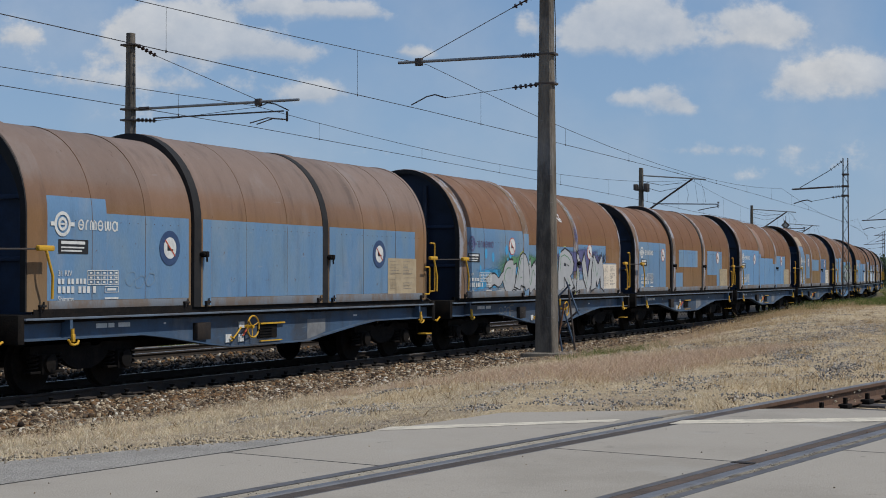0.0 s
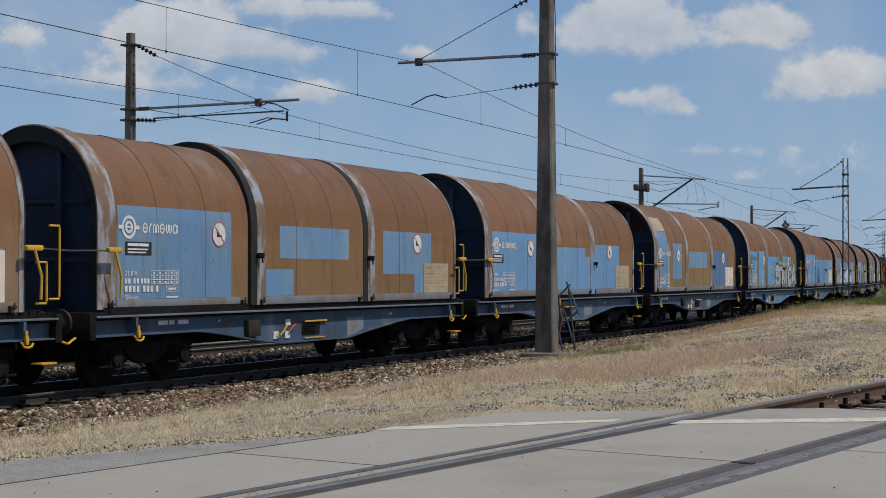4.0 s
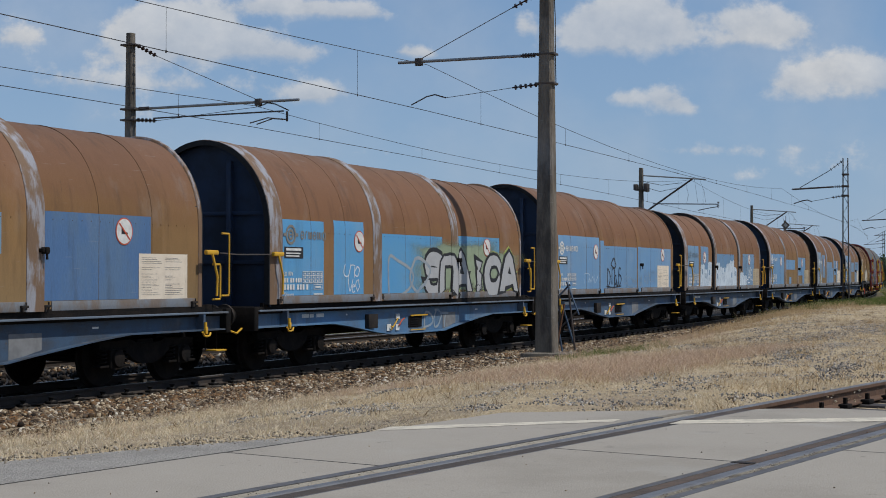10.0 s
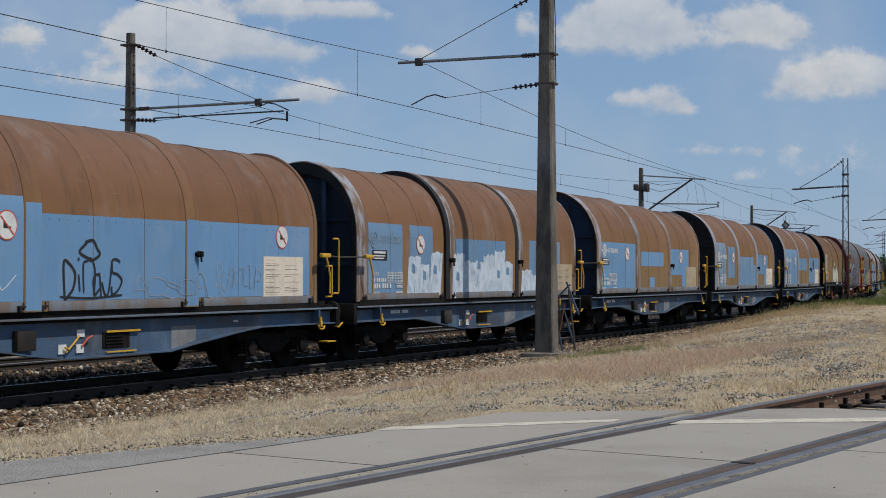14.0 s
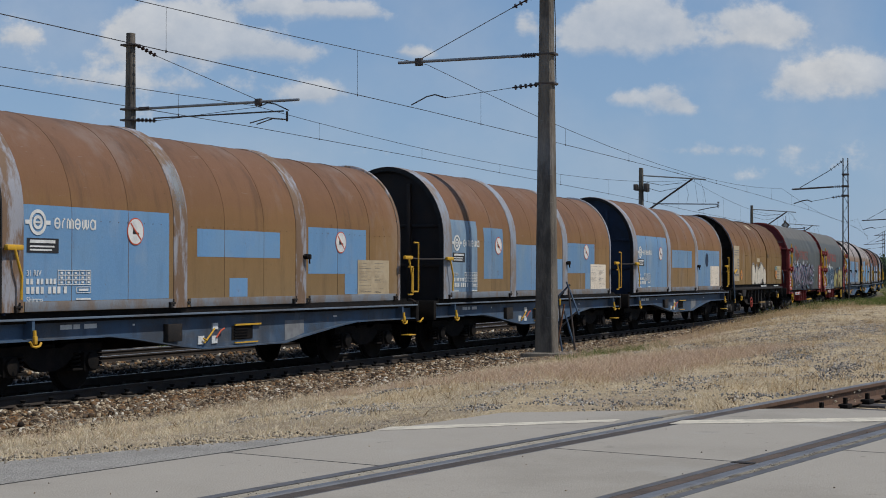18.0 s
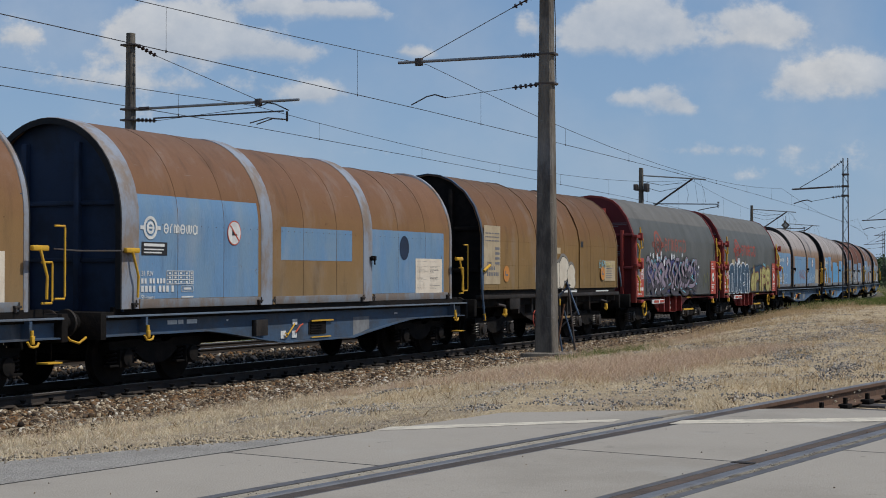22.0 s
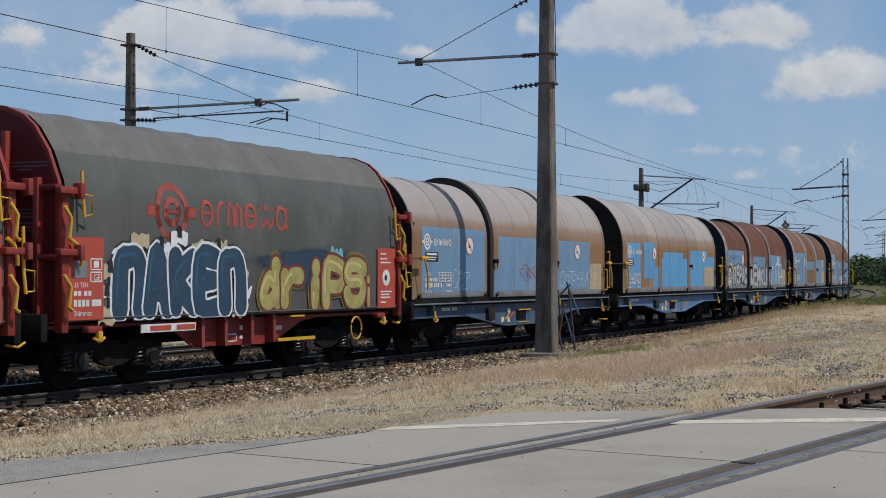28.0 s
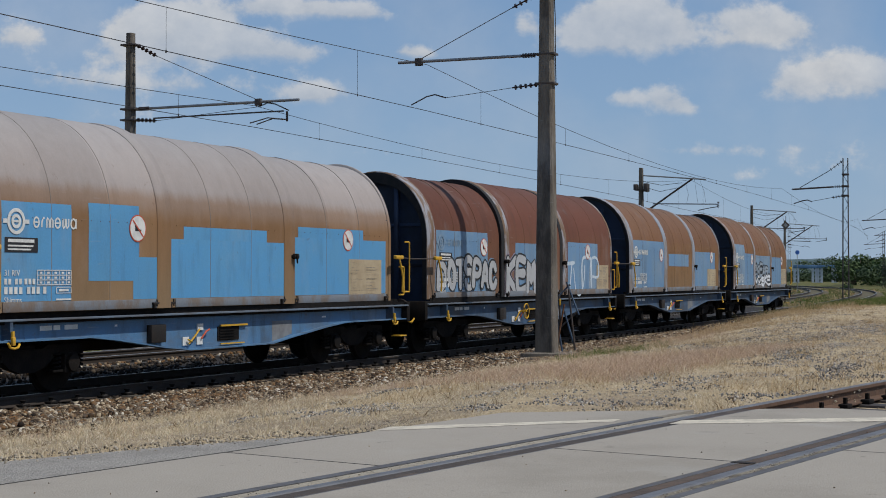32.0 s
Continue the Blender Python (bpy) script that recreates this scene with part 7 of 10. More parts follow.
SPRAY.update({"P": "00 09 69 97 74 04", "R": "00 09 69 97 75 05|45 90", "S": "98 69 29 07 25 75 93 70 20 02", "T": "09 99|59 50", "U": "09 03 20 70 93 99", "V": "09 50 99", "W": "09 20 56 80 99", "X": "00 99|09 90", "Y": "09 45 99|45 40", "Z": "09 99 00 90",
              "a": "76 36 14 12 30 72|77 70", "d": "89 80|84 56 23 21 40 82", "e": "14 84 66 36 13 30 80", "i": "50 55|58 59", "n": "00 08 39 79 96 90", "p": "00 08 68 86 64 04", "r": "10 16|13 46 86", "s": "96 38 16 74 72 40 02", "u": "09 02 20 70 92 99|92 90", "v": "09 40 99", "~": "02 25 42 68 93", "o": "48 15 13 30 60 83 85 68 38"})
STROKES = [[[(int(q[0]) / 9, int(q[1]) / 9) for q in stroke.split()] for stroke in SPRAY[c].split("|")] for c in "SONARECUMK"]


def letter_strokes(c):
    return [[(int(q[0]) / 9, int(q[1]) / 9) for q in stroke.split()] for stroke in SPRAY[c].split("|")]


def ribbon(bm, pts, width, y, rounded=True):
    """A flat stroke in the near side's plane."""
    n = len(pts)
    left, right = [], []
    for i, (x, z) in enumerate(pts):
        x0, z0 = pts[max(i - 1, 0)]
        x1, z1 = pts[min(i + 1, n - 1)]
        dx, dz = x1 - x0, z1 - z0
        d = math.hypot(dx, dz) or 1
        k = width / 2 * (1 if not rounded or 0 < i < n - 1 else .7)
        left.append(bm.verts.new((x - dz / d * k, y - 2e-5 * i, z + dx / d * k)))
        right.append(bm.verts.new((x + dz / d * k, y - 2e-5 * i, z - dx / d * k)))
    for i in range(n - 1):
        bm.faces.new((left[i], right[i], right[i + 1], left[i + 1]))
    return bm


def blot(bm, pts, width, y, floor_z, spike=0.0, phase=0.0):
    """A fat stroke, swelling along its way, with round or pointed ends; it stops at the wagon's lower edge."""
    v0 = len(bm.verts)
    n = len(pts)
    left, right = [], []
    for i, (x, z) in enumerate(pts):
        x0, z0 = pts[max(i - 1, 0)]
        x1, z1 = pts[min(i + 1, n - 1)]
        d = math.hypot(x1 - x0, z1 - z0) or 1
        k = width / 2 * (1 + (.22 if spike else .10) * math.cos(phase + 4.5 * i / n))
        ax, az = -(z1 - z0) / d * k, (x1 - x0) / d * k
        left.append(bm.verts.new((x + ax, y - 2e-5 * i, z + az)))
        right.append(bm.verts.new((x - ax, y - 2e-5 * i, z - az)))
    for i in range(n - 1):
        bm.faces.new((left[i], right[i], right[i + 1], left[i + 1]))
    for end, k in ((0, -1), (n - 1, 1)):
        a, b = left[end].co, right[end].co
        x, z = pts[end]
        dx, dz = (x - pts[max(end - 1, 0)][0], z - pts[max(end - 1, 0)][1]) if k > 0 else (x - pts[1][0], z - pts[1][1])
        d = math.hypot(dx, dz) or 1
        if spike:
            tip = bm.verts.new((a.x + dx / d * width * spike, y - 2e-5 * end, a.z + dz / d * width * spike))
            bm.faces.new((left[end], right[end], tip))
        else:
            r = (a - b).length / 2
            a0 = math.atan2(b.z - z, b.x - x)
            arc = [bm.verts.new((x + r * math.cos(a0 + k * math.pi * q / 6), y - 2e-5 * end, z + r * math.sin(a0 + k * math.pi * q / 6))) for q in range(1, 6)]
            bm.faces.new([right[end], *arc, left[end]])
    bm.verts.ensure_lookup_table()
    for i in range(v0, len(bm.verts)):
        bm.verts[i].co.z = max(bm.verts[i].co.z, floor_z)
    return bm


def smooth_line(pts, k=5):
    out = []
    n = len(pts)
    for i in range(n - 1):
        p0, p1, p2, p3 = pts[max(i - 1, 0)], pts[i], pts[i + 1], pts[min(i + 2, n - 1)]
        for j in range(k):
            t = j / k
            out.append(tuple(.5 * (2 * p1[c] + (p2[c] - p0[c]) * t + (2 * p0[c] - 5 * p1[c] + 4 * p2[c] - p3[c]) * t * t + (3 * p1[c] - p0[c] - 3 * p2[c] + p3[c]) * t ** 3) for c in (0, 1)))
    return out + [pts[-1]]


def glyph_row(x, z, pitch, high, wide, y):
    """A row of six plain rounded shapes: rings, stems and arches."""
    bm = bmesh.new()
    at = x
    for k in range(6):
        w_ = pitch * (.86 if k not in (1, 2, 4) else .55 if k == 1 else 1.15)
        r = w_ / 2 - wide * .4
        ell = lambda a0, a1, m=12: [(at + w_ / 2 + r * math.cos(a0 + (a1 - a0) * q / m), z + high / 2 + high / 2 * math.sin(a0 + (a1 - a0) * q / m)) for q in range(m + 1)]
        if k in (0, 3, 5):
            ribbon(bm, ell(0, 2 * math.pi, 16), wide, y, False)
            if k < 5:
                ribbon(bm, [(at + wide * .6, z + high * .5), (at + w_ - wide * .6, z + high * .5)], wide * .8, y - .0004, False)
            else:
                ribbon(bm, [(at + w_ - wide * .2, z), (at + w_ - wide * .2, z + high)], wide, y - .0004, False)
        elif k == 1:
            ribbon(bm, [(at + wide, z - .0), (at + wide, z + high * .55), (at + wide * 2, z + high * .95), (at + w_, z + high)], wide, y, False)
        else:
            for q in (0, 1):
                arch = [(at + w_ * .45 * q + wide, 0), (at + w_ * .45 * q + wide, .75), (at + w_ * (.45 * q + .23), 1), (at + w_ * (.45 * q + .45), .75), (at + w_ * (.45 * q + .45), 0)]
                ribbon(bm, [(a, z + high * (b if k == 2 else 1 - b)) for a, b in arch], wide, y, False)
        at += w_ + pitch * .14
    return front(bm)


def front(bm):
    """Turn all faces of a flat stroke mesh to the near side."""
    bmesh.ops.recalc_face_normals(bm, faces=bm.faces)
    for f in bm.faces:
        if f.normal.y > 0:
            f.normal_flip()
    return bm


def cloud_poly(u0, u1, z0, z1, seed, n=40, rough=.10):
    cx, cz, a, b = (u0 + u1) / 2, (z0 + z1) / 2, (u1 - u0) / 2, (z1 - z0) / 2
    out = []
    for k in range(n):
        t = 2 * math.pi * k / n
        r = 1 + rough * noise.noise((math.cos(t) * 2.2, math.sin(t) * 2.2, seed))
        sx, sz = abs(math.cos(t)) ** .62 * (1 if math.cos(t) > 0 else -1), abs(math.sin(t)) ** .62 * (1 if math.sin(t) > 0 else -1)
        out.append((cx + a * r * sx, max(z0 - .02, cz + b * r * sz)))
    return out


def graffiti(w, g, X, lims, e, k):
    kind = g["kind"]
    u0, u1, z0, z1 = g["box"]
    rnd = random.Random(g.get("seed", k + 1))
    side = g.get("y", -TOPW - max(e) - .012)
    name = "graffiti"

    def lay(bm):
        """Turn the strokes outwards and lay them on the hoods and collars, cut where the surface steps."""
        if lims and "y" not in g:
            steps = [(-9.0, e[0] + .006)]
            for i in (1, 2):
                a, b, q = (lims[i] - .11, lims[i] + .42, max(e[i], e[i - 1])) if lims[0] < -.2 else (lims[i] - .21, lims[i] + .19, e[i - 1])
                steps += [(a, q + .024), (b, e[i] + .006)]
            us, hs = [], []
            for i, (a, h) in enumerate(steps):
                us += [a, a + .01]
                hs += [steps[max(i - 1, 0)][1], h]
            for a in us[2:]:
                bmesh.ops.bisect_plane(bm, geom=bm.verts[:] + bm.edges[:] + bm.faces[:], plane_co=(X(a), 0, 0), plane_no=(1, 0, 0))
            for v in bm.verts:
                v.co.y += -TOPW - float(np.interp(v.co.x + UC, us, hs)) - side
        return front(bm)
    if kind == "cloud":
        bm = bmesh.new()
        cover = bm.verts.layers.float.new("cover")
        rim_ = cloud_poly(u0, u1, z0, z1, k + 3, rough=g.get("rough", .2))
        cx, cz = (u0 + u1) / 2, (z0 + z1) / 2
        rings = []
        for f_, d_ in ((1.12, 0.0), (.92, .45), (.72, 1.0), (.3, 1.15)):
            ring = []
            for a, b in rim_:
                v = bm.verts.new((X(cx + (a - cx) * f_), side + .002, max(z0 - .02, cz + (b - cz) * f_)))
                v[cover] = d_ if b > z0 + .1 or d_ else .5
                ring.append(v)
            rings.append(ring)
        nn = len(rim_)
        for a, b in zip(rings, rings[1:]):
            for q in range(nn):
                bm.faces.new((a[q], a[(q + 1) % nn], b[(q + 1) % nn], b[q]))
        bm.faces.new(rings[-1])
        c_ = g["fill"].node_tree.nodes["Mix"].inputs[6].default_value
        part("graffiti_background", lay(bm), fog_of(g["fill"], tuple(c_)[:3]), w)
        return
    if kind == "dots":
        bm = bmesh.new()
        for _ in range(g.get("n", 12)):
            a, b, r = rnd.uniform(u0, u1), rnd.uniform(z0, z1), rnd.uniform(.03, g.get("r", .10))
            bm.faces.new([bm.verts.new((X(a) + r * math.cos(2 * math.pi * q / 14) * .8, side - .0005, b + r * 1.2 * math.sin(2 * math.pi * q / 14))) for q in range(14)])
        tagged(part("graffiti_spray", lay(bm), g["fill"], w), kind="stuff")
        return
    if kind == "disc":
        cx, cz = X((u0 + u1) / 2), (z0 + z1) / 2
        part("painted_disc", flat([(cx + (u1 - u0) / 2 * math.cos(2 * math.pi * q / 20), cz + (z1 - z0) / 2 * math.sin(2 * math.pi * q / 20)) for q in range(20)], -TOPW - e[2] - .010), g["fill"], w)
        return
    if kind == "ring":
        cx, cz = X((u0 + u1) / 2), (z0 + z1) / 2
        part(name, disc(cx, cz, (z1 - z0) / 2, side, .002, inner=(z1 - z0) / 2 - .045), g["fill"], w)
        return
    if kind == "roof_tag":
        bm = bmesh.new()
        ee = e[1] + .012
        step = (u1 - u0) / 9
        for i in range(9):
            for line_ in rnd.choice(STROKES):
                pts = smooth_line([(X(u0 + step * (i + .1 + .9 * a + rnd.uniform(-.25, .25))), z0 + (z1 - z0) * (b + rnd.uniform(-.22, .22))) for a, b in line_], 3)
                tmp = bmesh.new()
                ribbon(tmp, pts, .03, 0)
                vs = [bm.verts.new((v.co.x, skin_y(v.co.z, ee), v.co.z)) for v in tmp.verts]
                tmp.verts.index_update()
                for f in tmp.faces:
                    bm.faces.new([vs[v.index] for v in f.verts])
                tmp.free()
        part(name, front(bm), g["fill"], w)
        return
    if kind == "tag":
        # thin handstyle letters, slanted, each a little larger or lower than the last
        word = g.get("word") or "".join(rnd.choice("ARSOKEUNMZ") for _ in range(g.get("n", 5)))
        n = len(word)
        step = (u1 - u0) / n
        wd = g.get("w", .035) * .75
        slant = g.get("slant", rnd.uniform(.05, .25))
        for i, c in enumerate(word):
            bm = bmesh.new()
            rise, grow = .09 * math.sin(i * 2.1 + u0), rnd.uniform(.85, 1.12)
            for q, line_ in enumerate(letter_strokes(c)):
                pts = [(X(u0 + step * (i - .06 + 1.14 * (a + rnd.uniform(-.12, .12))) + slant * (z1 - z0) * (b - .5)), z0 + (z1 - z0) * (b * grow + rise + rnd.uniform(-.08, .08))) for a, b in line_]
                ribbon(bm, smooth_line(pts, 6), wd * rnd.uniform(.65, 1.05), side - .001 - .0012 * i - .0006 * q)
            part(name, lay(bm), g["fill"], w)
        if g.get("under"):
            bm = bmesh.new()
            ribbon(bm, smooth_line([(X(u0 - .1), z0 - .03), (X(u0 + .45 * (u1 - u0)), z0 - .06), (X(u1 + .05), z0 - .02)]), wd * .7, side - .004)
            part("graffiti_underline", lay(bm), g["fill"], w)
        return
    if kind == "letters":
        # fat rounded letters: each a dark or pale outline, its fill, a shine along the strokes
        word = g["word"]
        n = len(word)
        step = (u1 - u0) / n
        wd, ol = g.get("w", .26), g.get("ol", .05)
        hgt = z1 - z0
        for i, c in enumerate(word):
            rim, outl, fill, shine = (bmesh.new() for _ in range(4))
            grow, lean, drop = 1 - g.get("uneven", .12) * rnd.random(), g.get("lean", 0) + rnd.uniform(-.06, .06), g.get("uneven", .12) * .4 * rnd.random() * hgt
            y0, spike = side - .004 * i, g.get("spike", 0.0)
            for q, line_ in enumerate(letter_strokes(c)):
                pts = []
                for a, b in line_:
                    xx = u0 + step * i + wd * .42 + (step * g.get("fat", 1.06) - wd * .84) * a + lean * hgt * (b - .5) + rnd.uniform(-.012, .012)
                    zz = z0 + drop + wd * .42 + (hgt * grow - drop - wd * .84) * b
                    pts.append((X(xx), zz))
                pts = smooth_line(pts, 4 if g.get("round", True) else 2)
                d, ph = .0007 * q, i * 1.7 + q
                if g.get("rim"):
                    blot(rim, pts, wd + 2 * (ol + g.get("rimw", .05)), side + .004 - .0003 * i - .00005 * q, z0 - .03, spike, ph)
                blot(outl, pts, wd + 2 * ol, y0 - d, z0 - .02, spike, ph)
                blot(fill, pts, wd, y0 - .0022 - d, z0 - .01, spike * .7, ph)
                if g.get("inner"):
                    cut = max(3, len(pts) * 2 // 3)
                    ribbon(shine, [(a - wd * .20, b + wd * .10) for a, b in pts[1:cut]], g.get("innerw", .02), y0 - .0036 - d)
            if g.get("rim"):
                part("graffiti_rim", lay(rim), g["rim"], w)
            else:
                rim.free()
            letter = part("graffiti_letter", lay(outl), g["line"], w)
            part("fill", lay(fill), g["fill"], letter)
            if shine.faces:
                part("shine", lay(shine), g["inner"], letter)
            else:
                shine.free()
        return
    if kind == "tangle":
        # two interlaced rows of curling letters, the lower one dark and drawn out to both sides
        hgt = z1 - z0
        mid = (u0 + u1) / 2
        for i in range(g.get("n", 14)):
            t = (i + .5) / g.get("n", 14)
            sg = -1 if t < .5 else 1
            x_ = u0 + (u1 - u0) * t
            far = abs(t - .5) * 2
            for row in (0, 1):
                zc = z0 + hgt * ((.22 if row == 0 else .70) + .10 * math.sin(i * 2.4 + row))
                k1, k2, k3 = rnd.uniform(.25, .6), rnd.uniform(.18, .34) * hgt, rnd.uniform(-.12, .12)
                if row:
                    pts = [(x_ + sg * k1 * .9, zc + k2 * .5), (x_ + sg * k1 * .35, zc + k2 * .9), (x_ - sg * .1, zc + k2 * .2), (x_ + sg * .12, zc - k2 * .5), (x_ - sg * k1 * .4, zc - k2 * 1.2), (mid + (x_ - mid) * .72, z0 + hgt * .25)]
                else:
                    pts = [(mid + (x_ - mid) * .6, zc + k2 * .9), (x_ - sg * .2, zc + k2 * .2), (x_ + sg * k1 * .5, zc - k2 * .2), (x_ + sg * k1 * 1.2, zc - k2 * (.2 + far * .3)), (x_ + sg * k1 * 1.7, zc + k2 * .35)]
                pts = [(X(min(max(a, u0), u1)), min(max(b + k3 * .3, z0 + .07), z1)) for a, b in smooth_line(pts, 6)]
                wd = rnd.uniform(.11, .19)
                yy = side - .0024 * (2 * i + row)
                band_ = part("graffiti_stroke", lay(blot(bmesh.new(), pts, wd + .06, yy, z0 - .02, .5, i)), g["line"], w)
                part("fill", lay(blot(bmesh.new(), pts, wd, yy - .0011, z0, .4, i)), g["fill" if row else "dark"], band_)
                if i % 2 == row:
                    part("shine", lay(ribbon(bmesh.new(), [(a + .05, b + .02) for a, b in pts[3:14]], .035, yy - .0022)), g["inner"], band_)
        return
    if kind == "blocks":
        n = g.get("n", 6)
        step = (u1 - u0) / n
        for i in range(n):
            bm = bmesh.new()
            h = z1 - (z1 - z0) * rnd.choice((0, .1, .25, .42))
            lo = z0 + rnd.uniform(0, .05)
            lean = rnd.uniform(-.05, .12)
            a, b = X(u0 + step * (i - .06)), X(u0 + step * (i + 1.02))
            k2 = 7
            bottom = [(a + (b - a) * q / k2, lo + rnd.uniform(-.04, .05)) for q in range(k2 + 1)]
            upper = [(a + (b - a) * q / k2 + lean, h + rnd.uniform(-.05, .04)) for q in range(k2, -1, -1)]
            bm.faces.new([bm.verts.new((p[0], side - .0006 * i, p[1])) for p in bottom + upper])
            part(name, lay(bm), g["fill"], w)
        bm = bmesh.new()
        for i in range(n):
            if rnd.random() < .6:
                a, b = u0 + step * (i + .35), rnd.uniform(z0 + .35 * (z1 - z0), z0 + .6 * (z1 - z0))
                bm.faces.new([bm.verts.new((X(a + p), side - .007, b + q)) for p, q in ((0, 0), (.3 * step, -.02), (.28 * step, .16), (.03 * step, .2))])
        for i in range(0 if g.get("plain") else 14 * n):
            a, b = rnd.uniform(u0, u1), rnd.uniform(z0, z1)
            ribbon(bm, [(X(a), b), (X(a + rnd.uniform(-.02, .04)), b + rnd.uniform(.06, .2))], .012, side - .0075)
        part("graffiti_scratch", lay(bm), g["gap"], w)
        return


# ---- the older brown wagon and the two with grey tarpaulins
def ring_of(pts, x0, x1, thick, mat_bm=None, cuts=1, inset=True):
    """A hollow sleeve of any outline between x0 and x1."""
    bm = bmesh.new()
    cz = 2.4
    inner = [(y * (1 - thick / 1.42), cz + (z - cz) * (1 - thick / 1.6)) for y, z in pts]
    ro = [[bm.verts.new((x0 + (x1 - x0) * i / cuts, y, z)) for y, z in pts] for i in range(cuts + 1)]
    ri = [[bm.verts.new((x, y, max(z, pts[0][1]))) for y, z in inner] for x in (x0, x1)]
    n = len(pts)
    for a, b in zip(ro, ro[1:]):
        for k in range(n - 1):
            bm.faces.new((a[k], b[k], b[k + 1], a[k + 1])).smooth = True
    for k in range(n - 1):
        bm.faces.new((ri[0][k + 1], ri[1][k + 1], ri[1][k], ri[0][k]))
        bm.faces.new((ro[0][k + 1], ri[0][k + 1], ri[0][k], ro[0][k]))
        bm.faces.new((ro[-1][k], ri[1][k], ri[1][k + 1], ro[-1][k + 1]))
    for k in (0, n - 1):
        bm.faces.new((ro[0][k], ri[0][k], ri[1][k], *[r[k] for r in reversed(ro[1:])]))
    bmesh.ops.recalc_face_normals(bm, faces=bm.faces)
    return bm


def plate_of(pts, x0, x1):
    bm = bmesh.new()
    a = [bm.verts.new((x0, y, z)) for y, z in pts]
    b = [bm.verts.new((x1, y, z)) for y, z in pts]
    n = len(pts)
    for k in range(n):
        bm.faces.new((a[k], a[(k + 1) % n], b[(k + 1) % n], b[k]))
    bm.faces.new(a[::-1])
    bm.faces.new(b)
    bmesh.ops.recalc_face_normals(bm, faces=bm.faces)
    return bm


def mirror(half):
    return half + [(-y, z) for y, z in reversed(half[:-1])]


def brown_section(e):
    h = [(-1.42 - e, 1.42), (-1.42 - e, 2.70), (-1.36 - e, 3.05), (-1.22 - e, 3.42 + e), (-.98, 3.78 + e), (-.62, 4.06 + e), (-.3, 4.19 + e), (0, 4.23 + e)]
    return mirror(h)


def frame_common(w, X, x_end0, x_end1, mat, keyed, axles, top=1.17):
    buffers(w, X(x_end0), -1, M_BLACK)
    buffers(w, X(x_end1), 1, M_BLACK)
    coupling(w, X(x_end0), -1)
    coupling(w, X(x_end1), 1)
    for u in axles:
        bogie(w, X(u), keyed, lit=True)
    for u in (x_end0 + .07, x_end1 - .07):
        bm = bmesh.new()
        box(bm, X(u) - .07, X(u) + .07, -1.38, 1.38, .80, 1.2, .012)
        part("headstock", bm, M_BLACK, w)
    bm = bmesh.new()
    box(bm, X(x_end0 + .1), X(x_end1 - .1), -1.25, 1.25, 1.02, top, .0)
    box(bm, X(x_end0 + .4), X(x_end1 - .4), -.3, .3, .60, 1.02)
    part("floor_deck", bm, M_BLACK, w)


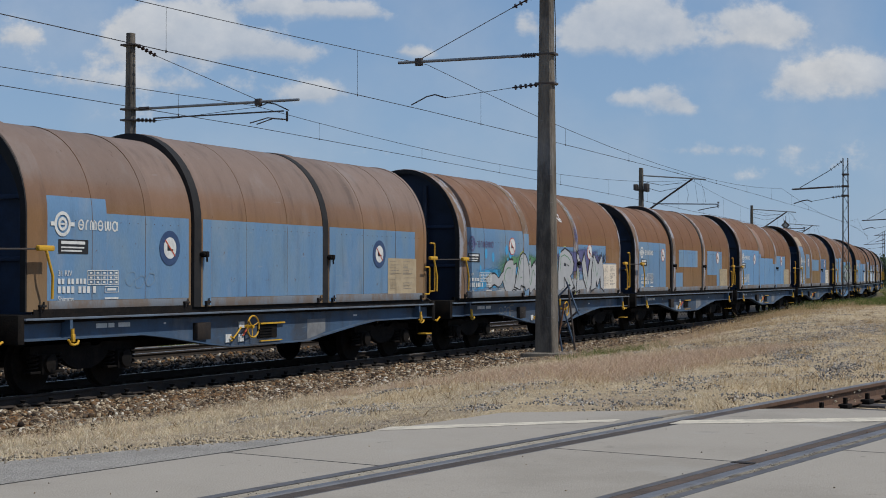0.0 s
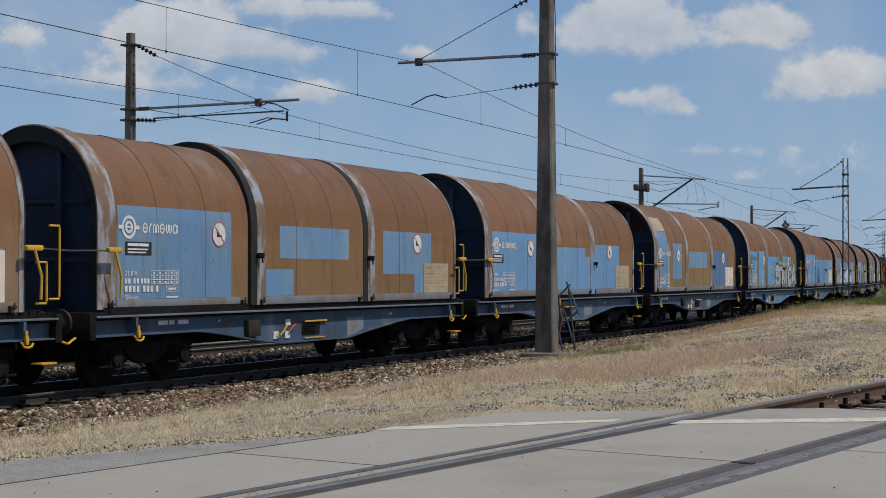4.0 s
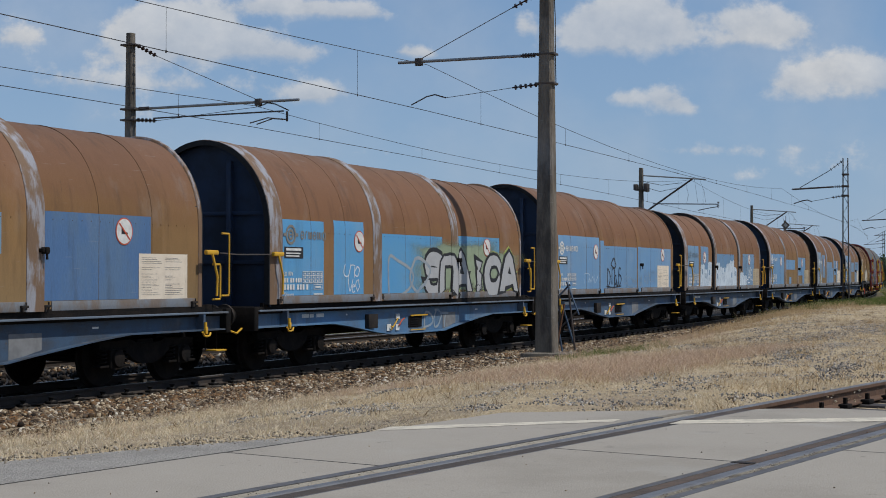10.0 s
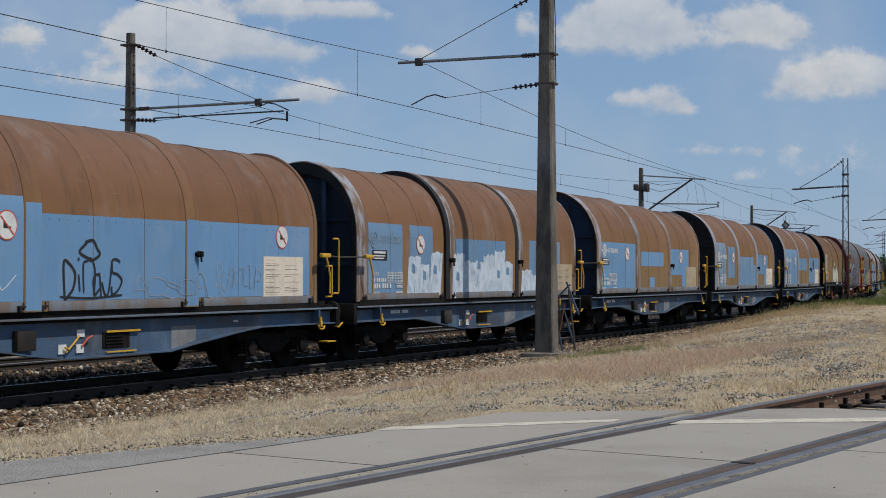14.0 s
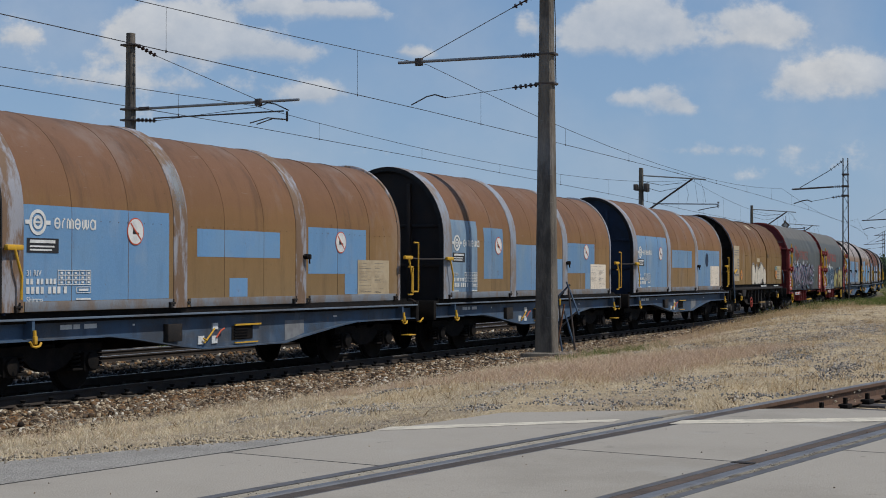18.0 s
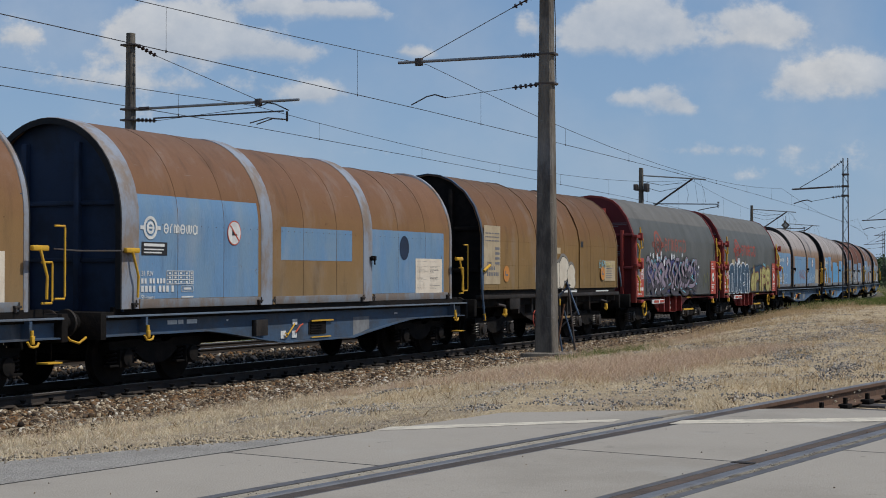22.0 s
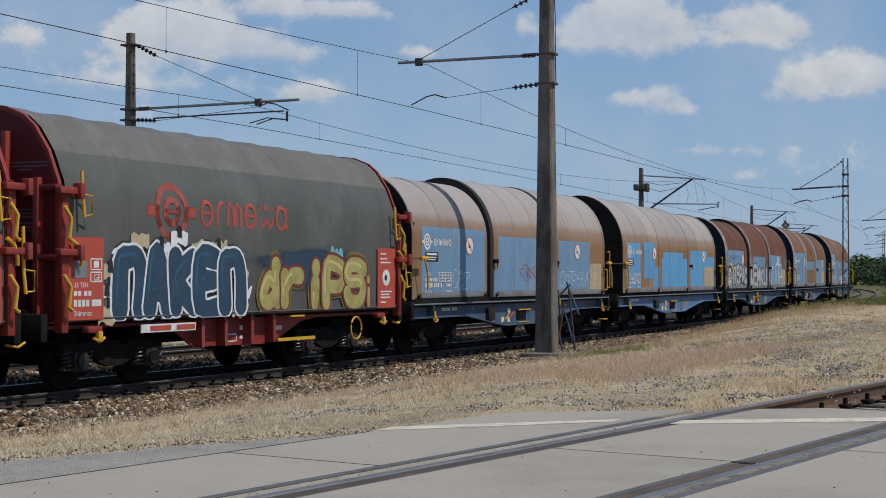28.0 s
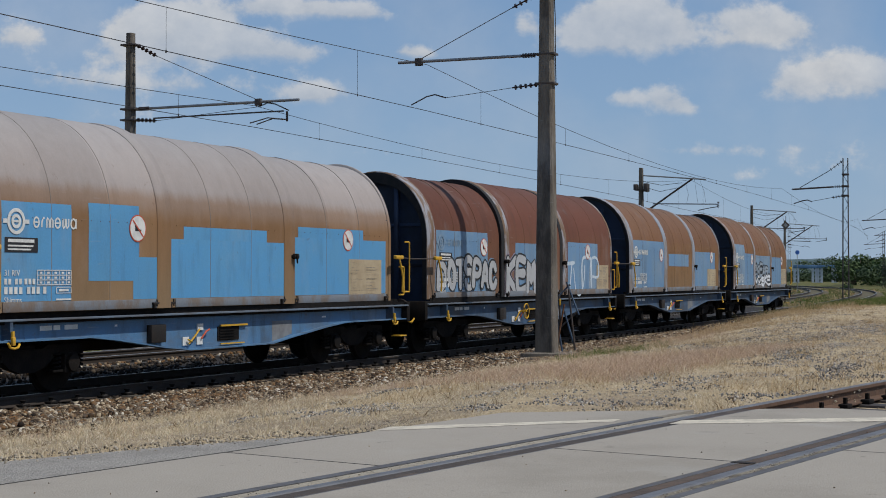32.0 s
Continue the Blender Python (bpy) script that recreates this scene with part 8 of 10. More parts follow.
def brown_wagon(n):
    UCB = 4.9
    X = lambda u: u - UCB
    w = empty("coil_wagon", Matrix(), "rusty ochre-brown coil wagon with round-shouldered hoods and dark frame", "freight wagon", "wagons of the train")
    keyed = []
    frame_common(w, X, -.75, 10.65, M_BLACK, keyed, (1.30, 8.43))
    for sgn in (-1, 1):
        bm = bmesh.new()
        pts = [(-.6, .98), (1.7, .98), (2.6, .94), (3.2, .72), (3.9, .56), (6.2, .56), (6.9, .74), (7.6, .94), (10.5, .98), (10.5, 1.17), (-.6, 1.17)]
        prism(bm, [(X(a), b) for a, b in pts], *sorted((sgn * 1.08, sgn * 1.12)))
        part("sole_bar", bm, M_DARK_FRAME, w, "dark brown fishbelly frame")
    for u in (2.35, 3.3, 3.95, 4.65, 5.35, 6.05, 6.8, 8.0, 9.6):
        bm = bmesh.new()
        lo = .60 if 3.6 < u < 6.4 else .80
        prism(bm, [(X(u - .05), 1.40), (X(u + .05), 1.40), (X(u + .04), lo), (X(u - .04), lo)], -1.30, -1.12)
        part("bracket", bm, M_DARK_FRAME, w)
    bm = bmesh.new()
    box(bm, X(-.5), X(10.4), -1.43, -1.30, 1.20, 1.29, .01)
    box(bm, X(-.5), X(10.4), 1.30, 1.43, 1.20, 1.29, .01)
    part("rub_rail", bm, M_DARK_FRAME, w)
    bm = bmesh.new()
    box(bm, X(1.45), X(2.15), -1.42, -1.30, .92, 1.24, .02)
    part("equipment_box", bm, M_DARK_FRAME, w, "dark square box on the frame")
    # black block added to close the gap below the hoods, as its shade
    bm = bmesh.new()
    box(bm, X(-.35), X(10.15), -1.36, 1.36, 1.17, 1.46)
    part("runner_beam", bm, M_BLACK, w)
    bounds = [(-.42, 3.3, .0), (3.3, 6.80, -.05), (6.80, 10.25, -.025)]
    for a, b, e in bounds:
        part("hood", ring_of(brown_section(e), X(a), X(b), .03, cuts=3), M_OLD_OCHRE, w)
        for k in (1, 2):
            us = a + (b - a) * (.29 if k == 1 else .655)
            part("panel_seam", ring_of(brown_section(e + .006), X(us - .015), X(us + .015), .012), M_OLD_OCHRE, w)
        bm = bmesh.new()
        for zz in (2.62, 2.02, 1.48):
            for q in range(int((b - a) / .16)):
                xx = X(a + .1 + q * .16)
                box(bm, xx - .008, xx + .008, -1.42 - e - .007, -1.42 - e, zz - .008, zz + .008)
        ob = part("rivet_row", bm, M_OLD_OCHRE, w)
        tagged(ob, kind="stuff")
    for u, wd in ((-.42, .10), (3.3, .06), (6.80, .06), (10.19, .08)):
        part("hood_ring", ring_of(brown_section(.018 if u < 5 else -.01), X(u), X(u + wd), .03), M_OLD_OCHRE if u > 0 else M_FRAME_BLUE, w)
    for u, sg in ((-.30, -1), (10.12, 1)):
        pts = brown_section(-.05)
        ew = part("end_wall", plate_of(pts, X(u) - .02, X(u) + .02), M_BLACK, w, "dark end wall with posts")
        for y in (-.6, .6):
            bm = bmesh.new()
            box(bm, *sorted((X(u), X(u) + sg * .12)), y - .06, y + .06, 1.25, 3.85, .01)
            part("post", bm, M_BLACK, ew)
        for z in (1.9, 2.9):
            bm = bmesh.new()
            box(bm, *sorted((X(u), X(u) + sg * .08)), -1.3, 1.3, z - .05, z + .05, .01)
            part("cross_rail", bm, M_BLACK, ew)
    bm = bmesh.new()
    tube(bm, [(X(-.5), -1.45, 1.95), (X(-.52), -1.48, 1.4), (X(-.42), -1.48, .95), (X(-.38), -1.48, .72)], .03, 8)
    part("lever_handle", bm, M_FRAME_BLUE, w, "long blue lever with yellow grip")
    bm = bmesh.new()
    tube(bm, [(X(-.4), -1.47, 1.88), (X(-.05), -1.49, 2.02)], .035, 8)
    part("lever_grip", bm, M_YELLOW, w, "yellow lever grip")
    bm = bmesh.new()
    tube(bm, [(X(-.40), -1.48, .86), (X(-.36), -1.48, .70)], .036, 8)
    part("lever_grip", bm, M_YELLOW, w, "yellow lever grip")
    y = -1.432
    pn = part("data_panel", bars([(X(-.28), X(.76), 1.56, 2.98)], -1.424, .003), M_CREAM, w, "faded cream data panel")
    rows = [(X(-.20) + k * .1, X(-.20) + k * .1 + .07, 2.60 + .09 * r, 2.63 + .09 * r) for k in range(9) for r in range(3)]
    rows += [(X(-.10) + k * .11, X(-.10) + k * .11 + .075, z, z + .09) for z in (1.90, 1.76) for k in range(7 if z < 1.8 else 5)]
    rows += [(X(.42), X(.70), z, z + .06) for z in (2.40, 2.28, 2.16, 2.04)]
    part("stencil", bars(rows, y + .002, .001), M_PRINT, pn)
    lettering("32 RIV", X(-.12), 2.02, .085, y + .003, M_PRINT, pn)
    for u, z in ((1.16, 1.81), (8.80, 1.84)):
        d = part("sign_disc", disc(X(u), z, .20, y), M_ORANGE, w, "faded orange round sign")
        part("pictogram", flat([(X(u) - .09, z - .04), (X(u) + .09, z - .05), (X(u) + .09, z), (X(u) - .03, z + .0), (X(u) - .05, z + .08), (X(u) - .09, z + .08)], y - .004), M_PRINT, d)
    part("instruction_sheet", bars([(X(9.02), X(10.05), 1.62, 2.22)], y + .024), M_CREAM, w, "faded cream sheet")
    part("printed_text", bars([(X(9.15), X(9.75), z, z + .02) for z in (1.70, 1.76, 1.83, 1.90, 1.97)], y + .02), M_PRINT, w)
    for r_ in ((X(5.22), X(6.46), 1.31, 1.345), (X(8.15), X(9.3), 1.31, 1.345), (X(5.22), X(6.46), 1.355, 1.375)):
        part("white_marking", bars([r_], -1.436), M_WHITE, w)
    part("repair_patch", bars([(X(4.69), X(5.28), 2.37, 2.53)], -1.424 + .05), M_CREAM, w)
    part("vent_hole", bars([(X(6.89), X(7.10), 2.58, 2.74)], y + .025), M_PLATE_BLACK, w)
    bm = bmesh.new()
    for a0, a1, k0, k1 in ((5.0, 5.68, .15, .8),):
        low = [(-.98 + .36 * k, 3.73 + .28 * k) for k in (k0, k1)]
        vs = [bm.verts.new((X(u), y_ - .012, z_ + .014)) for u, (y_, z_) in ((a0, low[0]), (a1 - .1, low[0]), (a1, low[1]), (a0 + .1, low[1]))]
        bm.faces.new(vs)
    part("repair_patch", front(bm), M_CREAM, w, "torn pale patch on the roof")
    bm = bmesh.new()
    pts = [(X(3.24) + .20 * math.cos(q * math.pi / 14), -1.42, .66 + .20 * math.sin(q * math.pi / 14)) for q in range(29)]
    tube(bm, pts, .015, 6, caps=False)
    for q in range(3):
        a = .5 + 2.1 * q
        tube(bm, [(X(3.24), -1.40, .66), (X(3.24) + .20 * math.cos(a), -1.42, .66 + .20 * math.sin(a))], .010, 5)
    part("hand_wheel", bm, M_RED_PANEL, w, "red hand brake wheel")
    bm = bmesh.new()
    box(bm, X(5.0), X(6.1), -1.46, -1.36, .60, .66, .01)
    part("step_board", bm, M_OLD_OCHRE, w, "worn ochre step board")
    for u in (.98, 9.0):
        bm = bmesh.new()
        tube(bm, [(X(u - .35), -1.42, 1.06), (X(u), -1.46, 1.02), (X(u + .02), -1.46, .92)], .03, 8)
        part("hook_bracket", bm, M_IRON, w)
        bm = bmesh.new()
        box(bm, X(u - .05), X(u + .07), -1.50, -1.43, .78, .95, .015)
        tube(bm, [(X(u - .12), -1.46, .82), (X(u), -1.47, .77), (X(u + .13), -1.46, .82)], .024, 8)
        part("tie_down_hook", bm, M_YELLOW, w, "yellow tie-down hook")
    bm = bmesh.new()
    tube(bm, [(X(10.3), -1.3, 2.3), (X(10.45), -1.35, 2.3), (X(10.46), -1.35, 1.4), (X(10.3), -1.3, 1.4)], .018, 6)
    part("grab_rail", bm, M_IRON, w)
    bm = bmesh.new()
    tube(bm, [(X(10.28), -1.45, 2.05), (X(10.30), -1.50, 1.7), (X(10.42), -1.48, 1.45)], .025, 6)
    part("lever_handle", bm, M_FRAME_BLUE, w)
    graffiti(w, dict(kind="letters", word="DdaPe", box=(3.36, 6.22, 1.44, 2.22), fill=M_SPRAY_CREAM, line=M_PLATE_BLACK, rim=M_SPRAY_GREY, y=-1.424, seed=5, w=.36, ol=.018, rimw=.07, uneven=.08, fat=1.16), X, None, (0, 0, 0), 1)
    graffiti(w, dict(kind="tag", word="BuRS", box=(8.50, 9.05, 2.0, 2.2), fill=M_SPRAY_CYAN, y=-1.43, w=.028, seed=3), X, None, (0, 0, 0), 2)
    graffiti(w, dict(kind="tag", word="RBeno", box=(9.1, 9.95, 2.04, 2.16), fill=M_SPRAY_LEMON, y=-1.438, w=.026, seed=4), X, None, (0, 0, 0), 3)
    return w, keyed, UCB


def tarp_section(e):
    return mirror([(-1.43 - e, 1.08), (-1.44 - e, 2.0), (-1.43 - e, 2.90), (-1.37 - e, 3.16), (-1.19 - e, 3.60 + e), (-1.17 - e, 3.63 + e), (-.94, 3.97 + e), (-.74, 4.14 + e), (-.38, 4.28 + e), (0, 4.32 + e)])


def tarp_wagon(n):
    UCT = 5.10
    X = lambda u: u - UCT
    w = empty("coil_wagon", Matrix(), "red coil wagon under a grey tarpaulin sprayed with graffiti", "freight wagon", "wagons of the train")
    keyed = []
    frame_common(w, X, -.70, 10.92, M_RED_WAGON, keyed, (1.45, 8.27), 1.05)
    for sgn in (-1, 1):
        bm = bmesh.new()
        pts = [(-.5, .96), (2.4, .96), (2.9, .82), (3.4, .56), (5.6, .52), (6.2, .62), (7.0, .90), (7.6, .96), (10.7, .96), (10.7, 1.08), (-.5, 1.08)]
        prism(bm, [(X(a), b) for a, b in pts], *sorted((sgn * 1.14, sgn * 1.18)))
        part("sole_bar", bm, M_RED_WAGON, w, "faded red frame")
    for u in (3.45, 4.15, 5.0, 5.75):
        bm = bmesh.new()
        prism(bm, [(X(u - .05), 1.06), (X(u + .05), 1.06), (X(u + .04), .55), (X(u - .04), .55)], -1.36, -1.18)
        part("bracket", bm, M_RED_WAGON, w)
    # tarpaulin in sagging bays over hoops
    bm = bmesh.new()
    n_x = 40
    xs = [-.20 + 10.70 * i / n_x for i in range(n_x + 1)]
    rows = []
    base = tarp_section(0)
    for u in xs:
        sag = .022 * (math.cos(2 * math.pi * u / 1.07) - 1) / 2
        rows.append([bm.verts.new((X(u), y * (1 + sag * .5), z + sag * (1.5 if z > 3.8 else .1) + (.012 * noise.noise((u * 2, y * 2, z + n)) if z > 1.2 else 0))) for y, z in base])
    for a, b in zip(rows, rows[1:]):
        for k in range(len(base) - 1):
            f = bm.faces.new((a[k], b[k], b[k + 1], a[k + 1]))
            f.smooth = True
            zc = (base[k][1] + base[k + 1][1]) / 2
            # faces above 3.55 m take the paler grey
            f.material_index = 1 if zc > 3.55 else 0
    bmesh.ops.recalc_face_normals(bm, faces=bm.faces)
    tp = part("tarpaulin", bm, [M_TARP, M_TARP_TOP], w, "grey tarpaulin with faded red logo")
    bm = bmesh.new()
    tube(bm, [(X(-.2), -1.445, 1.12), (X(10.5), -1.445, 1.12)], .016, 6)
    part("hem_cord", bm, M_TARP, tp)
    for u, sg in ((-.30, -1), (10.60, 1)):
        pts = tarp_section(-.02)
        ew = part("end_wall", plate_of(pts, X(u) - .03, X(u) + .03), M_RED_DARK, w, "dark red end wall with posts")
        part("end_frame", ring_of(tarp_section(.006), *sorted((X(u) - sg * .02, X(u) + sg * .055)), .06), M_RED_WAGON, ew)
        for y in (-1.05, -.45, .45, 1.05):
            bm = bmesh.new()
            box(bm, *sorted((X(u), X(u) + sg * .16)), y - .05, y + .05, 1.0, 3.9 if abs(y) < 1 else 3.2, .01)
            part("post", bm, M_RED_WAGON, ew)
        for z in (2.02, 3.05):
            bm = bmesh.new()
            box(bm, *sorted((X(u), X(u) + sg * .13)), -1.4, 1.4, z - .045, z + .045, .01)
            part("cross_rail", bm, M_RED_DARK, ew)
        # white print on the wall's outer face
        for zc, rows_ in ((3.42, (.9, .85, .3)), (2.52, (.7, .6, .65)), (2.72, (.35, .32, .30))):
            bm = bmesh.new()
            for q, long_ in enumerate(rows_):
                box(bm, *sorted((X(u) + sg * .031, X(u) + sg * .034)), -.75 - long_ / 2, -.75 + long_ / 2, zc - .055 * q, zc - .055 * q + .02)
            part("printed_text", bm, M_PRINT, ew)
        bm = bmesh.new()
        box(bm, X(u) - .075, X(u) + .075, -1.49, -1.34, .92, 3.06, .015)
        part("corner_post", bm, M_RED_WAGON, w, "faded red corner post")
        for z in (2.1, 3.0):
            bm = bmesh.new()
            box(bm, X(u) - .22, X(u) + .26, -1.58, -1.46, z - .05, z + .05, .015)
            box(bm, X(u) + .16, X(u) + .26, -1.64, -1.5, z - .12, z + .12, .015)
            part("hinge_lock", bm, M_RED_WAGON, w)
        for z in (1.55, 2.55):
            bm = bmesh.new()
            tube(bm, [(X(u) - .12, -1.56, z + .22), (X(u) - .02, -1.60, z + .05), (X(u) - .06, -1.60, z - .25), (X(u) + .02, -1.6, z - .3)], .03, 8)
            part("lever_handle", bm, M_YELLOW, w, "chipped yellow lever")
    for u, z0, z1 in ((.02, 2.62, 3.3), (10.28, 2.5, 3.2), (10.78, 1.5, 2.45)):
        bm = bmesh.new()
        tube(bm, [(X(u), -1.52, z1), (X(u), -1.54, z0 + .3), (X(u + .02), -1.56, z0)], .026, 8)
        tube(bm, [(X(u + .03), -1.52, z0 + .34), (X(u + .2), -1.56, z0 + .32), (X(u + .2), -1.56, z0 + .04), (X(u + .03), -1.52, z0 + .02)], .016, 6)
        part("grab_rail", bm, M_YELLOW, w, "yellow grab rail")
    for u in (-.2, 10.45):
        bm = bmesh.new()
        tube(bm, [(X(u), -1.52, 2.28), (X(u + .1), -1.56, 2.2), (X(u + .2), -1.54, 2.0), (X(u + .22), -1.52, 1.9)], .03, 8)
        part("lever_handle", bm, M_YELLOW, w, "curved yellow lever")
    y = -1.462
    pa = part("data_panel", bars([(X(-.20), X(.62), 1.10, 2.33)], y), M_RED_PANEL, w, "red data panel with white stencils")
    part("vent_grid", bars([(X(-.08), X(.22), 1.72, 1.98)], y - .004), M_GALV, pa)
    st = part("stencil", bars([(X(.30), X(.58), 1.84, 1.86), (X(.30), X(.58), 2.0, 2.02), (X(.30), X(.32), 1.84, 2.02), (X(.56), X(.58), 1.84, 2.02), (X(.38), X(.50), 1.88, 1.98), (X(.30), X(.58), 1.66, 1.68), (X(.30), X(.58), 1.80, 1.82), (X(.30), X(.32), 1.66, 1.82), (X(.56), X(.58), 1.66, 1.82)]
                            + [(X(-.08) + k * .095, X(-.08) + k * .095 + .07, z, z + h) for z, h, c in ((1.46, .07, (0, 1, 2.5, 3.5)), (1.30, .10, (0, 1, 2, 3, 4.4, 5.2, 6))) for k in c], y - .003), M_WHITE, pa)
    tagged(st, kind="stuff")
    lettering("GE", X(.37), 1.685, .10, y - .003, M_WHITE, pa)
    lettering("33 TEN", X(-.08), 1.585, .075, y - .003, M_WHITE, pa)
    lettering("Shimmns", X(-.08), 1.16, .085, y - .003, M_WHITE, pa)
    pb = part("data_panel", bars([(X(9.62), X(10.42), 1.10, 2.33)], y), M_RED_PANEL, w, "red data panel with round sign")
    part("sign_face", disc(X(10.0), 1.72, .17, y - .004), M_WHITE, pb)
    part("pictogram", disc(X(9.98), 1.72, .06, y - .008), M_PLATE_BLACK, pb)
    part("stencil", bars([(X(9.75), X(9.75 + q), z, z + .03) for q, z in ((.25, 2.2), (.3, 2.1), (.45, 2.02), (.5, 1.42), (.4, 1.36), (.45, 1.30), (.25, 1.2))], y - .003), M_WHITE, pb)
    # faded red logo
    lu, lz = 2.44, 2.80

    def on_tarp(bm):
        """Lay a print on to the sagging cloth."""
        for v in bm.verts:
            u = v.co.x + UCT
            sg = float(np.interp(u, xs, [.022 * (math.cos(2 * math.pi * q / 1.07) - 1) / 2 for q in xs]))
            v.co.y = float(np.interp(v.co.z, [2.0, 2.95, 3.18], [-1.44, -1.43, -1.36])) * (1 + sg * .5) - .004
        return bm
    lm = M_FADED_RED if n == 12 else M_LOGO_RED
    lo = part("logo_ring", on_tarp(disc(X(lu), lz, .47, -1.4335, .0015, inner=.36)), lm, w)
    part("logo_mark", on_tarp(disc(X(lu), lz, .25, -1.4335, .0015, inner=.14)), lm, lo)
    part("logo_mark", on_tarp(bars([(X(lu) - .68, X(lu) - .44, lz - .09, lz + .09), (X(lu) + .44, X(lu) + .68, lz - .09, lz + .09), (X(lu) - .2, X(lu) + .25, lz - .035, lz + .035)], -1.435, .001)), lm, lo)
    part("wordmark", on_tarp(glyph_row(X(lu + .80), lz - .19, .46, .40, .075, -1.4345)), lm, lo)
    # frame fittings
    part("marker_strip", bars([(X(1.55), X(3.05), .86, .99)], -1.46, .02), M_WHITE, w, "white-edged red marker strip")
    part("marker_band", bars([(X(1.78), X(2.35), .885, .965), (X(2.5), X(3.02), .885, .965)], -1.482, .004), M_RED_PANEL, w)
    part("frame_stencil", bars([(X(4.3), X(4.75), .60, .62), (X(4.3), X(4.75), .72, .74), (X(4.3), X(4.32), .6, .74), (X(4.73), X(4.75), .6, .74), (X(4.85), X(5.25), .80, .88), (X(4.85), X(5.25), .64, .70), (X(5.9), X(6.3), .76, .84)], -1.183), M_WHITE, w)
    part("yellow_edge", bars([(X(5.75), X(7.1), .565, .62), (X(6.2), X(6.7), 1.00, 1.03)], -1.38, .06), M_YELLOW, w, "yellow marked step edge")
    for u in (.50, 9.85):
        bm = bmesh.new()
        box(bm, X(u - .28), X(u + .06), -1.50, -1.36, .90, 1.00, .02)
        part("hook_bracket", bm, M_RED_WAGON, w)
        bm = bmesh.new()
        box(bm, X(u - .05), X(u + .05), -1.52, -1.44, .76, .92, .015)
        tube(bm, [(X(u - .13), -1.48, .82), (X(u), -1.49, .765), (X(u + .13), -1.48, .82)], .024, 8)
        part("tie_down_hook", bm, M_YELLOW, w, "yellow tie-down hook")
    bm = bmesh.new()
    u = .72 if n == 12 else 8.7
    tube(bm, [(X(u) + .22 * math.cos(q * math.pi / 12), -1.46, .72 + .22 * math.sin(q * math.pi / 12)) for q in range(25)], .02, 6, caps=False)
    part("hand_wheel", bm, M_YELLOW, w, "thin yellow hand wheel")
    bm = bmesh.new()
    tube(bm, [(X(10.8), -1.2, .78), (X(11.0), -1.25, .74), (X(11.2), -1.2, .80)], .02, 6)
    part("coupler_handle", bm, M_YELLOW, w)
    zero = (0, 0, 0)
    g = lambda k, **kw: graffiti(w, {"y": -1.447, **kw}, X, None, zero, k)
    if n == 12:
        g(1, kind="cloud", box=(.85, 8.0, 1.10, 2.40), fill=M_SPRAY_BLUE, rough=.30)
        g(2, kind="dots", box=(1.2, 7.2, 1.5, 2.2), fill=M_SPRAY_CYAN, n=30, r=.17, seed=13)
        g(3, kind="tangle", box=(1.06, 7.25, 1.10, 2.34), n=15, fill=M_SPRAY_MAUVE, dark=M_SPRAY_GREYPLUM, line=M_PLATE_BLACK, inner=M_SPRAY_CYAN, seed=8)
        g(4, kind="dots", box=(1.3, 7.0, 2.20, 2.50), fill=M_SPRAY_WHITE, n=11, r=.11, y=-1.48, seed=3)
        g(5, kind="dots", box=(.75, 8.3, 1.2, 2.3), fill=M_SPRAY_WHITE, n=14, r=.05, y=-1.48, seed=4)
        g(7, kind="tag", word="M", box=(8.7, 9.4, 1.25, 1.9), fill=M_SPRAY_OLIVE, w=.05, seed=31)
    else:
        # stacked sand-coloured blocks behind the first word
        for k_, (u_, z_, c_) in enumerate(((.74, 1.15, 0), (.70, 1.50, 1), (.78, 1.85, 0), (1.05, 2.15, 1), (1.55, 2.30, 0), (2.1, 2.25, 1), (2.6, 2.38, 1), (3.2, 2.32, 0), (3.75, 2.22, 0), (4.25, 2.15, 1), (4.45, 1.85, 0), (4.5, 1.50, 1), (4.42, 1.15, 0))):
            g(20 + k_, kind="blocks", box=(u_ - .20, u_ + .24, z_ - .13, z_ + .12), n=1, fill=M_SPRAY_WHITE if c_ else M_SPRAY_SAND, gap=M_PLATE_BLACK, plain=True, seed=k_ + 2, y=-1.446)
        g(2, kind="letters", word="nAKEn", box=(.92, 4.50, 1.08, 2.24), fill=M_SPRAY_NAVY, line=M_SPRAY_WHITE, rim=M_PLATE_BLACK, inner=M_SPRAY_DEEP, innerw=.05, w=.36, ol=.045, rimw=.03, uneven=.05, fat=1.12, seed=6)
        g(3, kind="cloud", box=(5.0, 8.8, 1.5, 2.30), fill=M_SPRAY_NAVY, rough=.3)
        g(4, kind="letters", word="driPS", box=(4.95, 9.0, 1.12, 2.12), fill=M_SPRAY_YELLOW, line=M_SPRAY_MAROON, inner=M_SPRAY_LEMON, innerw=.06, rim=M_SPRAY_OLIVE, w=.29, ol=.055, rimw=.05, uneven=.14, fat=1.14, seed=7)
        g(6, kind="letters", word="i", box=(9.0, 9.45, 1.12, 1.8), fill=M_SPRAY_YELLOW, line=M_SPRAY_MAROON, w=.12, ol=.04, seed=7)
        g(5, kind="dots", box=(7.6, 8.1, 1.95, 2.25), fill=M_SPRAY_CYAN, n=9, r=.12, y=-1.453, seed=5)
    return w, keyed, UCT


